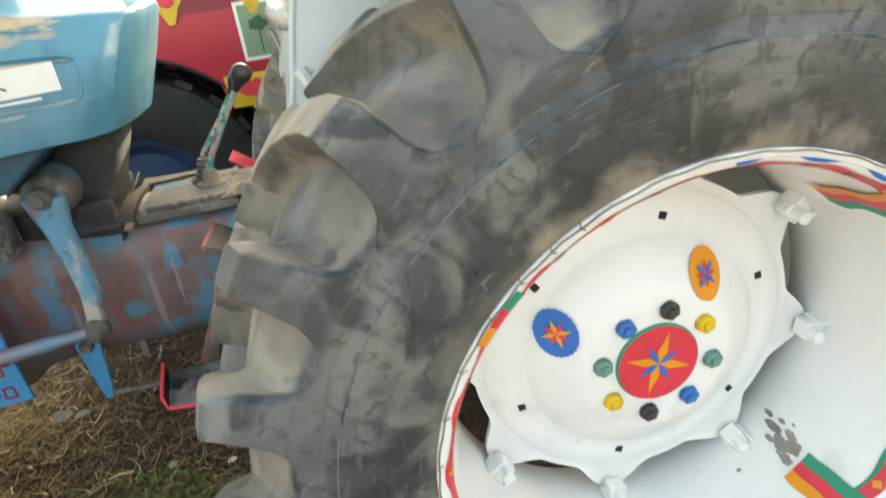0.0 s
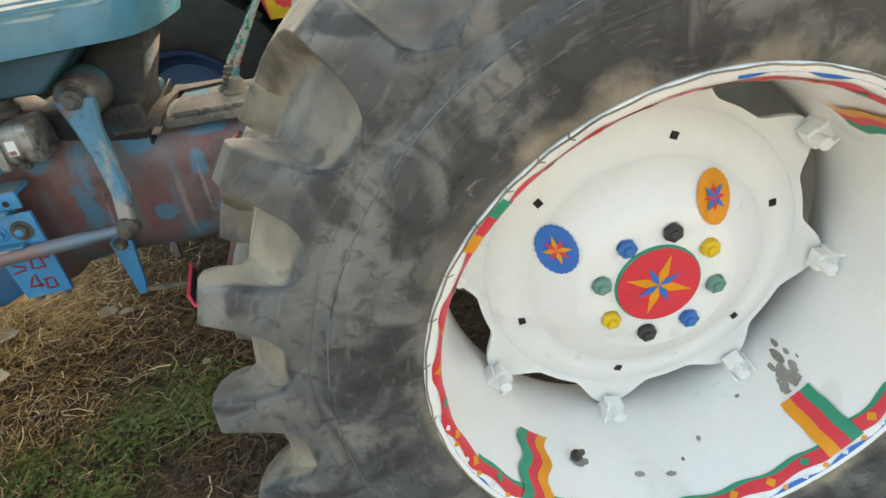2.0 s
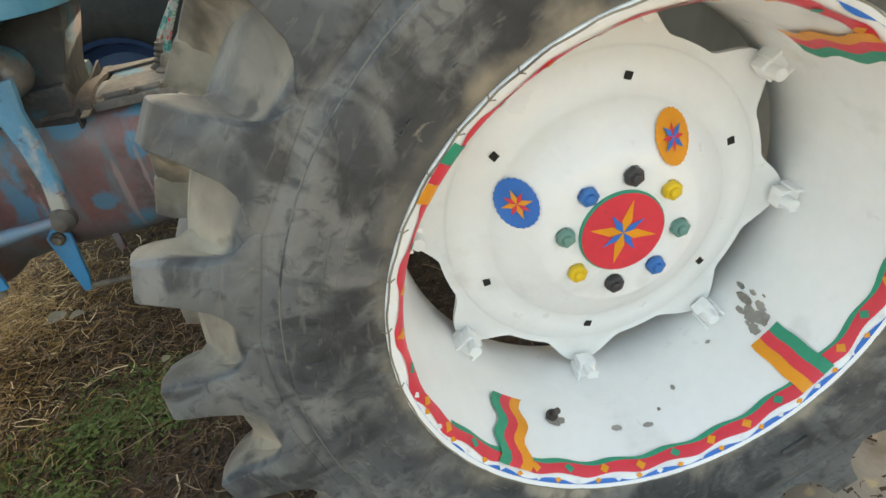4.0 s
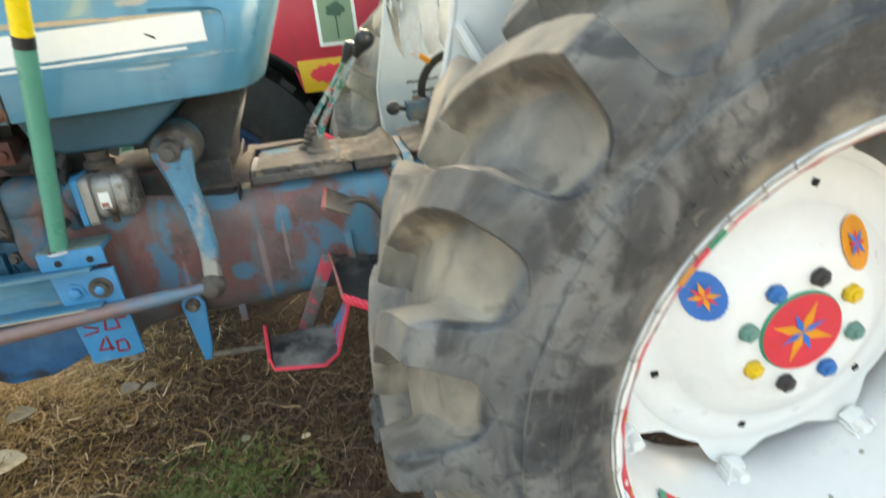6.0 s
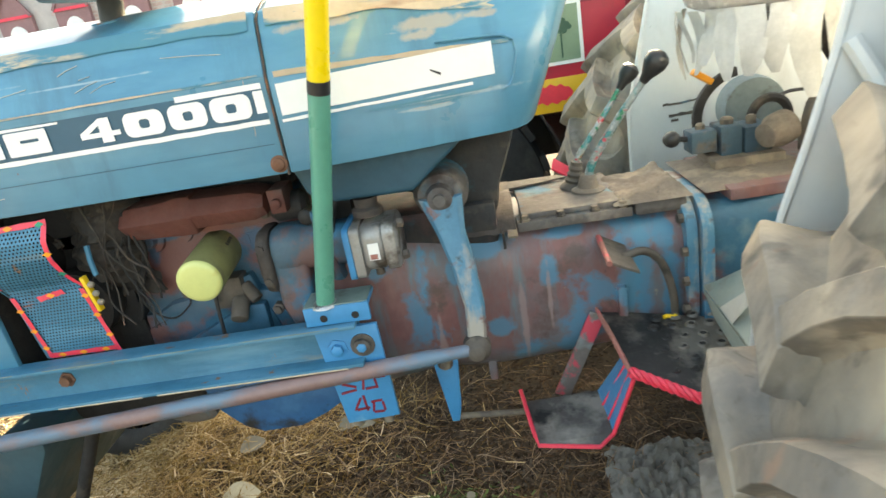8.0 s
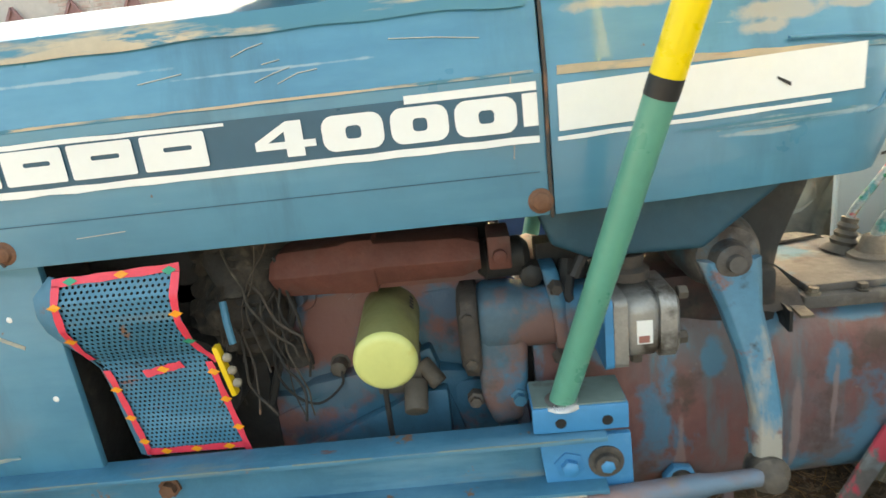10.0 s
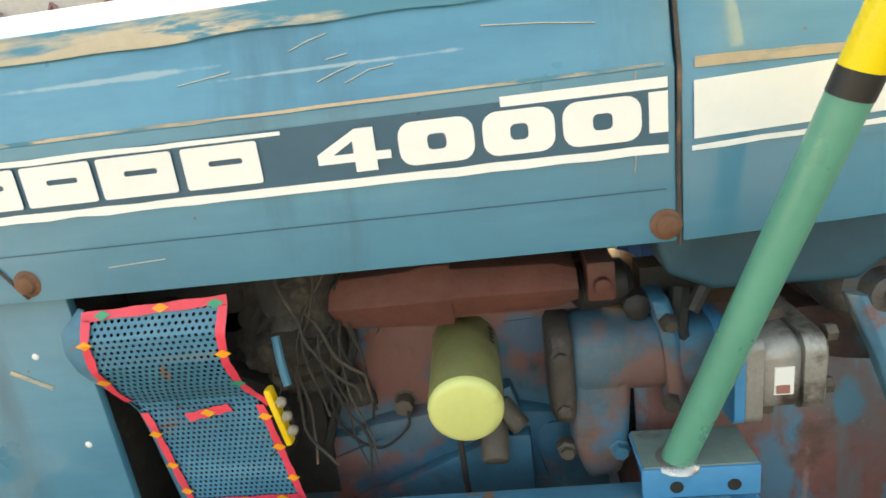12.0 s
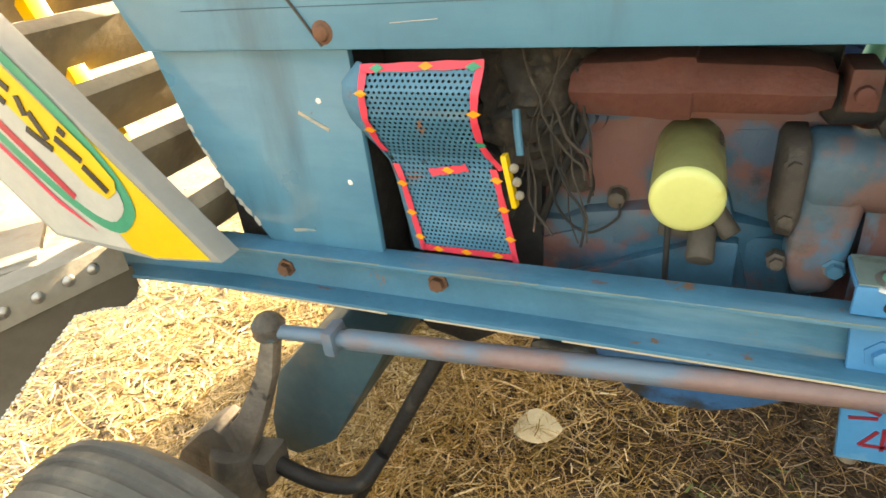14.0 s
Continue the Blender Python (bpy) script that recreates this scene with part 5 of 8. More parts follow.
box(bm, -1.26, -1.19, 0.60, 0.64, 0.93, 1.0)
part("solenoid", bm, "dirty", tractor)

# bell housing and gearbox: lofted rounded casing
def casing(x, yh, zb, zt, r):
    """Rounded section, half width yh."""
    pts = []
    for cy, cz, a0 in ((YC + yh - r, zt - r, 0), (YC - yh + r, zt - r, 90), (YC - yh + r, zb + r, 180), (YC + yh - r, zb + r, 270)):
        for k in range(6):
            a = radians(a0 + k * 18)
            pts.append((x, cy + r * math.cos(a), cz + r * math.sin(a)))
    return pts


bm = bmesh.new()
loft(bm, [casing(*c) for c in ((-1.275, 0.165, 0.505, 0.955, 0.13), (-1.255, 0.17, 0.50, 0.96, 0.13), (-1.235, 0.165, 0.505, 0.955, 0.13), (-1.20, 0.150, 0.535, 0.93, 0.12), (-1.10, 0.140, 0.545, 0.915, 0.12), (-0.95, 0.132, 0.535, 0.895, 0.115), (-0.80, 0.126, 0.545, 0.870, 0.105), (-0.66, 0.122, 0.560, 0.855, 0.09), (-0.575, 0.122, 0.56, 0.855, 0.08))])
gb = part("gearbox_housing", bm, "gearbox", tractor, "gearbox housing in patchy primer and old blue", bevel=0.0, sharp=45)
for x0, x1, yh in ((-0.575, -0.553, 0.140), (-0.548, -0.526, 0.150)):
    bm = bmesh.new()
    loft(bm, [casing(x, yh, 0.53, 0.875, 0.07) for x in (x0, x1)])
    part("casting_flange", bm, "arm", tractor, bevel=0.003)
for k, (z, yy) in enumerate(((0.84, 0.618), (0.78, 0.595), (0.72, 0.592), (0.66, 0.592), (0.60, 0.60))):
    bm = bmesh.new()
    turned(bm, (-0.576, yy, z), (-1, 0, 0), [(0, 0.010), (0.010, 0.010), (0.012, 0.006)], 6)
    part("flange_bolt", bm, "dirt_metal", tractor)
bm = bmesh.new()
loft(bm, [casing(*c) for c in ((-0.526, 0.135, 0.53, 0.862, 0.06), (-0.40, 0.15, 0.50, 0.875, 0.06), (-0.1, 0.16, 0.48, 0.885, 0.06), (0.22, 0.15, 0.50, 0.88, 0.06))])
axle = part("rear_axle_housing", bm, "engine", tractor, "rear axle housing in old blue and primer")
for s in (-1, 1):
    bm = bmesh.new()
    turned(bm, (0, YC + s * 0.14, 0.64), (0, s, 0), [(0, 0.15), (0.06, 0.14), (0.10, 0.10), (0.42, 0.085), (0.46, 0.10), (0.54, 0.11)], 28)
    part("axle_trumpet", bm, "engine", tractor)
# rubber boot bracket, small marks and ribs on the gearbox
for x, z0, z1, yy in ((-0.975, 0.52, 0.60, 0.655), (-0.70, 0.60, 0.72, 0.612)):
    bm = bmesh.new()
    obox(bm, Matrix.Translation((x, yy, (z0 + z1) / 2)), 0.018, 0.02, z1 - z0)
    part("casting_rib", bm, "gearbox", tractor, bevel=0.005)
bm = bmesh.new()
turned(bm, (-0.945, 0.617, 0.672), (0, -1, 0), [(-0.01, 0.020), (0.001, 0.019), (0.003, 0.008)], 20)
part("plug", bm, "blue", tractor)
bm = bmesh.new()
turned(bm, (-0.925, 0.640, 0.818), (0, -1, 0), [(-0.01, 0.014), (0.004, 0.013)], 16)
part("plug", bm, "gearbox", tractor)
# gearbox top cover with lever
bm = bmesh.new()
box(bm, -0.885, -0.665, 0.625, 0.86, 0.855, 0.874)
box(bm, -0.875, -0.675, 0.64, 0.845, 0.874, 0.886)
top = part("gearbox_cover", bm, "cover", tractor, "dusty gearbox top cover", bevel=0.003)
for x in (-0.868, -0.80, -0.735, -0.682):
    for yy in (0.634, 0.852):
        bm = bmesh.new()
        turned(bm, (x, yy, 0.874), (0, 0, 1), [(0, 0.010), (0.003, 0.010), (0.004, 0.0075), (0.011, 0.0075)], 6)
        part("cover_bolt", bm, "dirt_metal", top)
bm = bmesh.new()
box(bm, -0.66, -0.56, 0.63, 0.85, 0.850, 0.880)
part("cover_rear", bm, "cover", tractor, bevel=0.012)
bm = bmesh.new()
loft(bm, [[(x + 0.004 * noise.noise(Vector((x * 60, y * 40, 1))), y, z + 0.006 * noise.noise(Vector((x * 50, y * 30, 7)))) for y, z in ((0.618, 0.862), (0.64, 0.884), (0.70, 0.892), (0.78, 0.893), (0.85, 0.886), (0.868, 0.86))] for x in np.linspace(-0.995, -0.888, 9)])
part("caked_dirt", bm, "grime", tractor, "dark dirt caked before the cover", sharp=60)
# bent plate lying across the front of the cover
bm = bmesh.new()
up = Vector((0, 0, 0.004))
for quad in ([(-0.906, 0.592, 0.858), (-0.888, 0.592, 0.858), (-0.886, 0.87, 0.891), (-0.906, 0.87, 0.891)], [(-0.886, 0.815, 0.8885), (-0.80, 0.832, 0.8885), (-0.752, 0.845, 0.8885), (-0.775, 0.868, 0.8885), (-0.886, 0.87, 0.8890)]):
    loft(bm, [[Vector(q) for q in quad], [Vector(q) + up for q in quad]])
part("bent_bracket", bm, "dirt_metal", tractor, "bent flat iron bracket")
bm = bmesh.new()
loft(bm, [[Vector((x, 0.60, 0.835)), Vector((x, 0.86, 0.868)), Vector((x, 0.875, 0.912)), Vector((x, 0.60, 0.866))] for x in (-0.917, -0.912)])
part("bracket_plate", bm, "dirty", tractor)
for pts, knob, boot in (([(-0.726, 0.735, 0.90), (-0.715, 0.730, 0.945), (-0.664, 0.712, 1.025), (-0.612, 0.69, 1.100)], (-0.592, 0.680, 1.130), 0), ([(-0.742, 0.775, 0.93), (-0.732, 0.775, 0.955), (-0.684, 0.780, 1.015), (-0.636, 0.785, 1.080)], (-0.613, 0.785, 1.112), 1)):
    bm = bmesh.new()
    if boot:
        turned(bm, (-0.752, 0.775, 0.884), (0.22, 0, 1), [(0, 0.030), (0.008, 0.024), (0.012, 0.018), (0.018, 0.021), (0.024, 0.015), (0.030, 0.018), (0.036, 0.013), (0.042, 0.016), (0.048, 0.012), (0.056, 0.013)], 20)
    else:
        turned(bm, (-0.728, 0.735, 0.884), (0.05, 0, 1), [(0, 0.034), (0.005, 0.034), (0.010, 0.022), (0.028, 0.017), (0.034, 0.015), (0.036, 0.012)], 20)
    part("lever_boot", bm, "dirt_metal" if boot else "crust", tractor)
    bm = bmesh.new()
    tube(bm, bend(pts), 0.0075 if boot else 0.0095, 12, 0.7)
    lever = part("gear_lever", bm, "wrap_mix", tractor, "gear lever wrapped in printed plastic")
    bm = bmesh.new()
    d = Vector(knob) - Vector(pts[-1])
    turned(bm, pts[-1], d, [(-0.010, 0.008), (0.004, 0.011), (0.016, 0.017), (0.028, 0.022), (0.040, 0.022), (0.048, 0.017), (0.053, 0.008), (0.054, 0.0)] if not boot else [(-0.010, 0.007), (0.004, 0.010), (0.016, 0.016), (0.027, 0.019), (0.036, 0.018), (0.043, 0.010), (0.045, 0.0)], 20)
    part("knob", bm, "black", lever, "black gear knob")

# brake pedal pad by the gearbox
bm = bmesh.new()
pad = [Vector(p) for p in ((-0.730, 0.633, 0.823), (-0.738, 0.492, 0.825), (-0.688, 0.500, 0.797), (-0.686, 0.625, 0.800))]
loft(bm, [[p - up * 1.6 for p in pad], pad])
part("pedal_pad", bm, "dirt_metal", tractor, "worn foot pedal with a red edge", bevel=0.0015)
bm = bmesh.new()
tube(bm, [pad[0] + Vector((-0.003, 0, -0.003)), pad[1] + Vector((-0.003, 0, -0.003))], 0.0055, 8)
part("pedal_edge", bm, "faded_red", tractor)
bm = bmesh.new()
tube(bm, bend([(-0.705, 0.56, 0.802), (-0.66, 0.58, 0.80), (-0.625, 0.595, 0.765), (-0.605, 0.60, 0.70), (-0.60, 0.605, 0.64)]), 0.008, 10)
part("pedal_lever", bm, "dirt_metal", tractor)

# pedal pad on the far side
bm = bmesh.new()
loft(bm, [[Vector(p) + Vector((0.052, 0.25, -0.066)) + up * k for p in ((-0.800, 0.965, 0.880), (-0.785, 1.02, 0.895), (-0.715, 1.02, 0.842), (-0.725, 0.965, 0.828))] for k in (0, 1.6)])
part("pedal_pad", bm, "pink_red", tractor, "red perforated foot pedal", bevel=0.001)
# clutch linkage: dash pedestal, drop arm, drag link
bm = bmesh.new()
prism(bm, [(-1.06, 0.90), (-1.05, 0.99), (-0.97, 1.07), (-0.86, 1.075), (-0.874, 1.03), (-0.908, 0.945), (-0.918, 0.885)], 0.645, 0.80)
part("steering_box", bm, "pedestal", tractor, "grimy steering box", bevel=0.022)
# block added behind the box, to stop sun reaching the gearbox top
bm = bmesh.new()
box(bm, -1.20, -0.922, 0.625, 0.86, 0.84, 0.925)
part("steering_sun_block", bm, "pedestal", tractor, bevel=0.012)
bm = bmesh.new()
turned(bm, (-1.018, 0.66, 0.968), (0, -1, 0), [(0, 0.052), (0.06, 0.052), (0.085, 0.046), (0.095, 0.040), (0.098, 0.026), (0.118, 0.022), (0.121, 0.012), (0.130, 0.011)], 28)
part("arm_boss", bm, "cover", tractor, "round steering shaft boss")
bm = bmesh.new()
axis = [(-1.018, 0.968, 0.040), (-1.008, 0.905, 0.026), (-0.994, 0.84, 0.0215), (-0.985, 0.77, 0.0185), (-0.990, 0.70, 0.018)]
loft(bm, [[(x - w, 0.556 - k * 0.016, z), (x - w * 0.7, 0.546 - k * 0.016, z), (x + w * 0.7, 0.546 - k * 0.016, z), (x + w, 0.556 - k * 0.016, z), (x + w, 0.574 - k * 0.016, z), (x - w, 0.574 - k * 0.016, z)] for k, (x, z, w) in enumerate(axis)])
part("drop_arm", bm, "arm", tractor, "worn blue steering drop arm", bevel=0.002)
bm = bmesh.new()
turned(bm, (-0.992, 0.515, 0.694), (0, -1, 0), [(0, 0.020), (0.012, 0.026), (0.034, 0.026), (0.042, 0.019), (0.052, 0.014), (0.055, 0.006)], 24)
part("ball_joint", bm, "dirt_metal", tractor)
A0, A1 = Vector((-1.005, 0.478, 0.697)), Vector((-2.075, 0.442, 0.634))
bm = bmesh.new()
dl = [A0 + (A1 - A0) * k for k in (0, 0.03, 0.06, 0.07, 0.86, 0.87, 0.93, 1.0)]
a, b, d = frame_of(A1 - A0)
rings = [ring(bm, p, a, b, r, 16) for p, r in zip(dl, (0.012, 0.012, 0.0135, 0.0155, 0.0165, 0.013, 0.0125, 0.012))]
for r0, r1 in zip(rings, rings[1:]):
    bridge(bm, r0, r1)
part("drag_link", bm, "rod", tractor, "long steering rod with worn primer")
bm = bmesh.new()
obox(bm, Matrix.Translation(A0 + (A1 - A0) * 0.885), 0.02, 0.045, 0.045)
part("rod_clamp", bm, "rod", tractor, bevel=0.006)
# link below
bm = bmesh.new()
prism(bm, [(-1.094, 0.615), (-1.078, 0.633), (-1.052, 0.630), (-1.042, 0.610), (-1.052, 0.50), (-1.060, 0.465), (-1.076, 0.465)], 0.592, 0.606)
part("link_plate", bm, "bright", tractor, bevel=0.003)
bm = bmesh.new()
turned(bm, (-1.068, 0.60, 0.613), (0, -1, 0), [(0, 0.016), (0.016, 0.016), (0.020, 0.011), (0.026, 0.010)], 16)
part("link_pin", bm, "dirt_metal", tractor)
bm = bmesh.new()
tube(bm, [(-1.062, 0.60, 0.472), (-0.93, 0.58, 0.478), (-0.78, 0.60, 0.49)], 0.0065, 8)
part("brake_rod", bm, "dirt_metal", tractor)
# fuel tank underside
bm = bmesh.new()
prism(bm, [(-1.265, 1.072), (-1.245, 1.015), (-1.20, 0.995), (-1.06, 0.993), (-0.98, 1.055), (-0.96, 1.072)], 0.53, 0.95)
part("fuel_tank", bm, "tank", tractor, "dull blue fuel tank under the cowl", bevel=0.035, segs=4)

# hydraulic gear pump: two plates, a body with rounded corners and an end plate
bm = bmesh.new()
loft(bm, [rounded(x, 0.548, 0.905, 0.058, 0.048, 0.012) for x in (-1.193, -1.182)])
pump = part("hydraulic_pump", bm, "bright", tractor, "bare aluminium hydraulic gear pump on a blue plate", bevel=0.0012)
bm = bmesh.new()
loft(bm, [rounded(x, 0.548, 0.905, 0.056, 0.047, 0.010) for x in (-1.1815, -1.164)])
part("pump_plate", bm, "alu", pump, bevel=0.0015)
bm = bmesh.new()
loft(bm, [rounded(x, 0.548, 0.908, h, h * 0.80, h * 0.42) for x, h in ((-1.164, 0.048), (-1.158, 0.052), (-1.131, 0.052), (-1.126, 0.049))])
part("pump_body", bm, "alu", pump, sharp=40)
bm = bmesh.new()
loft(bm, [rounded(x, 0.548, 0.908, h, h * 0.82, h * 0.36) for x, h in ((-1.126, 0.046), (-1.1245, 0.046), (-1.1240, 0.053), (-1.104, 0.053), (-1.099, 0.046))])
part("pump_cover", bm, "alu", pump, sharp=40)
# label plate in white, which paints in the glint of its silver
bm = bmesh.new()
box(bm, -1.153, -1.134, 0.4945, 0.499, 0.890, 0.921)
part("pump_label", bm, "decal_white", pump)
bm = bmesh.new()
box(bm, -1.151, -1.138, 0.4935, 0.4945, 0.892, 0.901)
part("print_bar", bm, "faded_red", pump)
bm = bmesh.new()
cyl(bm, (-1.146, 0.53, 0.872), (-1.146, 0.53, 0.850), 0.008, n=8)
part("drain_plug", bm, "dirt_metal", pump)
for dz in (0.885, 0.945):
    bm = bmesh.new()
    turned(bm, (-1.097, 0.517, dz), (1, 0, 0), [(0, 0.009), (0.010, 0.009), (0.012, 0.005)], 6)
    part("pump_bolt", bm, "dirt_metal", pump)
bm = bmesh.new()
turned(bm, (-1.15, 0.55, 0.96), (0, 0, 1), [(0, 0.028), (0.012, 0.028), (0.016, 0.020), (0.032, 0.022)], 14)
tube(bm, bend([(-1.15, 0.55, 0.98), (-1.13, 0.57, 1.0), (-1.08, 0.60, 0.99), (-1.05, 0.62, 0.97)]), 0.012, 10)
part("pump_fitting", bm, "grime", pump)
bm = bmesh.new()
tube(bm, bend([(-1.22, 0.54, 0.97), (-1.20, 0.55, 1.0), (-1.17, 0.58, 1.0), (-1.12, 0.62, 0.985)]), 0.008, 8)
tube(bm, [(-1.21, 0.56, 0.90), (-1.23, 0.56, 0.94), (-1.22, 0.58, 0.98)], 0.012, 8)
part("fuel_pipe", bm, "dirty", tractor)

# frame rail: channel with its flanges outwards
bm = bmesh.new()
sec = [(0.462, 0.785), (0.508, 0.785), (0.508, 0.700), (0.462, 0.700), (0.462, 0.707), (0.501, 0.707), (0.501, 0.778), (0.462, 0.778)]
loft(bm, [[(x, yy, z + dz) for yy, z in sec] for x, dz in ((-2.50, -0.030), (-2.15, -0.012), (-1.7, -0.006), (-1.20, 0.0))])
rail = part("frame_rail", bm, "blue", tractor, "scuffed blue channel rail", bevel=0.0015)
for z, w, sd in ((0.7005, 0.0016, 1), (0.7845, 0.0011, 5)):
    for x0, x1 in ((-2.12, -1.86), (-1.80, -1.63), (-1.60, -1.23)):
        bm = bmesh.new()
        tube(bm, [(x, 0.4622 + 0.0006 * noise.noise(Vector((x * 40, sd, 0))), z + float(np.interp(x, [-2.5, -2.15, -1.7, -1.2], [-0.030, -0.012, -0.006, 0.0]))) for x in np.linspace(x0, x1, 14)], w, 6)
        part("worn_lip", bm, "hood_worn" if sd == 1 else "overspray", rail)
bm = bmesh.new()
loft(bm, [[(x, 2 * YC - yy, z + dz) for yy, z in sec] for x, dz in ((-2.50, -0.030), (-1.20, 0.0))])
part("frame_rail", bm, "blue", tractor)
for x, z in ((-2.057, 0.722), (-1.789, 0.735)):
    bm = bmesh.new()
    turned(bm, (x, 0.502, z), (0, -1, 0), [(0, 0.016), (0.004, 0.016), (0.005, 0.011), (0.014, 0.011)], 6)
    part("rail_bolt", bm, "rust", tractor)
# bracket plate and top box for the pole
bm = bmesh.new()
prism(bm, [(-1.284, 0.772), (-1.166, 0.772), (-1.160, 0.572), (-1.262, 0.566)], 0.486, 0.496)
plate = part("bracket_plate", bm, "bright", tractor, "bright blue bracket plate with red scrawl", bevel=0.002)
bm = bmesh.new()
box(bm, -1.290, -1.170, 0.476, 0.484, 0.786, 0.822)
box(bm, -1.290, -1.170, 0.484, 0.545, 0.814, 0.822)
part("bracket_top", bm, "bright", tractor, bevel=0.0025)
bm = bmesh.new()
box(bm, -1.288, -1.172, 0.478, 0.543, 0.8225, 0.8245)
part("bracket_top_dust", bm, "overspray", tractor)
for x, mat, z, r in ((-1.246, "bright", 0.731, 0.015), (-1.199, "dirt_metal", 0.733, 0.018)):
    bm = bmesh.new()
    turned(bm, (x, 0.4865, z), (0, -1, 0), [(0, r + 0.005), (0.003, r + 0.005), (0.004, r - 0.003), (0.012, r - 0.003), (0.014, r - 0.006)], 6 if mat == "bright" else 20)
    part("bracket_bolt", bm, mat, plate)
bm = bmesh.new()
turned(bm, (-1.199, 0.4755, 0.733), (0, -1, 0), [(0, 0.0095), (0.004, 0.0095), (0.006, 0.006)], 6)
part("bolt_head", bm, "bright", plate)
# black discs paint in the shade of the bolt holes
for x in (-1.255, -1.197):
    bm = bmesh.new()
    turned(bm, (x, 0.4755, 0.800), (0, -1, 0), [(0, 0.007), (0.0006, 0.007)], 14)
    part("bolt_hole", bm, "dark", plate)
for x in (-1.245, -1.185):
    bm = bmesh.new()
    cyl(bm, (x, 0.50, 0.578), (x, 0.50, 0.555), 0.011, n=12)
    part("bracket_foot", bm, "dirt_metal", plate)
# scrawl: plain strokes
for x, z, ln, an in ((-1.245, 0.665, 0.03, 15), (-1.243, 0.650, 0.028, -20), (-1.246, 0.637, 0.03, 10), (-1.215, 0.655, 0.034, 80), (-1.203, 0.640, 0.02, 5), (-1.192, 0.655, 0.034, 95), (-1.18, 0.662, 0.016, 0), (-1.235, 0.607, 0.03, 60), (-1.226, 0.596, 0.026, 5), (-1.220, 0.608, 0.035, 95), (-1.198, 0.610, 0.022, 5), (-1.206, 0.597, 0.02, 80), (-1.186, 0.597, 0.02, 95), (-1.197, 0.586, 0.02, 0)):
    bm = bmesh.new()
    obox(bm, Matrix.Translation((x, 0.4852, z)) @ Matrix.Rotation(radians(-an), 4, "Y"), ln, 0.0012, 0.0045)
    part("scrawl_stroke", bm, "t_dkred", plate)
# canopy pole
P0, P1 = Vector((-1.250, 0.492, 0.822)), Vector((-1.150, 0.395, 1.199))
d = (P1 - P0).normalized()
for near in (0, 1):
    fl = lambda p: Vector((p.x, p.y if not near else 2 * YC - p.y, p.z))
    bm = bmesh.new()
    cyl(bm, fl(P0), fl(P1), 0.0165, n=24)
    pole = part("pole", bm, "pole_green", tractor, "slim upright pole in green, black and yellow")
    bm = bmesh.new()
    cyl(bm, fl(P1 - d * 0.004), fl(P1 + d * 0.016), 0.0170, n=24)
    part("pole_band", bm, "black", pole)
    bm = bmesh.new()
    cyl(bm, fl(P1 + d * 0.016), fl(P1 + d * 0.75), 0.0167, n=24)
    part("pole_top", bm, "pole_yellow", pole, "yellow upper pole")
    bm = bmesh.new()
    turned(bm, fl(P0 - d * 0.003), (0, 0, 1), [(0, 0.026), (0.003, 0.025), (0.007, 0.019)], 20)
    part("weld", bm, "steel", pole)

# muffler
bm = bmesh.new()
cyl(bm, (-1.535, 0.62, 1.345), (-1.522, 0.62, 1.42), 0.021, n=20)
muf = part("muffler_stem", bm, "muffler", tractor, "dark exhaust stem through the hood")
bm = bmesh.new()
turned(bm, (-1.525, 0.62, 1.392), (0.05, 0, 1), [(0, 0.05), (0.002, 0.108), (0.006, 0.112), (0.012, 0.106), (0.16, 0.098), (0.40, 0.09)], 36)
part("muffler_shell", bm, "muffler", muf, "dark drum-shaped muffler")
bm = bmesh.new()
turned(bm, (-1.535, 0.62, 1.348), (0, 0, 1), [(0, 0.036), (0.004, 0.036), (0.006, 0.022)], 24)
part("stem_collar", bm, "blue", muf)
bm = bmesh.new()
turned(bm, (-1.14, 0.60, 1.338), (0, 0, 1), [(0, 0.022), (0.006, 0.025), (0.010, 0.023), (0.012, 0.014)], 24)
part("filler_cap", bm, "muffler", tractor, "dark filler cap")


# belt guard of perforated sheet
def guard_point(u, v):
    """u across, v from top to bottom."""
    z = 1.052 - 0.280 * v
    zs = [0.772, 0.895, 0.912, 0.925, 0.95, 0.985, 1.02, 1.052]
    y = smooth(zs, [0.520, 0.512, 0.514, 0.512, 0.496, 0.478, 0.474, 0.486], z)
    xl = smooth(zs, [-1.817, -1.838, -1.845, -1.850, -1.856, -1.858, -1.856, -1.852], z)
    xr = smooth(zs, [-1.674, -1.690, -1.695, -1.700, -1.702, -1.700, -1.697, -1.692], z)
    return Vector((xl + (xr - xl) * u, y, z))


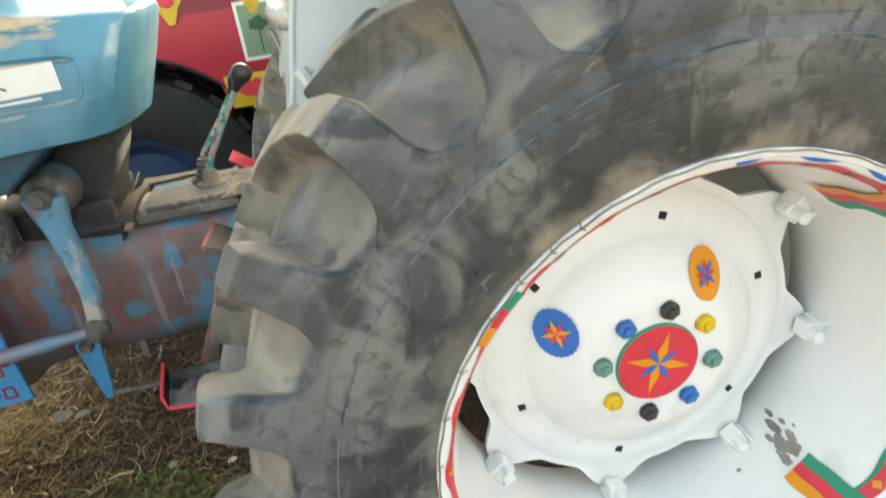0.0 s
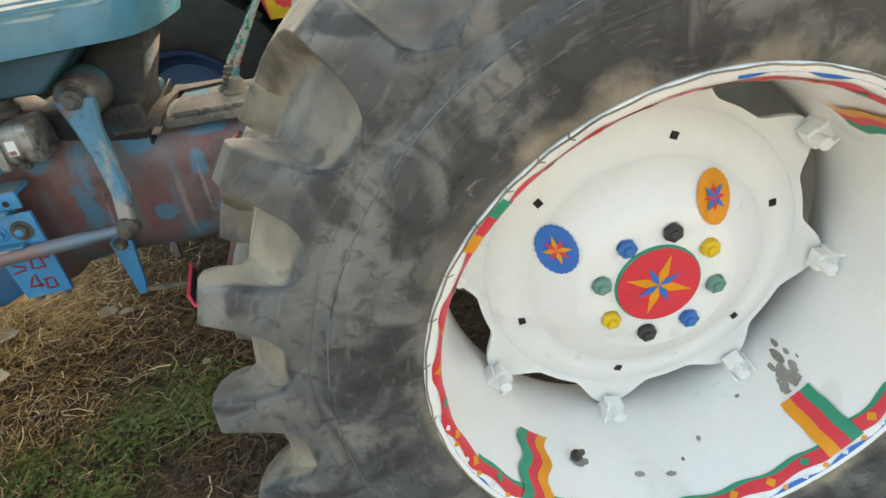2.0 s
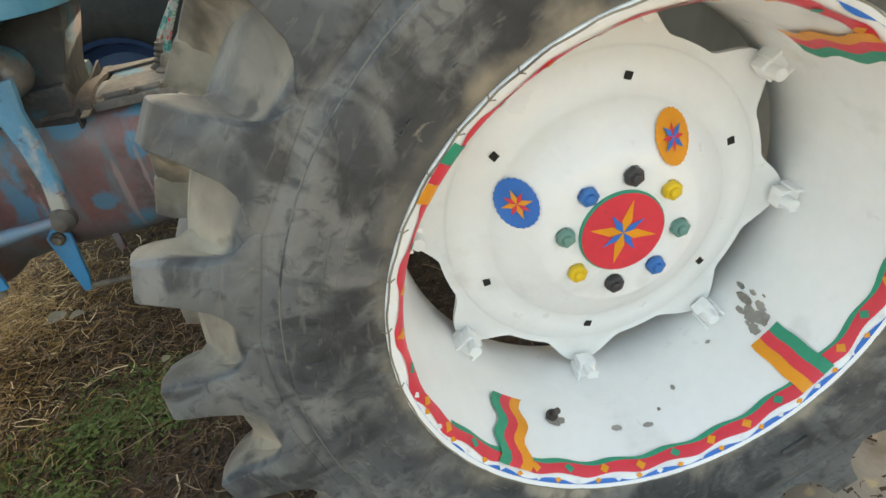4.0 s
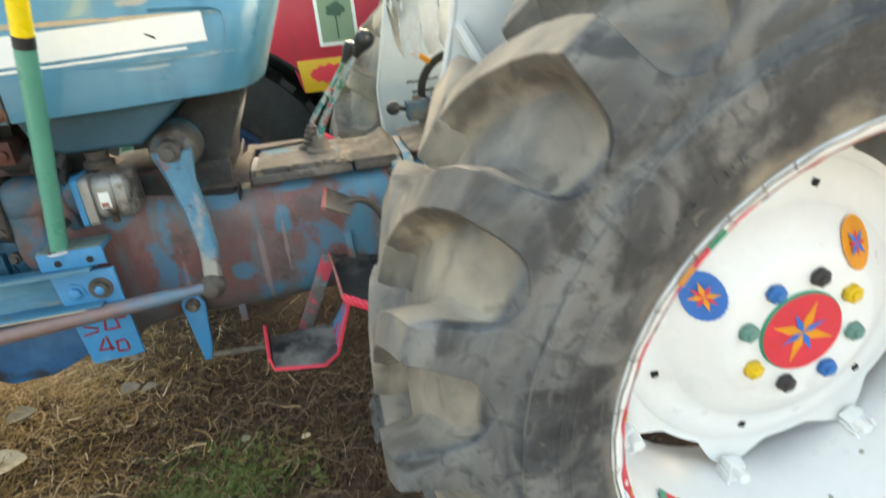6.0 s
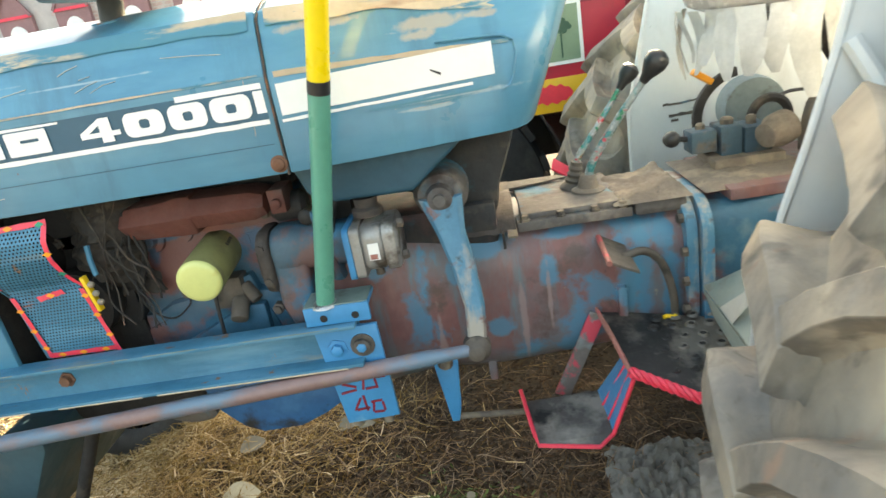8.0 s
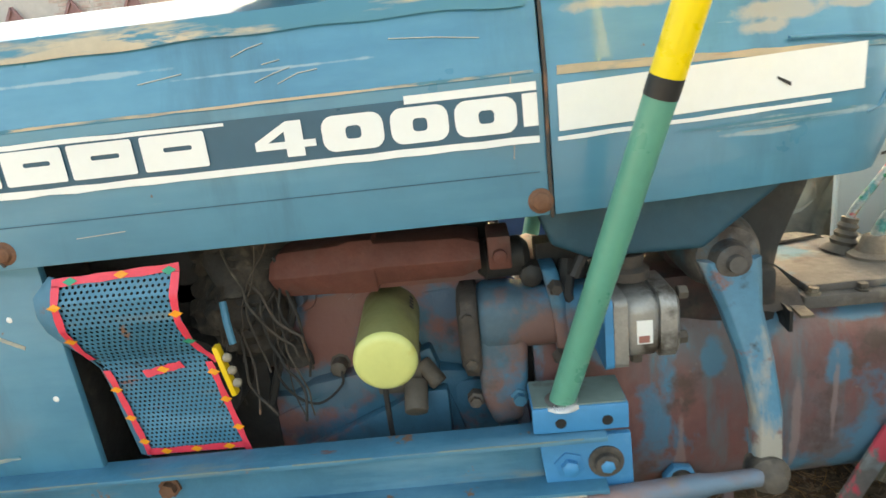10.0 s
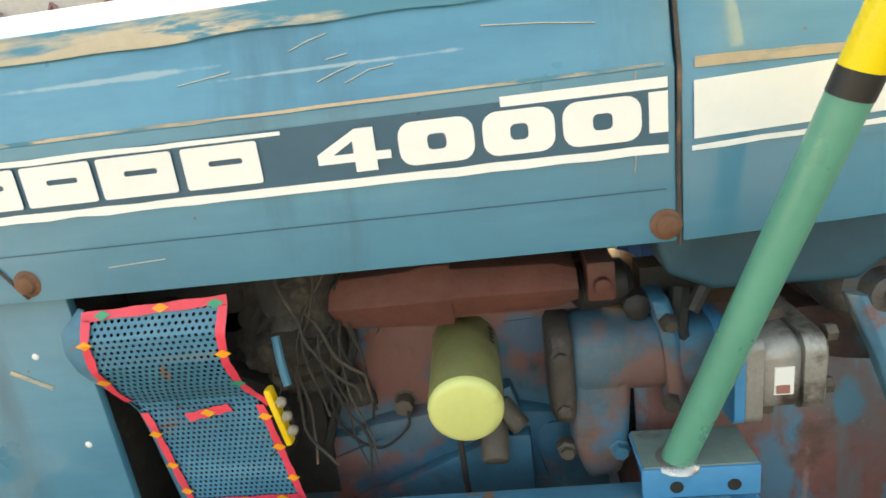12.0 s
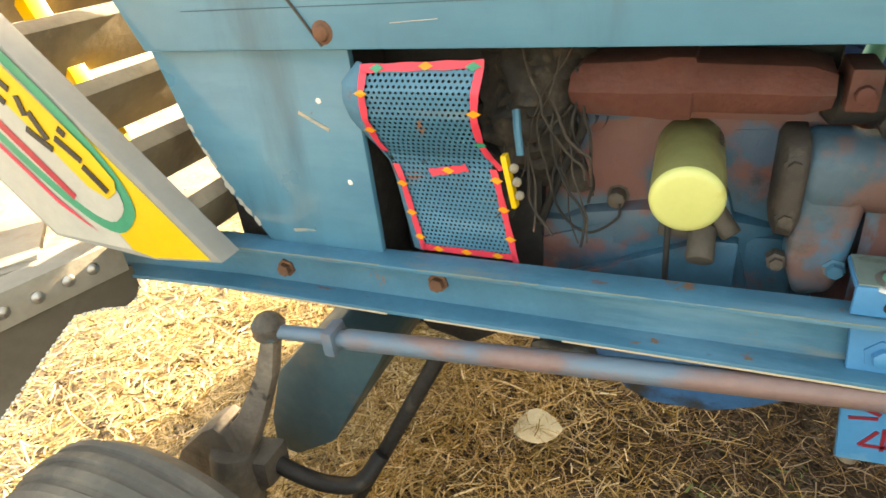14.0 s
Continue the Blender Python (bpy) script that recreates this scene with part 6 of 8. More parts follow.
def perforated(bm, u0, u1, v0, v1, nu, nv, open_=0.54, tall=0.58):
    for j in range(nv):
        for i in range(nu):
            off = 0.5 if j % 2 else 0.0
            a0, a1 = u0 + (u1 - u0) * (i + off) / (nu + 0.5), u0 + (u1 - u0) * (i + 1 + off) / (nu + 0.5)
            b0, b1 = v0 + (v1 - v0) * j / nv, v0 + (v1 - v0) * (j + 1) / nv
            O = [guard_point(a0 + (a1 - a0) * p, b0 + (b1 - b0) * q) for p, q in ((0, 0), (0.5, 0), (1, 0), (1, 0.5), (1, 1), (0.5, 1), (0, 1), (0, 0.5))]
            I = [guard_point(a0 + (a1 - a0) * (0.5 + 0.5 * open_ * math.cos(t)), b0 + (b1 - b0) * (0.5 + 0.5 * tall * math.sin(t))) for t in [radians(225 + 45 * k) for k in range(8)]]
            O = [bm.verts.new(p) for p in O]
            I = [bm.verts.new(p) for p in I]
            bridge(bm, O, I)
    bmesh.ops.remove_doubles(bm, verts=bm.verts, dist=0.0004)


bm = bmesh.new()
perforated(bm, 0.02, 0.98, 0.01, 0.487, 20, 20)
guard = part("belt_guard", bm, "blue", tractor, "blue perforated belt guard edged with red tape", sharp=180)
bm = bmesh.new()
perforated(bm, 0.02, 0.98, 0.487, 0.99, 21, 22)
part("guard_mesh", bm, "blue", guard, sharp=180)


def guard_tape(name, path, w, mat, lift, n=40):
    bm = bmesh.new()
    rows = []
    for i in range(n + 1):
        t = i / n * (len(path) - 1)
        k = min(int(t), len(path) - 2)
        u = path[k][0] + (path[k + 1][0] - path[k][0]) * (t - k)
        v = path[k][1] + (path[k + 1][1] - path[k][1]) * (t - k)
        du, dv = path[k + 1][0] - path[k][0], path[k + 1][1] - path[k][1]
        s = math.hypot(du, dv * 1.8)
        ju = w * (0.9 + 0.10 * math.sin(i * 0.5))
        rows.append([bm.verts.new(guard_point(u - dv * 1.8 / s * ju * e, v + du / s * ju * e / 1.8) + Vector((0, -lift, 0))) for e in (-1, 1)])
    for p, q in zip(rows, rows[1:]):
        bm.faces.new((p[0], p[1], q[1], q[0]))
    return part(name, bm, mat, guard)


for path in ([(0.0, 0.02), (1.0, 0.0)], [(0.03, 0.03), (0.03, 0.43)], [(0.97, 0.02), (0.955, 0.22), (0.965, 0.34), (0.99, 0.43), (1.05, 0.50)], [(0.05, 0.50), (0.03, 0.98)], [(0.97, 0.50), (0.99, 1.0)], [(0.02, 0.965), (0.99, 0.965)], [(0.36, 0.535), (0.74, 0.50)]):
    guard_tape("red_tape", path, 0.034, "pink_red", 0.003)
for i, (u, v) in enumerate(((0.15, 0.017), (0.55, 0.008), (0.92, 0.01), (0.03, 0.12), (0.03, 0.30), (0.955, 0.2), (0.965, 0.36), (0.04, 0.60), (0.035, 0.76), (0.04, 0.90), (0.975, 0.55), (0.98, 0.70), (0.985, 0.86), (0.2, 0.965), (0.5, 0.965), (0.82, 0.965), (0.55, 0.517))):
    bm = bmesh.new()
    bm.faces.new([bm.verts.new(guard_point(u + du, v + dv) + Vector((0, -0.0042, 0))) for du, dv in ((-0.06, 0), (0, -0.018), (0.06, 0), (0, 0.018))])
    part("tape_diamond", bm, "green" if i in (0, 2, 6) else "orange", guard)
# guard's side flange and the hollow behind it
bm = bmesh.new()
sides = []
for k in range(13):
    v = k / 12
    p = guard_point(0.0, v)
    w = smooth([0, 0.05, 0.18, 0.48, 0.62, 1.0], [0.012, 0.030, 0.030, 0.008, 0.010, 0.018], v)
    sides.append([p, p + Vector((-w, 0.008, 0)), p + Vector((-w, 0.011, 0)), p + Vector((0, 0.003, 0))])
loft(bm, sides)
part("guard_flange", bm, "arm", guard, bevel=0.001)
bm = bmesh.new()
cyl(bm, (-1.83, 0.60, 0.96), (-1.83, 0.54, 0.96), 0.06, n=24)
part("pulley", bm, "dirty", tractor)
bm = bmesh.new()
cyl(bm, (-1.75, 0.60, 0.86), (-1.75, 0.55, 0.86), 0.07, n=24)
part("pulley", bm, "dirty", tractor)
bm = bmesh.new()
box(bm, -1.88, -1.66, 0.60, 0.63, 0.72, 1.06)
part("timing_cover", bm, "dirty", tractor)
# scraped front edge of the side panel
for k in range(9):
    z = 0.955 - 0.019 * k + rnd(-0.004, 0.004)
    x = smooth([0.765, 0.790, 0.85, 0.94, 0.965], [-2.066, -2.080, -2.125, -2.168, -2.174], z) + 0.005
    s = rnd(0.6, 1.25) * (0.7 if k < 3 else 1.0)
    along, across = Vector((0.5, 0, -0.86)) * 0.0105 * s, Vector((0.86, 0, 0.5)) * 0.0042 * s
    bm = bmesh.new()
    bm.faces.new([bm.verts.new(Vector((x, 0.4952, z)) + (along * math.cos(t) + across * math.sin(t)) * (1 + 0.7 * noise.noise(Vector((k * 3.1, i * 0.9, 4))))) for i, t in [(i, 2 * math.pi * i / 14) for i in range(14)]])
    part("paint_chip", bm, "board_white", tractor)
# wiring
bm = bmesh.new()
rows = []
for j in range(26):
    v = j / 25
    row = []
    for i in range(16):
        u = i / 15
        q = Vector((u * 5, v * 9, 3.0))
        x = -1.745 + 0.145 * u + 0.012 * math.sin(v * 7) + 0.008 * noise.noise(q)
        bulge = math.sin(math.pi * u) * math.sin(math.pi * min(1, v + 0.12)) ** 0.5
        row.append(bm.verts.new((x, 0.600 - 0.055 * bulge - 0.022 * noise.noise(q * 1.7) - 0.014 * noise.noise(q * 4.3), 1.066 - 0.215 * v)))
    rows.append(row)
for p, q in zip(rows, rows[1:]):
    for i in range(15):
        bm.faces.new((p[i], p[i + 1], q[i + 1], q[i]))
part("wiring_loom", bm, "loom", tractor, "matted dusty wiring loom", sharp=70)
for k in range(14):
    x, z = rnd(-1.69, -1.60), rnd(0.97, 1.06)
    pts = [Vector((x, 0.555 + rnd(-0.02, 0.02), z))]
    dirn = Vector((rnd(-0.3, 0.5), rnd(-0.2, 0.2), rnd(-1, -0.5)))
    for s in range(9):
        dirn = (dirn + Vector((rnd(-0.4, 0.4), rnd(-0.3, 0.3), rnd(-0.5, 0.2)))).normalized()
        q = pts[-1] + dirn * 0.021
        q.y = min(0.580, max(0.515, q.y))
        q.x = min(-1.585, max(-1.70, q.x))
        q.z = min(1.065, q.z)
        pts.append(q)
    bm = bmesh.new()
    tube(bm, bend(pts, 4), rnd(0.0009, 0.0022), 6)
    part("wire", bm, ("dirty", "loom", "loom", "seam")[k % 4], tractor)
bm = bmesh.new()
tube(bm, bend([(-1.62, 0.59, 0.95), (-1.640, 0.58, 0.87), (-1.625, 0.58, 0.82), (-1.59, 0.585, 0.795), (-1.555, 0.595, 0.815), (-1.552, 0.60, 0.835)]), 0.002, 6)
part("wire", bm, "dirty", tractor)
bm = bmesh.new()
tube(bm, [(-1.672, 0.53, 0.985), (-1.668, 0.52, 0.96), (-1.664, 0.515, 0.932)], 0.005, 8)
part("wire_sleeve", bm, "blue", tractor)
bm = bmesh.new()
obox(bm, pose(-1.674, 0.500, 0.903, 0, -10, 0), 0.008, 0.014, 0.072)
conn = part("connector_block", bm, "yellow", tractor, "yellow terminal block with clear caps", bevel=0.003)
for k in range(3):
    bm = bmesh.new()
    turned(bm, (-1.669 + 0.003 * k, 0.497, 0.922 - 0.018 * k), (0.9, -0.5, 0), [(0, 0.0058), (0.005, 0.0058), (0.008, 0.003), (0.009, 0)], 12)
    part("cap", bm, "weathered", conn)

# steps
def slab3(bm, pts, t):
    """A plate through the given corners, t thick downwards."""
    A = [bm.verts.new(p) for p in pts]
    B = [bm.verts.new((p[0], p[1], p[2] - t)) for p in pts]
    bm.faces.new(A)
    bm.faces.new(list(reversed(B)))
    for i in range(len(pts)):
        j = (i + 1) % len(pts)
        bm.faces.new((A[j], A[i], B[i], B[j]))


U = [Vector(p) for p in ((-0.752, 0.625, 0.668), (-0.742, 0.525, 0.658), (-0.733, 0.425, 0.642), (-0.62, 0.355, 0.612), (-0.40, 0.33, 0.605), (-0.38, 0.58, 0.62), (-0.55, 0.61, 0.63))]
bm = bmesh.new()
slab3(bm, U, 0.006)
step = part("foot_plate", bm, "foot", tractor, "black perforated foot plate with red braided edge", bevel=0.001)
for i in range(7):
    for j in range(6):
        x, y = -0.655 + 0.036 * i + 0.012 * (j % 2), 0.435 + 0.030 * j + 0.004 * i
        if x > -0.43:
            continue
        c = Vector((x, y, 0.632 + 0.17 * (y - 0.415) - 0.10 * (x + 0.725)))
        bm = bmesh.new()
        turned(bm, c, (0, 0, 1), [(-0.002, 0.012), (0.003, 0.0095), (0.0035, 0.0075), (0.0020, 0.0062), (0.0018, 0.0)], 12)
        # dimple centres go black, as painted shade of the holes
        for f in bm.faces:
            f.material_index = 1 if max((v.co.xy - c.xy).length for v in f.verts) < 0.007 else 0
        part("plate_dimple", bm, ["foot", "dark"], step)
edge = [U[0] + Vector((0, 0, 0.004)), U[1] + Vector((0, 0, 0.004)), U[2] + Vector((0, 0, 0.002)), U[3], U[4]]
for ends, mat, size in ((edge[:3], "faded_red", 0.7), (edge[2:], "pink_red", 1.0)):
    dense, run = [], 0.0
    for a, b in zip(ends, ends[1:]):
        n = int((b - a).length / 0.0045)
        for k in range(n):
            dense.append((a + (b - a) * k / n, run + (b - a).length * k / n))
        run += (b - a).length
    for s in (0, 1, 2):
        bm = bmesh.new()
        pts = []
        for p, d in dense:
            t = 2 * math.pi * d / 0.042 + s * 2.094
            pts.append(p + Vector((0, 0.0055 * math.cos(t), 0.0075 * math.sin(t))) * size)
        tube(bm, pts, 0.0046 * size, 6)
        part("braid", bm, mat, step)
bm = bmesh.new()
tube(bm, [(-0.628, 0.588, 0.651), (-0.620, 0.590, 0.652), (-0.610, 0.586, 0.650), (-0.604, 0.590, 0.650)], 0.0045, 8)
part("paint_splash", bm, "yellow", step)
L = [Vector(p) for p in ((-0.918, 0.575, 0.505), (-0.905, 0.455, 0.490), (-0.795, 0.432, 0.490), (-0.765, 0.452, 0.500), (-0.77, 0.575, 0.510))]
bm = bmesh.new()
slab3(bm, L, 0.005)
low = part("lower_step", bm, "step_dusty", tractor, "small lower step with red edge")
bm = bmesh.new()
slab3(bm, [L[3], L[4], Vector((-0.712, 0.565, 0.60)), Vector((-0.722, 0.442, 0.622))], 0.004)
part("step_hanger", bm, "bright", low, "blue hanger plate striped with red tape")
for k in (0.28, 0.62):
    a, b = L[3] + (L[4] - L[3]) * k, Vector((-0.722, 0.442, 0.622)) + (Vector((-0.712, 0.565, 0.60)) - Vector((-0.722, 0.442, 0.622))) * k
    bm = bmesh.new()
    tube(bm, [a + Vector((-0.001, 0, 0.002)), b + Vector((-0.001, 0, 0.002))], 0.0022, 6)
    part("red_stripe", bm, "pink_red", low)
bm = bmesh.new()
slab3(bm, [L[0], L[1], L[1] + Vector((-0.006, 0, 0.028)), L[0] + Vector((-0.006, 0, 0.028))], 0.004)
part("step_lip", bm, "step", low)
bm = bmesh.new()
tube(bm, [L[0] + Vector((-0.006, 0, 0.028)), L[1] + Vector((-0.006, 0, 0.028)), L[1] + Vector((0, -0.003, 0)), L[2] + Vector((0, -0.003, 0)), L[3] + Vector((0, -0.002, 0)), Vector((-0.724, 0.44, 0.62))], 0.0042, 8)
part("step_edge", bm, "pink_red", low)
bm = bmesh.new()
obox(bm, pose(-0.795, 0.605, 0.58, 0, 26, 0), 0.032, 0.006, 0.20)
part("step_strut", bm, "strut", tractor, "grey strut smeared with red paint", bevel=0.001)

# fenders
FR = [(-0.580, 0.72), (-0.575, 0.80), (-0.542, 0.945), (-0.512, 1.04), (-0.484, 1.143), (-0.465, 1.23), (-0.446, 1.300), (-0.434, 1.344)]
FAR_EDGE = [(-0.533, 0.70), (-0.533, 0.945), (-0.500, 1.09), (-0.470, 1.22), (-0.440, 1.307), (-0.434, 1.344)]
# arc rises out of sight at the rear, added to block the low sun
ARC = [(-0.434 + 0.0, 1.344)] + [(smooth([20, 80, 118], [0.95, 0.86, 0.84], a) * math.cos(radians(a)), 0.64 + smooth([20, 80, 118], [0.95, 0.86, 0.84], a) * math.sin(radians(a))) for a in range(118, 20, -7)]


def fender(yp, s, front):
    """A plate at yp; s: the way outwards, over the tyre."""
    bm = bmesh.new()
    # lower edge carried down, unseen, to block sun from the wheel barrel
    poly = front + ARC[1:] + [(0.84, 0.36), (-0.02, 0.38), (-0.12, 0.62), (-0.3, 0.74)]
    prism(bm, poly, yp - 0.003, yp + 0.003)
    f = part("fender", bm, "fender", tractor, "white sheet metal fender plate with scuffed edges", bevel=0.001)
    bm = bmesh.new()
    pts = ARC[:]
    pts[0] = (-0.436, 1.346)
    w = [0.0] + [0.22] * (len(pts) - 1)
    rows = []
    for (x, z), ww in zip(pts, w):
        e = 0.13 if ww == 0 else 0.24
        rows.append([bm.verts.new((x, yp + s * e * k, z + 0.012 * math.sin(math.pi * k) - 0.02 * k * k)) for k in (0, 0.25, 0.5, 0.75, 1.0)])
    for p, q in zip(rows, rows[1:]):
        for k in range(4):
            bm.faces.new((p[k], p[k + 1], q[k + 1], q[k]))
    top = part("fender_top", bm, "fender", f, "white fender crown")
    bm = bmesh.new()
    tube(bm, [(x, yp, z) for x, z in front], 0.006, 8)
    part("rolled_edge", bm, "fender", f)
    for x in (-0.30, -0.12, 0.06):
        bm = bmesh.new()
        obox(bm, Matrix.Translation((x, yp + s * 0.008, 1.13)), 0.05, 0.012, 0.46)
        part("stiffener", bm, "fender", f, bevel=0.004)
    bm = bmesh.new()
    tube(bm, [(-0.47, yp + s * 0.006, 1.16), (-0.42, yp + s * 0.05, 1.05), (-0.40, yp + s * 0.06, 0.98)], 0.012, 8)
    part("brace", bm, "fender", f)
    return f


near_fender = fender(0.300, -1, FR)
far_fender = fender(1.180, 1, FAR_EDGE)
# warning label inside the far fender
bm = bmesh.new()
yl = 1.180 - 0.0042
bm.faces.new([bm.verts.new(p) for p in ((-0.366, yl, 1.356), (-0.090, yl, 1.356), (-0.090, yl, 1.437), (-0.366, yl, 1.437))])
lab = part("warning_label", bm, "yellow", far_fender, "yellow warning label with rows of fine print")
bm = bmesh.new()
bm.faces.new([bm.verts.new(p) for p in ((-0.357, yl - 0.001, 1.378), (-0.318, yl - 0.001, 1.378), (-0.3375, yl - 0.001, 1.415))])
for k in range(5):
    for x0, x1 in ((-0.30, -0.21), (-0.195, -0.105)):
        box(bm, x0, x1 - rnd(0, 0.02), yl - 0.0014, yl - 0.001, 1.370 + 0.011 * k, 1.3725 + 0.011 * k)
box(bm, -0.36, -0.10, yl - 0.0014, yl - 0.001, 1.4285, 1.4305)
part("print_bars", bm, "print", lab)
# folded gusset sheet between the fender's foot and the axle housing
bm = bmesh.new()
slab3(bm, [(-0.559, 0.564, 0.721), (-0.575, 0.305, 0.728), (-0.505, 0.305, 0.950), (-0.38, 0.305, 0.955), (-0.36, 0.56, 0.760)], 0.004)
gusset = part("fender_gusset", bm, "gusset", tractor, "dusty grey-green sheet gusset")
bm = bmesh.new()
slab3(bm, [(-0.560, 0.562, 0.716), (-0.575, 0.307, 0.722), (-0.560, 0.307, 0.655), (-0.545, 0.55, 0.660)], 0.004)
part("folded_lip", bm, "gusset", gusset)
bm = bmesh.new()
slab3(bm, [(-0.566, 0.46, 0.7275), (-0.570, 0.40, 0.7285), (-0.545, 0.37, 0.790), (-0.548, 0.40, 0.784)], 0.0015)
part("scrape", bm, "board_white", gusset)

# seat with plastic cover and torn strips
bm = bmesh.new()
for k in range(1):
    rings = []
    for h, r in ((0, 0.15), (0.02, 0.195), (0.05, 0.205), (0.085, 0.19), (0.105, 0.15), (0.112, 0.07)):
        rings.append([bm.verts.new((-0.315 + r * math.cos(2 * math.pi * i / 40) * 1.0, YC + r * 1.05 * math.sin(2 * math.pi * i / 40), 1.185 + h + 0.16 * max(0, r * math.cos(2 * math.pi * i / 40)) + 0.004 * noise.noise(Vector((i * 0.7, h * 40, 0))))) for i in range(40)])
    for a, b in zip(rings, rings[1:]):
        bridge(bm, a, b)
    bm.faces.new(rings[-1])
    bm.faces.new(list(reversed(rings[0])))
seat = part("seat", bm, "plastic", tractor, "seat in crinkled silvery plastic with torn strips", sharp=60)
for k in range(12):
    a = radians(150 + 12.2 * k)
    c = Vector((-0.315 + 0.200 * math.cos(a), YC + 0.212 * math.sin(a), 1.20))
    tdir = Vector((-math.sin(a), math.cos(a), 0))
    w, ln = rnd(0.019, 0.027), rnd(0.09, 0.16)
    bm = bmesh.new()
    rows = []
    for j in range(7):
        t = j / 6
        o = c + Vector((0, 0, -ln * t)) + Vector((math.cos(a), math.sin(a), 0)) * (0.012 * math.sin(t * 3 + k)) + tdir * (0.008 * math.sin(t * 4 + k * 2))
        ww = w * (1 - 0.7 * t ** 4)
        rows.append([bm.verts.new(o + tdir * ww * e + Vector((math.cos(a), math.sin(a), 0)) * (0.003 * (1 - e * e))) for e in (-1, 0, 1)])
    for p, q in zip(rows, rows[1:]):
        for e in (0, 1):
            bm.faces.new((p[e], p[e + 1], q[e + 1], q[e]))
    part("torn_strip", bm, "cloth", seat, sharp=80)
bm = bmesh.new()
tube(bm, [(-0.30, YC, 1.18), (-0.22, YC, 1.05), (-0.10, YC, 0.95), (0.02, YC, 0.89)], 0.022, 10)
box(bm, -0.40, -0.20, YC - 0.10, YC + 0.10, 1.165, 1.19)
part("seat_post", bm, "dirty", tractor)
# hydraulic control block and lift cover
bm = bmesh.new()
box(bm, -0.49, 0.15, 0.61, 0.88, 0.862, 0.885)
part("lift_plate", bm, "gearbox", tractor, bevel=0.004)
bm = bmesh.new()
loft(bm, [casing(x, h, 0.82, z, 0.045) for x, z, h in ((-0.275, 0.955, 0.07), (-0.25, 0.995, 0.10), (-0.18, 1.005, 0.115), (-0.05, 0.985, 0.12), (0.15, 0.96, 0.12))])
part("lift_cover", bm, "crust", tractor, "dust-caked lift cover", sharp=50)
for x0, x1, y0, y1, sd in ((-0.53, -0.29, 0.625, 0.88, 3), (-0.700, -0.552, 0.622, 0.84, 8)):
    bm = bmesh.new()
    nx, ny = 26, 24
    rows = []
    for j in range(ny):
        row = []
        for i in range(nx):
            x, y = x0 + (x1 - x0) * i / (nx - 1), y0 + (y1 - y0) * j / (ny - 1)
            v = Vector((x * 30, y * 30, sd))
            fall = min(1, 4 * min(i, nx - 1 - i, j, ny - 1 - j) / 12)
            lump = 0.012 * math.exp(-((x + 0.575) / 0.035) ** 2)
            row.append(bm.verts.new((x, y, 0.880 + fall * (0.007 + lump + 0.012 * max(0, noise.noise(v)) + 0.004 * noise.noise(v * 3)))))
        rows.append(row)
    for p, q in zip(rows, rows[1:]):
        for i in range(nx - 1):
            bm.faces.new((p[i], p[i + 1], q[i + 1], q[i]))
    part("mud_crust", bm, "crust", tractor, "dry mud caked on the casing", sharp=70)
bm = bmesh.new()
box(bm, -0.505, -0.452, 0.772, 0.828, 0.915, 0.962)
valve = part("control_valve", bm, "valve", tractor, "grimy blue hydraulic control valve", bevel=0.006)
for x0, x1, y0, y1, z0, z1, mat in ((-0.448, -0.405, 0.765, 0.835, 0.905, 0.966, "valve"), (-0.401, -0.345, 0.765, 0.84, 0.900, 0.958, "valve"), (-0.47, -0.33, 0.74, 0.85, 0.882, 0.906, "crust")):
    bm = bmesh.new()
    box(bm, x0, x1, y0, y1, z0, z1)
    part("valve_block", bm, mat, valve, bevel=0.005)
for x, y, z, r, h in ((-0.478, 0.80, 0.962, 0.010, 0.012), (-0.426, 0.795, 0.966, 0.014, 0.014), (-0.375, 0.80, 0.958, 0.011, 0.018)):
    bm = bmesh.new()
    turned(bm, (x, y, z), (0, 0, 1), [(0, r), (h * 0.7, r), (h, r * 0.6)], 8)
    part("valve_plug", bm, "dirt_metal", valve)
bm = bmesh.new()
cyl(bm, (-0.505, 0.80, 0.944), (-0.53, 0.80, 0.948), 0.006, n=10)
turned(bm, (-0.522, 0.80, 0.948), (-1, 0, 0.05), [(0, 0.010), (0.006, 0.016), (0.016, 0.018), (0.026, 0.014), (0.032, 0.006), (0.033, 0)], 18)
part("valve_knob", bm, "black", valve)
bm = bmesh.new()
turned(bm, (-0.30, 0.955, 0.955), (0, 1, 0), [(0, 0.068), (0.02, 0.072), (0.05, 0.072), (0.05, 0.05), (0.10, 0.05)], 32)
part("brake_housing", bm, "faded", tractor, "faded blue brake housing with rust blotches")
bm = bmesh.new()
rows = []
for k in range(15):
    a = radians(96 + 6.6 * k)
    rows.append([(-0.345 + r * math.cos(a), y, 0.952 + r * math.sin(a)) for r, y in ((0.088, 0.915), (0.108, 0.915), (0.108, 0.930), (0.088, 0.930))])
loft(bm, rows)
part("quadrant", bm, "dirty", tractor, "dark curved lever quadrant", bevel=0.002)
bm = bmesh.new()
tube(bm, [(-0.315 + 0.040 * math.cos(radians(a)), 0.85, 0.952 + 0.043 * math.sin(radians(a))) for a in range(0, 361, 15)], 0.010, 8)
part("spring_ring", bm, "dirty", tractor)
bm = bmesh.new()
turned(bm, (-0.330, 0.745, 0.955), (-0.9, -0.45, -0.15), [(0, 0.034), (0.03, 0.034), (0.045, 0.026), (0.058, 0.024), (0.062, 0.014)], 20)
part("spring_cover", bm, "crust", tractor)
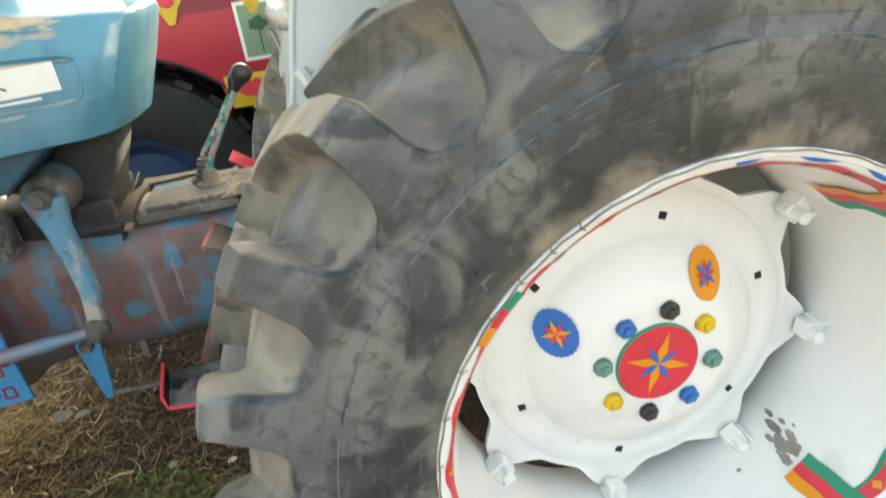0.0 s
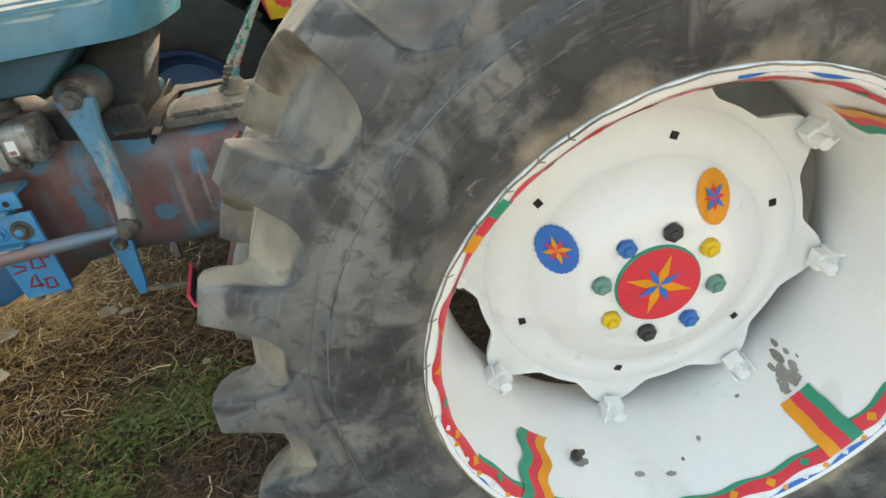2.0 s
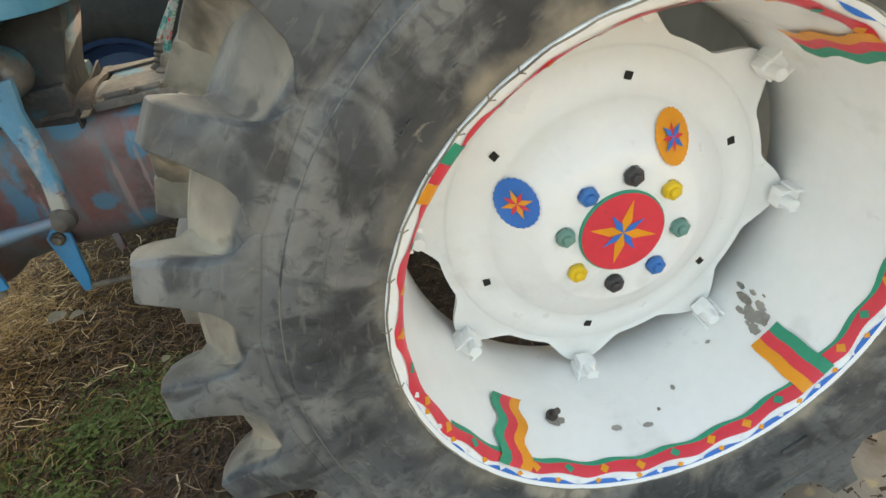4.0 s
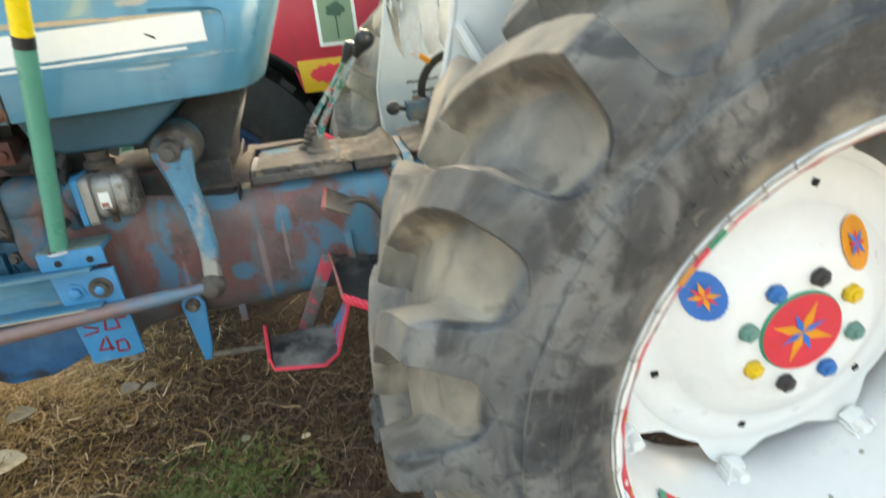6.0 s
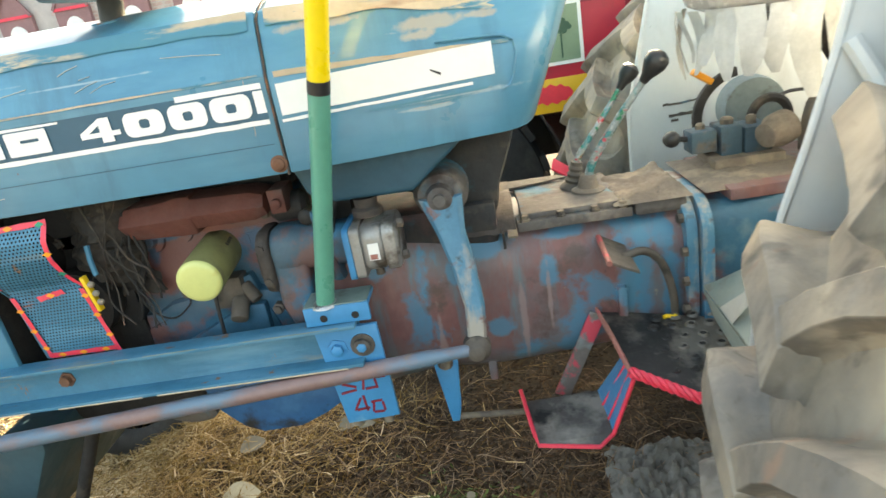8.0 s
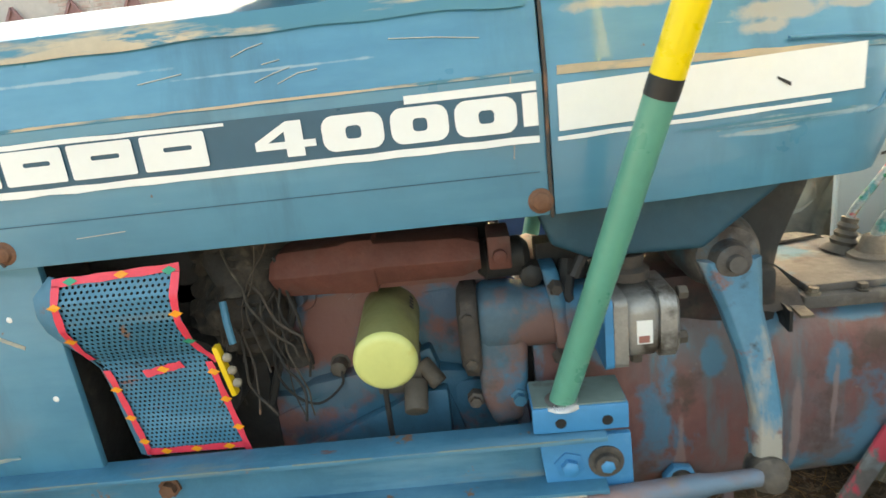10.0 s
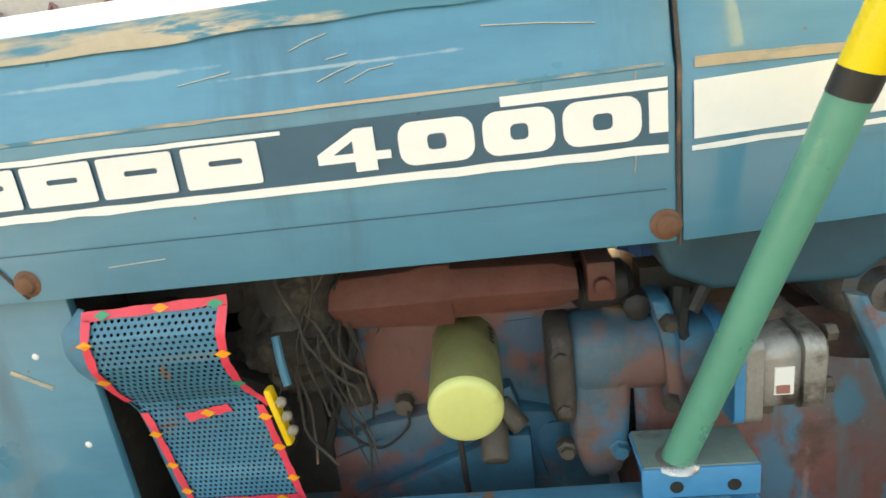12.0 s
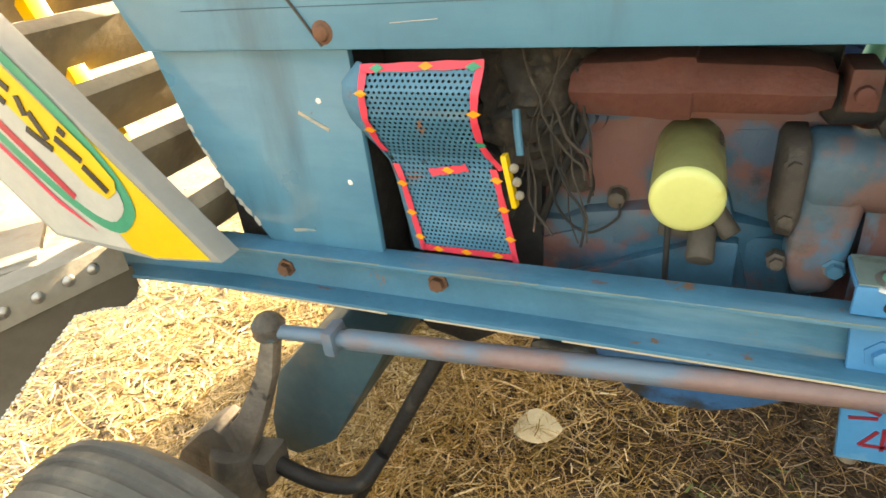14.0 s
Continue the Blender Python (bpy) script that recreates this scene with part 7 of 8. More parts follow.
bm = bmesh.new()
tube(bm, [(-0.31, 0.86, 0.99), (-0.25, 0.90, 0.992), (-0.17, 0.93, 0.985)], 0.004, 8)
turned(bm, (-0.19, 0.92, 0.987), (0.9, 0.3, 0), [(0, 0.006), (0.02, 0.016), (0.05, 0.018), (0.06, 0.008)], 12)
part("control_rod", bm, "dirty", tractor)
bm = bmesh.new()
obox(bm, pose(-0.437, 0.90, 1.052, 0, 35, 0), 0.05, 0.02, 0.014)
part("reflector", bm, "orange", tractor, bevel=0.003)
for x0, x1, z0, z1 in ((-0.445, -0.345, 0.950, 0.956), (-0.43, -0.35, 0.918, 0.927), (-0.425, -0.405, 0.905, 0.912)):
    bm = bmesh.new()
    n = 10
    rows = [[bm.verts.new((x0 + (x1 - x0) * i / n, 1.1755, z + 0.004 * noise.noise(Vector((i * 0.7, z * 50, 0))) + 0.03 * (x0 + (x1 - x0) * i / n + 0.4))) for z in (z0, z1)] for i in range(n + 1)]
    for p, q in zip(rows, rows[1:]):
        bm.faces.new((p[0], q[0], q[1], p[1]))
    part("rust_streak", bm, "dirt_metal", far_fender)

# steering wheel
SC = Vector((-0.690, YC, 1.425))
sn = Vector((-0.36, 0, -0.93)).normalized() * -1
sa, sb, _ = frame_of(sn)
bm = bmesh.new()
tube(bm, [(-0.90, YC, 1.10), (-0.80, YC, 1.28), (-0.745, YC, 1.36), (-0.705, YC, 1.415)], 0.021, 14)
col = part("steering_column", bm, "wrap", tractor, "steering column wrapped in blue foil")
bm = bmesh.new()
tube(bm, [(-0.80, YC, 1.285), (-0.775, YC, 1.32)], 0.027, 14)
part("column_band", bm, "plastic", col)
bm = bmesh.new()
tube(bm, [SC + 0.195 * (math.cos(radians(a)) * sa + math.sin(radians(a)) * sb) for a in range(0, 361, 8)], 0.0155, 12)
sw = part("steering_wheel", bm, "wrap_mix", tractor, "steering wheel wrapped in printed plastic")
bm = bmesh.new()
for a in (30, 150, 270):
    tube(bm, [SC, SC + 0.19 * (math.cos(radians(a)) * sa + math.sin(radians(a)) * sb)], 0.010, 8)
part("spokes", bm, "wrap", sw)
bm = bmesh.new()
turned(bm, SC - sn * 0.02, sn, [(0, 0.035), (0.02, 0.045), (0.04, 0.04), (0.05, 0.02)], 20)
part("wheel_hub", bm, "wrap", sw)
bm = bmesh.new()
obox(bm, pose(-0.665, 0.67, 1.375, 0, 10, 0), 0.016, 0.002, 0.04)
part("ribbon", bm, "sticker_blue", sw)
bm = bmesh.new()
tube(bm, [(-0.76, 0.70, 1.40), (-0.86, 0.69, 1.47), (-0.93, 0.69, 1.49)], 0.003, 6)
turned(bm, (-0.93, 0.69, 1.488), (-0.9, 0, 0.2), [(0, 0.004), (0.012, 0.009), (0.03, 0.009), (0.036, 0.003)], 10)
part("horn_lever", bm, "dirty", tractor)

# front axle, wheel and steering arm
bm = bmesh.new()
turned(bm, (-2.075, 0.442, 0.62), (0, 0.1, 1), [(0, 0.012), (0.004, 0.026), (0.026, 0.028), (0.040, 0.018), (0.046, 0.008)], 20)
part("ball_joint", bm, "dirt_metal", tractor)
bm = bmesh.new()
loft(bm, [[(x - w, y - 0.014, z), (x + w, y - 0.014, z), (x + w, y + 0.014, z), (x - w, y + 0.014, z)] for x, y, z, w in ((-2.072, 0.44, 0.622, 0.014), (-2.085, 0.425, 0.56, 0.018), (-2.125, 0.405, 0.47, 0.026), (-2.185, 0.385, 0.38, 0.045))])
part("steering_arm", bm, "crust", tractor, "dusty steering arm", bevel=0.006)
bm = bmesh.new()
cyl(bm, (-2.17, 0.34, 0.22), (-2.17, 0.38, 0.40), 0.045, n=20)
prism(bm, [(-2.325, 0.325), (-2.30, 0.365), (-2.225, 0.435), (-2.195, 0.455), (-2.170, 0.44), (-2.150, 0.385), (-2.095, 0.395), (-2.100, 0.33), (-2.16, 0.285), (-2.30, 0.29)], 0.365, 0.435)
part("kingpin_housing", bm, "dirt_metal", tractor, "dust-caked kingpin housing", bevel=0.014)
bm = bmesh.new()
tube(bm, bend([(-2.12, 0.40, 0.37), (-2.075, 0.41, 0.335), (-2.03, 0.43, 0.30), (-1.98, 0.46, 0.285), (-1.945, 0.50, 0.33)]), 0.016, 12)
part("tie_rod_arm", bm, "dirty", tractor)
bm = bmesh.new()
prism(bm, [(-2.142, 0.48), (-2.065, 0.565), (-1.98, 0.625), (-1.90, 0.60), (-1.902, 0.575), (-1.963, 0.471), (-2.052, 0.325), (-2.15, 0.26), (-2.20, 0.27), (-2.191, 0.352)], 0.50, 0.98)
part("front_axle_beam", bm, "axle", tractor, "dark blue front axle beam", bevel=0.012)
bm = bmesh.new()
tube(bm, [(-1.80, 0.52, 0.60), (-1.92, 0.52, 0.375), (-2.03, 0.51, 0.17)], 0.014, 10)
part("radius_rod", bm, "dirty", tractor)


def front_wheel(yc, s):
    c = Vector((-2.19 if s < 0 else -2.25, yc, 0.272))
    bm = bmesh.new()
    sc = 0.75
    prof = [(0.205, -0.075), (0.215, -0.085), (0.26, -0.105), (0.31, -0.108), (0.35, -0.096), (0.372, -0.072), (0.380, -0.066), (0.381, -0.050), (0.376, -0.046), (0.376, -0.034), (0.386, -0.030), (0.388, -0.012), (0.380, -0.008), (0.380, 0.008), (0.388, 0.012), (0.386, 0.030), (0.376, 0.034), (0.376, 0.046), (0.381, 0.050), (0.380, 0.066), (0.372, 0.072), (0.35, 0.096), (0.31, 0.108), (0.26, 0.105), (0.215, 0.085), (0.205, 0.075)]
    spin(bm, [(r * sc, y * sc) for r, y in prof], 72)
    moved(bm, Matrix.Translation(c))
    w = part("front_wheel", bm, "tyre_dry" if s < 0 else "rubber_dark", tractor, "grey weathered ribbed front tyre", sharp=40)
    bm = bmesh.new()
    spin(bm, [(0.185, s * 0.072), (0.175, s * 0.06), (0.165, s * 0.03), (0.12, s * 0.04), (0.06, s * 0.06), (0.001, s * 0.06)], 40)
    moved(bm, Matrix.Translation(c))
    part("front_rim", bm, "dirty", w)


front_wheel(0.175, -1)
front_wheel(2 * YC - 0.175, 1)

# painted front guard board, slats, bumper beam and flap
GB = [(-2.085, 0.785), (-2.365, 1.095), (-2.62, 1.38), (-2.82, 1.222), (-2.53, 0.905), (-2.43, 0.790), (-2.22, 0.772)]
for yb, first in ((0.400, True), (2 * YC - 0.44, False)):
    bm = bmesh.new()
    prism(bm, GB, yb, yb + 0.040)
    board = part("guard_board", bm, "board_edge", tractor, "slanting guard board painted yellow, green, white and pink", bevel=0.001)
    d2 = Vector((-0.665, 0, 0.745))
    n2 = Vector((-0.745, 0, -0.665))
    org = Vector((-2.14, yb - 0.0015, 0.82))

    def field(mat, pts, lift):
        bm = bmesh.new()
        bm.faces.new([bm.verts.new(org + d2 * a + n2 * b + Vector((0, -lift, 0))) for a, b in pts])
        part("painted_field", bm, mat, board)

    oval = lambda a0, a1, b0, b1: [((a0 + a1) / 2 + (a1 - a0) / 2 * math.copysign(abs(math.cos(t)) ** 0.7, math.cos(t)), (b0 + b1) / 2 + (b1 - b0) / 2 * math.copysign(abs(math.sin(t)) ** 0.7, math.sin(t))) for t in [2 * math.pi * i / 40 for i in range(40)]]
    bm = bmesh.new()
    bm.faces.new([bm.verts.new((x, yb - 0.001, z)) for x, z in ((-2.105, 0.787), (-2.37, 1.085), (-2.62, 1.365), (-2.66, 1.335), (-2.40, 1.03), (-2.26, 0.785), (-2.22, 0.776))])
    part("painted_field", bm, "yellow", board)
    bm = bmesh.new()
    bm.faces.new([bm.verts.new((x, yb - 0.0012, z)) for x, z in ((-2.26, 0.785), (-2.40, 1.03), (-2.66, 1.335), (-2.81, 1.222), (-2.522, 0.905), (-2.425, 0.796))])
    part("painted_field", bm, "board_white", board)
    field("pink_red", [(0.11, 0.140), (0.20, 0.152), (0.62, 0.156), (0.62, 0.166), (0.19, 0.160)], 0.0016)
    field("green", oval(0.075, 0.62, -0.010, 0.148), 0.001)
    field("board_white", oval(0.095, 0.60, 0.008, 0.130), 0.002)
    field("yellow", [(0.12, 0.035), (0.13, 0.018), (0.18, 0.010), (0.56, 0.012), (0.58, 0.06), (0.16, 0.072), (0.125, 0.06)], 0.003)
    field("t_red", [(0.17, 0.108), (0.52, 0.104), (0.52, 0.122), (0.17, 0.122)], 0.003)
    # unreadable lettering as plain strokes
    for a, b, ln, an in ((0.155, 0.045, 0.05, 4), (0.21, 0.040, 0.05, -12), (0.265, 0.05, 0.045, 40), (0.255, 0.07, 0.05, -20), (0.30, 0.045, 0.03, 80), (0.355, 0.04, 0.06, -8), (0.40, 0.035, 0.05, 15), (0.45, 0.04, 0.055, -5), (0.33, 0.066, 0.014, 0), (0.23, 0.022, 0.014, 0), (0.45, 0.075, 0.08, 6)):
        p = org + d2 * a + n2 * b + Vector((0, -0.0045, 0))
        bm = bmesh.new()
        obox(bm, Matrix.Translation(p) @ Matrix.Rotation(radians(48 + 0.5 * an), 4, "Y"), ln, 0.001, 0.011)
        part("stroke_bar", bm, "black", board)
for k in range(6):
    bm = bmesh.new()
    p = Vector((-2.215, 0, 0.80)) + Vector((-0.075, 0, 0.088)) * k
    obox(bm, pose(p.x, YC, p.z, 0, 38 + rnd(-4, 4), rnd(-2, 2)), 0.028, 0.60, 0.106)
    part("guard_slat", bm, "weathered", tractor, bevel=0.003)
for yy in (0.56, 0.78):
    bm = bmesh.new()
    obox(bm, pose(-2.46, yy, 1.02, 0, -20, 0), 0.03, 0.035, 0.40)
    part("guard_post", bm, "yellow", tractor, bevel=0.003)
# bumper: a cross beam with braces before it, and a beaded rubber curtain below
def along(y, dx=0.0, z=0.757):
    """A point by the beam's rear top edge, which slants a little forwards towards its end."""
    return Vector((-2.373 + 0.28 * (y - 0.445) + dx, y, z))


bm = bmesh.new()
loft(bm, [[along(y, dx, z) for dx, z in ((0, 0.757), (0, 0.698), (-0.006, 0.698), (-0.006, 0.750), (-0.062, 0.750), (-0.062, 0.757))] for y in (0.458, 0.30, 0.02)])
beam = part("bumper_beam", bm, "pale_wood", tractor, "pale weathered bumper beam with bolt heads", bevel=0.0015)
for p, q, w in ((along(0.45, -0.055, 0.7545), along(0.02, -0.245, 0.7545), 0.030), (along(0.43, -0.15, 0.758), along(0.02, -0.40, 0.758), 0.085), (along(0.03, 0, 0.7505), along(0.03, -0.45, 0.7505), 0.03)):
    bm = bmesh.new()
    d = (q - p).normalized()
    side = Vector((-d.y, d.x, 0)) * w
    loft(bm, [[c - side, c + side, c + side + Vector((0, 0, -0.012)), c - side + Vector((0, 0, -0.012))] for c in (p, q)])
    part("brace", bm, "pale_wood", beam, bevel=0.001)
for y in (0.405, 0.365, 0.317, 0.268, 0.22, 0.17, 0.12, 0.07):
    bm = bmesh.new()
    turned(bm, along(y, 0, 0.728 + rnd(-0.003, 0.003)), (1, -0.28, 0), [(0, 0.011), (0.003, 0.0105), (0.007, 0.006), (0.008, 0)], 12)
    part("beam_bolt", bm, "steel", beam)
EDGE = [(0.468, 0.700), (0.468, 0.655), (0.455, 0.638), (0.435, 0.632), (0.40, 0.650), (0.357, 0.662), (0.30, 0.625), (0.197, 0.552), (0.02, 0.44)]
bm = bmesh.new()
loft(bm, [[along(y, dx, z) for y, z in EDGE + [(0.02, 0.705)]] for dx in (-0.008, -0.014)])
flap = part("mud_flap", bm, "flap", tractor, "brown flap with a beaded edge")
for a, b in zip(EDGE[1:], EDGE[2:]):
    n = max(1, int(math.hypot(b[0] - a[0], b[1] - a[1]) / 0.012))
    for k in range(n):
        bm = bmesh.new()
        turned(bm, along(a[0] + (b[0] - a[0]) * k / n, -0.011, a[1] + (b[1] - a[1]) * k / n - 0.002), (1, 0, 0), [(-0.005, 0.0), (-0.003, 0.0035), (0, 0.0045), (0.003, 0.0035), (0.005, 0.0)], 8)
        part("bead", bm, "decal_white", flap)


# ---- the painted trailer ----
TRY = 1.88
trailer = thing("farm_trailer", (0.4, TRY + 0.8, 0.0), "red farm trailer with yellow scallops and a painted tree panel", "trailer")
TX0, TX1, TZ0, TZ1 = -1.03, 2.6, 0.86, 1.40
bm = bmesh.new()
prism(bm, [(-0.765, TZ0), (TX1, TZ0), (TX1, TZ1), (TX0, TZ1), (TX0, 1.094), (-0.93, 1.055), (-0.86, 1.014), (-0.79, 0.962)], TRY, TRY + 0.04)
wallp = part("side_wall", bm, "t_red", trailer, "red sheet side wall", bevel=0.004)
for nm, b4 in (("side_wall", (TX0, TX1, TRY + 1.7, TRY + 1.74, TZ0, TZ1)), ("front_wall", (TX0, TX0 + 0.04, TRY + 0.30, TRY + 1.7, TZ0, TZ1)), ("tail_gate", (TX1 - 0.04, TX1, TRY + 0.04, TRY + 1.7, TZ0, TZ1))):
    bm = bmesh.new()
    box(bm, *b4)
    part(nm, bm, "t_red", trailer, bevel=0.004)
bm = bmesh.new()
box(bm, TX0, TX1, TRY + 0.30, TRY + 1.74, 0.80, 0.86)
box(bm, -0.58, 0.88, TRY + 0.062, TRY + 0.30, 0.802, 0.858)
box(bm, 2.12, TX1 - 0.05, TRY + 0.062, TRY + 0.30, 0.802, 0.858)
part("bed", bm, "black_iron", trailer, bevel=0.004)
bm = bmesh.new()
box(bm, -0.60, TX1, TRY - 0.004, TRY + 0.06, 0.80, 0.855)
part("chassis_rail", bm, "black_iron", trailer)
bm = bmesh.new()
box(bm, TX0, TX1, TRY - 0.008, TRY + 0.05, 1.335, 1.405)
part("top_band", bm, "t_yellow", trailer, "yellow top band with leaf motifs", bevel=0.003)
bm = bmesh.new()
prism(bm, [(-0.762, 0.862), (TX1, 0.862), (TX1, 0.985), (-0.774, 0.985)], TRY - 0.006, TRY)
part("lower_band", bm, "t_yellow", trailer, bevel=0.001)
px = TX0 + 0.13
k = 0
while px < TX1 - 0.2:
    bm = bmesh.new()
    bm.faces.new([bm.verts.new((px + a, TRY - 0.009, z)) for a, z in ((-0.10, 1.335), (0.10, 1.335), (0.035, 1.255), (0.012, 1.20), (-0.012, 1.20), (-0.035, 1.255))])
    part("scallop", bm, "t_yellow", wallp)
    bm = bmesh.new()
    turned(bm, (px, TRY - 0.0095, 1.292), (0, -1, 0), [(0, 0.032), (0.002, 0.030), (0.003, 0.02)], 20)
    part("boss", bm, "sticker_blue" if k % 2 else "red", wallp)
    bm = bmesh.new()
    box(bm, px + 0.03, px + 0.27, TRY - 0.004, TRY, 1.232, 1.325)
    part("inset", bm, "t_dkred", wallp)
    bm = bmesh.new()
    for j in range(3):
        cx, cz, w = px - 0.10 + 0.10 * j, 1.371 + 0.008 * (j % 2), 0.042
        bm.faces.new([bm.verts.new((cx + w * math.cos(t) * (1 + 0.15 * math.sin(5 * t)), TRY - 0.0092, cz + 0.022 * math.sin(t))) for t in [2 * math.pi * i / 18 for i in range(18)]])
    part("leaf_motif", bm, ("t_deep", "rim_navy", "t_deep", "t_dkred")[k % 4], wallp)
    # lower red flame motif
    bm = bmesh.new()
    half = [(0.080 * math.cos(t), 0.034 * math.sin(t) * (1 + 0.16 * math.sin(13 * t))) for t in [2 * math.pi * i / 52 for i in range(52)]]
    bm.faces.new([bm.verts.new((px + 0.25 + a, TRY - 0.0075, 0.928 + z)) for a, z in half])
    part("flame_motif", bm, "red", wallp)
    px += 0.30
    k += 1
for cx in (-0.595, 0.05, 0.70, 1.35):
    bm = bmesh.new()
    box(bm, cx - 0.078, cx + 0.078, TRY - 0.006, TRY, 1.030, 1.247)
    pan = part("picture_frame", bm, "decal_white", wallp, "white framed painting of a tree")
    bm = bmesh.new()
    box(bm, cx - 0.065, cx + 0.065, TRY - 0.008, TRY - 0.006, 1.043, 1.234)
    part("picture", bm, "t_green", pan)
    bm = bmesh.new()
    box(bm, cx - 0.003, cx + 0.003, TRY - 0.0095, TRY - 0.008, 1.055, 1.135)
    for a in (-32, 0, 32):
        obox(bm, pose(cx + 0.018 * math.sin(radians(a)), TRY - 0.0088, 1.140 + 0.012 * math.cos(radians(a)), 0, a, 0), 0.004, 0.0012, 0.05)
    for j in range(14):
        aa = j * 2.4
        bm.faces.new([bm.verts.new((cx + 0.030 * math.cos(aa) * (j / 14) ** 0.5 + 0.013 * math.cos(t), TRY - 0.0092 - j * 1e-5, 1.163 + 0.022 * math.sin(aa) * (j / 14) ** 0.5 + 0.010 * math.sin(t))) for t in [2 * math.pi * i / 8 for i in range(8)]])
    part("painted_tree", bm, "t_deep", pan)
bm = bmesh.new()
box(bm, -0.36, -0.27, TRY - 0.003, TRY, 0.96, 1.23)
part("inset", bm, "t_dkred", wallp)


def trailer_wheel(x, y):
    bm = bmesh.new()
    spin(bm, [(0.26, -0.10), (0.30, -0.125), (0.43, -0.13), (0.505, -0.11), (0.525, -0.07), (0.528, 0), (0.525, 0.07), (0.505, 0.11), (0.43, 0.13), (0.30, 0.125), (0.26, 0.10)], 60)
    moved(bm, Matrix.Translation((x, y, 0.52)))
    w = part("trailer_wheel", bm, "rubber_dark", trailer, "black truck tyre with blue rim")
    for k in range(24):
        for s in (-1, 1):
            bm = bmesh.new()
            obox(bm, Matrix.Translation((x, y, 0.52)) @ Matrix.Rotation(radians(-15 * k - 7.5 * (s > 0)), 4, "Y") @ Matrix.Translation((0.524, s * 0.065, 0)), 0.026, 0.085, 0.065)
            part("tread_block", bm, "rubber_dark", w)
    bm = bmesh.new()
    spin(bm, [(0.275, -0.118), (0.255, -0.11), (0.24, -0.05), (0.20, -0.03), (0.10, -0.05), (0.001, -0.05)], 36)
    moved(bm, Matrix.Translation((x, y, 0.52)))
    part("wheel_rim", bm, "rim_navy", w)


for x in (-1.20, 1.5):
    for y in (TRY + 0.17, TRY + 1.5):
        trailer_wheel(x, y)
# arch with a closed back, added to keep sun off the trailer tyres
for x in (-1.20, 1.5):
    bm = bmesh.new()
    loft(bm, [[(x + r * math.cos(radians(a)), TRY + dy, 0.52 + r * math.sin(radians(a))) for r, dy in ((0.600, -0.004), (0.610, -0.004), (0.610, 0.36), (0.600, 0.36))] for a in range(12, 169, 6)])
    prism(bm, [(x + 0.598 * math.cos(radians(a)), 0.52 + 0.598 * math.sin(radians(a))) for a in range(12, 169, 6)], TRY + 0.345, TRY + 0.355)
    part("wheel_shade_arch", bm, "black_iron", trailer, "black arch over the wheel, added to shade its tread")
bm = bmesh.new()
box(bm, -1.28, -1.12, TRY + 0.12, TRY + 1.5, 0.48, 0.56)
box(bm, 1.42, 1.58, TRY + 0.12, TRY + 1.5, 0.48, 0.56)
box(bm, -1.4, 2.5, TRY + 0.35, TRY + 0.45, 0.62, 0.80)
box(bm, -1.4, 2.5, TRY + 1.25, TRY + 1.35, 0.62, 0.80)
part("running_gear", bm, "black_iron", trailer, bevel=0.01)


# ---- the brick building far off ----
HY = 26.0
house = thing("brick_building", (-16.0, HY + 2, 0.0), "brick building paled with painted haze, with a row of red gabled doorways", "building")
bm = bmesh.new()
box(bm, -34, -9.15, HY, HY + 6, -0.2, 6.2)
hw = part("brick_wall", bm, "mortar", house, "brick wall paled with painted haze")
bm = bmesh.new()
box(bm, -34.2, -8.95, HY - 0.2, HY + 6.2, 6.2, 6.5)
part("roof_slab", bm, "mortar", house)
bm = bmesh.new()
for z in np.arange(0.8, 5.6, 0.17):
    x = -17.5 + rnd(0, 0.4)
    while x < -9.5:
        w = rnd(0.40, 0.52)
        box(bm, x, x + w - 0.05, HY - 0.025, HY, z, z + 0.12)
        x += w
part("brick", bm, "brick", house)["kind"] = "stuff"
for k in range(8):
    gx = -11.55 - 2.45 * k
    bm = bmesh.new()
    prism(bm, [(gx - 0.72, 0), (gx + 0.72, 0), (gx + 0.72, 4.0), (gx, 5.15), (gx - 0.72, 4.0)], HY - 0.22, HY - 0.02)
    g = part("gable_surround", bm, "brick_red", house, "red gabled doorway surround")
    bm = bmesh.new()
    arch = [(gx - 0.42, 1.0), (gx + 0.42, 1.0), (gx + 0.42, 3.15)] + [(gx + 0.42 * math.cos(t), 3.15 + 0.55 * math.sin(t)) for t in [math.pi * i / 8 for i in range(1, 8)]] + [(gx - 0.42, 3.15)]
    prism(bm, arch, HY - 0.26, HY - 0.22)
    part("arched_door", bm, "decal_white", g)
    for a, b, c, d in ((-0.03, 0.03, 1.0, 3.2), (-0.42, 0.42, 3.02, 3.12), (-0.28, -0.24, 1.0, 3.1), (0.24, 0.28, 1.0, 3.1)):
        bm = bmesh.new()
        box(bm, gx + a, gx + b, HY - 0.29, HY - 0.26, c, d)
        part("door_bar", bm, "brick_red", g)
    bm = bmesh.new()
    for s in (-1, 1):
        obox(bm, pose(gx + s * 0.37, HY - 0.25, 4.60, 0, -s * 32, 0), 0.10, 0.10, 1.40)
    part("gable_coping", bm, "brick_red", g)
    bm = bmesh.new()
    box(bm, gx - 0.74, gx + 0.74, HY - 0.27, HY - 0.22, 3.95, 4.07)
    part("gable_band", bm, "pink_red", g)


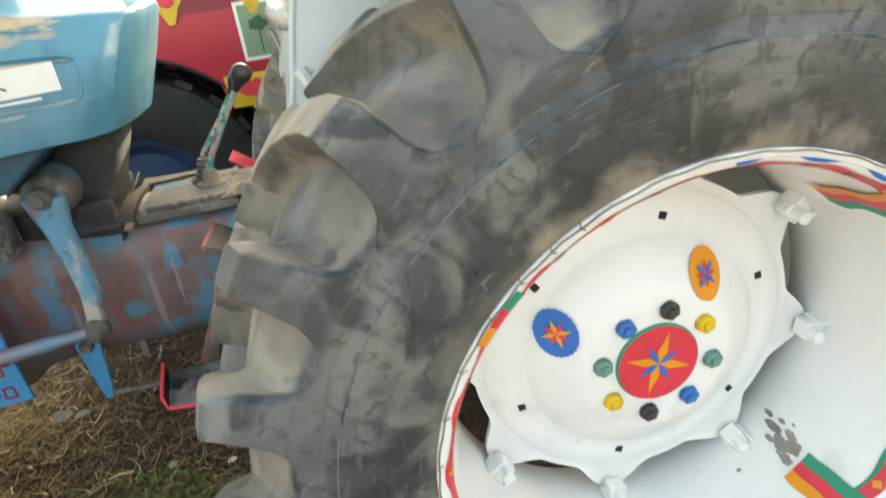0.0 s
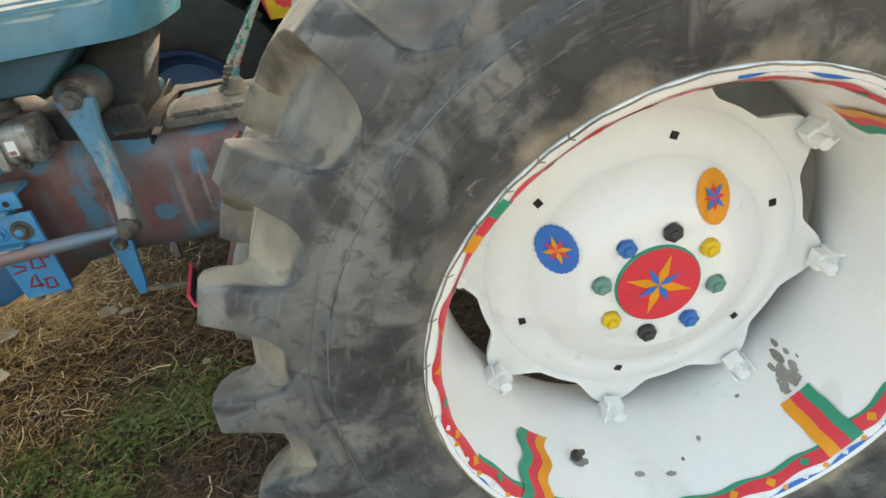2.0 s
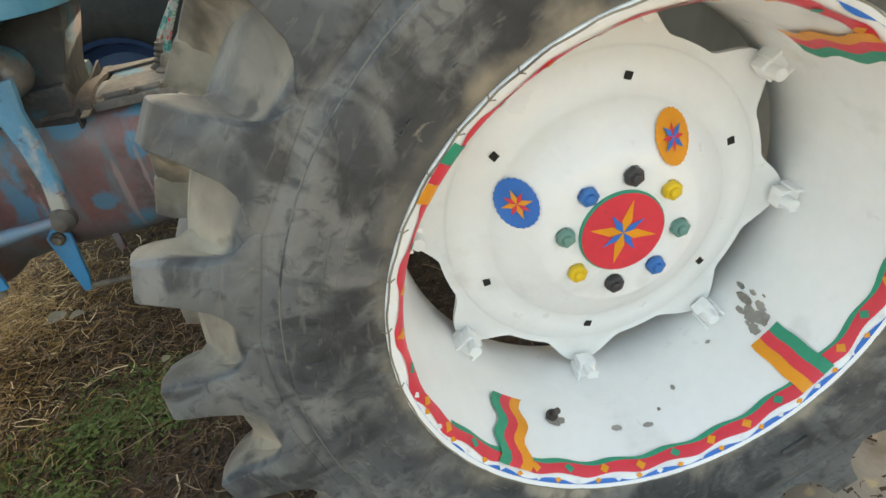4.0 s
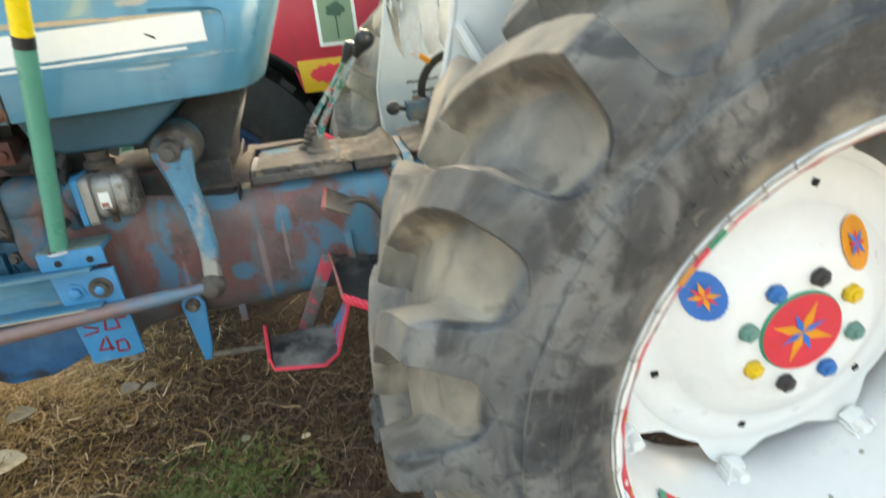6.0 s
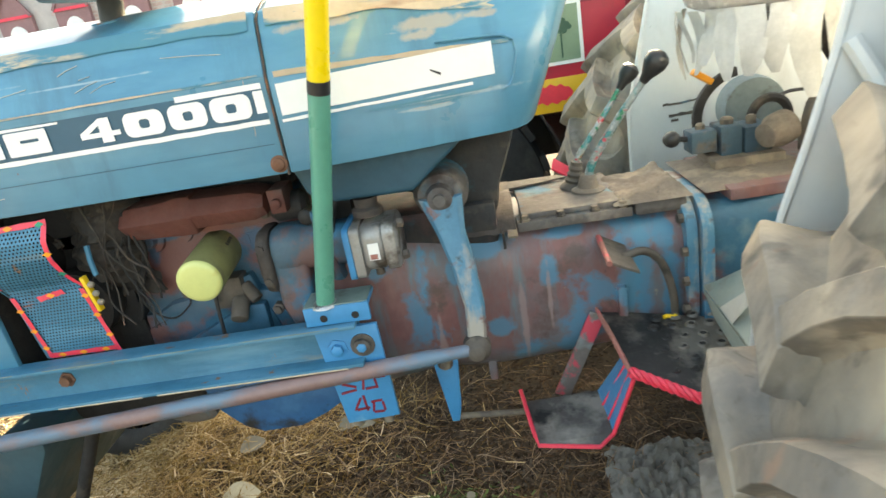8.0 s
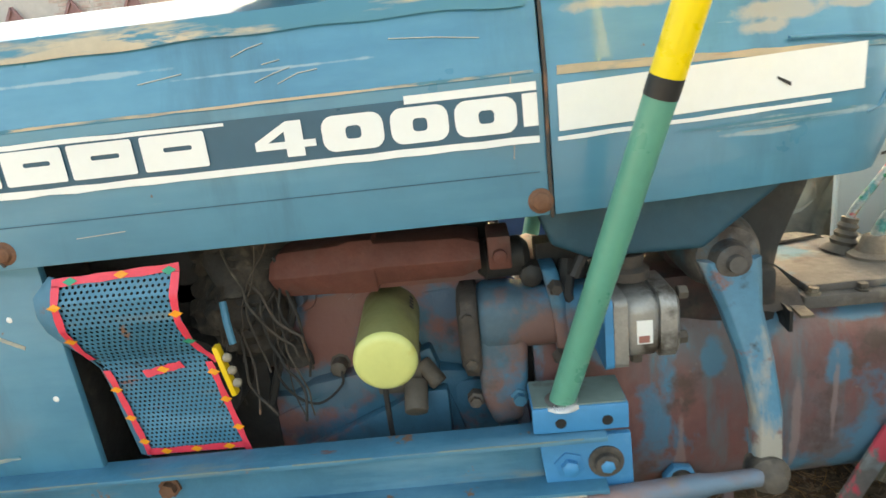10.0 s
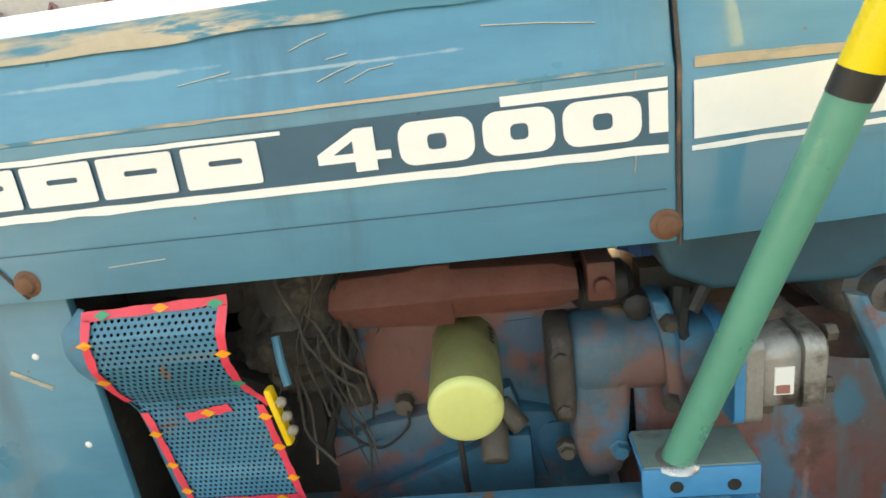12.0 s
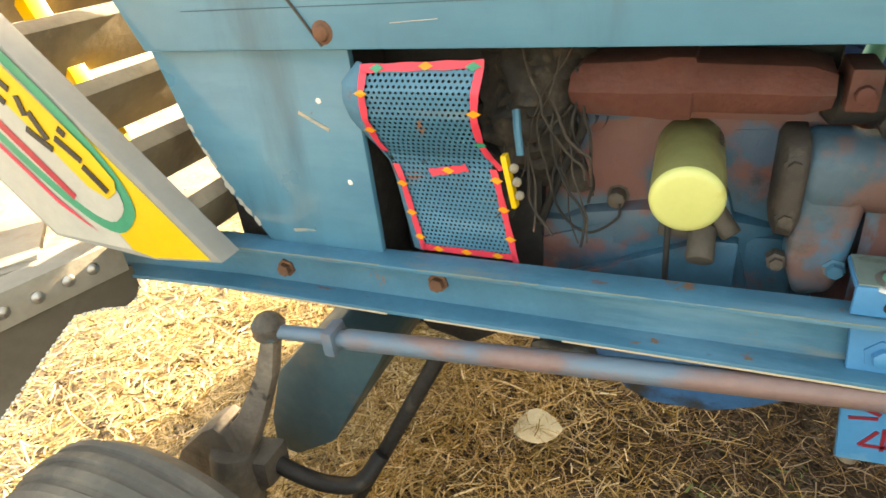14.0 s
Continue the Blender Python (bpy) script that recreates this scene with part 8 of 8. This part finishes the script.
# ---- trees ----
def leaves(bm, pts, size, per):
    for p in pts:
        for _ in range(per):
            c = p + Vector((rnd(-1, 1), rnd(-1, 1), rnd(-1, 1))) * size * 2.6
            u = Vector((rnd(-1, 1), rnd(-1, 1), rnd(-1, 1))).normalized()
            v = u.orthogonal().normalized()
            s = size * rnd(0.6, 1.3)
            bm.faces.new([bm.verts.new(c + q) for q in (-u * s, v * s * 0.45, u * s, -v * s * 0.45)])


def tree(x, y, h, spread, name, leafy, label):
    t = thing(name, (x, y, 0), label, "tree")
    bm = bmesh.new()
    top = Vector((x, y, h * 0.45))
    tube(bm, [(x, y, -0.2), (x + 0.08, y, h * 0.2), (x - 0.05, y, h * 0.45)], 0.05 * h * 0.7, 10, 0.6)
    part("trunk", bm, "bark", t)
    ends = []
    for k in range(11):
        a, e = rnd(0, 6.28), rnd(0.25, 1.2)
        d = Vector((math.cos(a) * math.cos(e), math.sin(a) * math.cos(e), math.sin(e)))
        mid = top + d * spread * 0.45 + Vector((0, 0, rnd(-0.2, 0.3)))
        end = top + d * spread + Vector((rnd(-0.4, 0.4), rnd(-0.4, 0.4), rnd(0, 0.5)))
        bm = bmesh.new()
        tube(bm, [top - Vector((0, 0, 0.3)), mid, end], 0.014 * h, 7, 0.25)
        for q in range(5):
            s = mid + (end - mid) * rnd(0, 1)
            e2 = s + Vector((rnd(-1, 1), rnd(-1, 1), rnd(-0.3, 0.9))) * spread * 0.32
            tube(bm, [s, (s + e2) / 2 + Vector((0, 0, 0.06)), e2], 0.005 * h, 5, 0.3)
            ends += [s, (s + e2) / 2, e2]
        part("limb", bm, "bark", t)
        ends.append(end)
    if leafy:
        bm = bmesh.new()
        leaves(bm, ends, 0.11, leafy)
        part("crown", bm, "foliage", t)
    return t


tree(3.2, 13.5, 4.6, 2.4, "tree", 34, "leafy green tree beyond the trailer")
tree(0.4, 16.0, 4.2, 2.0, "tree", 30, "leafy green tree beyond the trailer")
tree(-6.6, 22.0, 4.4, 2.2, "bare_tree", 0, "bare thin tree beside the brick building")
t = thing("bush", (-9.6, 22.0, 0), "low green bush by the brick building", "bush")
bm = bmesh.new()
leaves(bm, [Vector((-9.8 + rnd(-0.7, 0.7), 22 + rnd(-0.5, 0.5), rnd(0.5, 2.4))) for _ in range(60)], 0.14, 8)
part("foliage", bm, "foliage", t)
bm = bmesh.new()
for k in range(7):
    tube(bm, [(-9.7, 22, -0.1), (-9.8 + rnd(-0.6, 0.6), 22 + rnd(-0.4, 0.4), 2.0)], 0.03, 6, 0.4)
part("stems", bm, "bark", t)


# ---- litter on the ground ----
def strands(name, n, place, length, width, mat, label, rise=0.02, segs=2, curl=0.11):
    """Loose blades, each a narrow strip bent in an arc over the ground."""
    vs, fs = [], []
    for _ in range(n):
        x, y = place()
        c = Vector((x, y, hump(x, y) + rnd(0.0, rise)))
        a, L, w = rnd(0, 6.283), rnd(*length), rnd(*width)
        d = Vector((math.cos(a), math.sin(a), rnd(-0.10, 0.30)))
        s = Vector((-math.sin(a), math.cos(a), rnd(-0.6, 0.6))) * w
        arc = Vector((rnd(-1, 1), rnd(-1, 1), rnd(-0.5, 0.4))) * L * curl
        i = len(vs)
        for k in range(segs + 1):
            t = 2 * k / segs - 1
            p = c + d * (t * L / 2) + arc * (1 - t * t)
            p.z = max(p.z, hump(p.x, p.y) + 0.001)
            vs += [p - s, p + s]
        fs += [(i + 2 * k, i + 2 * k + 2, i + 2 * k + 3, i + 2 * k + 1) for k in range(segs)]
    me = bpy.data.meshes.new(name)
    me.from_pydata([tuple(v) for v in vs], [], fs)
    me.materials.append(M[mat])
    return tagged(new(name, me), label, "straw" if "straw" in name else "grass", kind="stuff")


def near():
    return (random.gauss(-1.35, 0.95), random.gauss(0.95, 0.72))


def heap():
    return (random.gauss(-1.98, 0.32), random.gauss(1.0, 0.42))


strands("straw", 7000, lambda: (random.gauss(-1.45, 0.6), random.gauss(0.95, 0.55)), (0.03, 0.12), (0.0005, 0.0014), "straw_brown", "loose brown straw scattered over the soil", 0.035, 5, 0.3)
strands("straw", 28000, near, (0.010, 0.05), (0.0006, 0.0022), "straw_dark", "dark straw among the soil", 0.02)
strands("straw_chaff", 34000, near, (0.006, 0.020), (0.0015, 0.0050), "chaff", "brown chaff and crumbs covering the soil", 0.016)
strands("straw", 12000, heap, (0.02, 0.10), (0.0004, 0.0012), "straw", "heap of golden straw under the engine", 0.05, 3, 0.2)
strands("straw", 24000, lambda: (random.gauss(-2.7, 0.5), random.gauss(1.1, 0.7)), (0.025, 0.11), (0.0007, 0.0022), "straw_sunlit", "golden straw in front of the tractor, paled with painted sunlight", 0.035)


def weeds():
    c = random.choice(((-1.20, 0.70, 0.10), (-1.08, 0.68, 0.09), (-1.28, 0.60, 0.07), (-1.5, 0.50, 0.05), (-1.30, 0.35, 0.06)))
    return random.gauss(c[0], c[2]), random.gauss(c[1], c[2])


strands("grass", 3600, weeds, (0.008, 0.028), (0.0012, 0.0038), "grass", "sparse green weeds in the straw", 0.035)
strands("grass", 500, weeds, (0.03, 0.08), (0.0005, 0.0010), "grass", "thin green grass blades among the weeds", 0.04, 4, 0.25)


def dry_leaf(x, y, s, a, mat):
    bm = bmesh.new()
    rows = []
    for i in range(9):
        t = i / 8
        w = s * 0.42 * math.sin(math.pi * min(1, t * 0.96 + 0.03)) ** 0.8
        rows.append([bm.verts.new((s * (t - 0.5), w * e, 0.25 * abs(e) * w + 0.06 * s * math.sin(3 * t))) for e in (-1, -0.5, 0, 0.5, 1)])
    for p, q in zip(rows, rows[1:]):
        for e in range(4):
            bm.faces.new((p[e], p[e + 1], q[e + 1], q[e]))
    moved(bm, Matrix.Translation((x, y, hump(x, y) + 0.034)) @ Matrix.Rotation(a, 4, "Z") @ Matrix.Rotation(rnd(-0.3, 0.3), 4, "X"))
    o = link("dry_leaf", bm, mat, sharp=80)
    tagged(o, "curled pale dry leaf lying on the straw", "leaf", group="fallen leaves")


for x, y, s, a, mat in ((-1.745, 0.853, 0.115, 0.35, "leaf_cream"), (-1.50, 1.195, 0.07, 0.9, "leaf"), (-1.437, 1.19, 0.055, 0.3, "leaf"), (-1.763, 1.048, 0.08, 0.6, "leaf"), (-0.92, 0.812, 0.03, 0.4, "leaf_cream"), (-1.10, 0.86, 0.03, 0.8, "leaf")):
    dry_leaf(x, y, s, a, mat)
# crumpled rag by the rear tyre
bm = bmesh.new()
g = []
for j in range(30):
    row = []
    for i in range(34):
        u, v = i / 33, j / 29
        edge = 0.5 + 0.5 * min(1, 5 * min(u, 1 - u, v, 1 - v))
        x = -0.72 + 0.30 * u + 0.03 * noise.noise(Vector((v * 4, 3, 2)))
        y = 0.72 + 0.26 * v + 0.03 * noise.noise(Vector((u * 4, 7, 2)))
        q = Vector((u * 3.2 + 5, v * 3.2, 5))
        fold = 0.05 * abs(noise.noise(q)) + 0.045 * abs(noise.noise(q * 2.9)) + 0.03 * abs(noise.noise(q * 6.5))
        row.append(bm.verts.new((x, y, hump(x, y) + 0.010 + fold * edge)))
    g.append(row)
for p, q in zip(g, g[1:]):
    for i in range(33):
        bm.faces.new((p[i], p[i + 1], q[i + 1], q[i]))
tagged(link("rag", bm, "rag", sharp=22), "crumpled grey rag on the ground by the tyre", "rag")
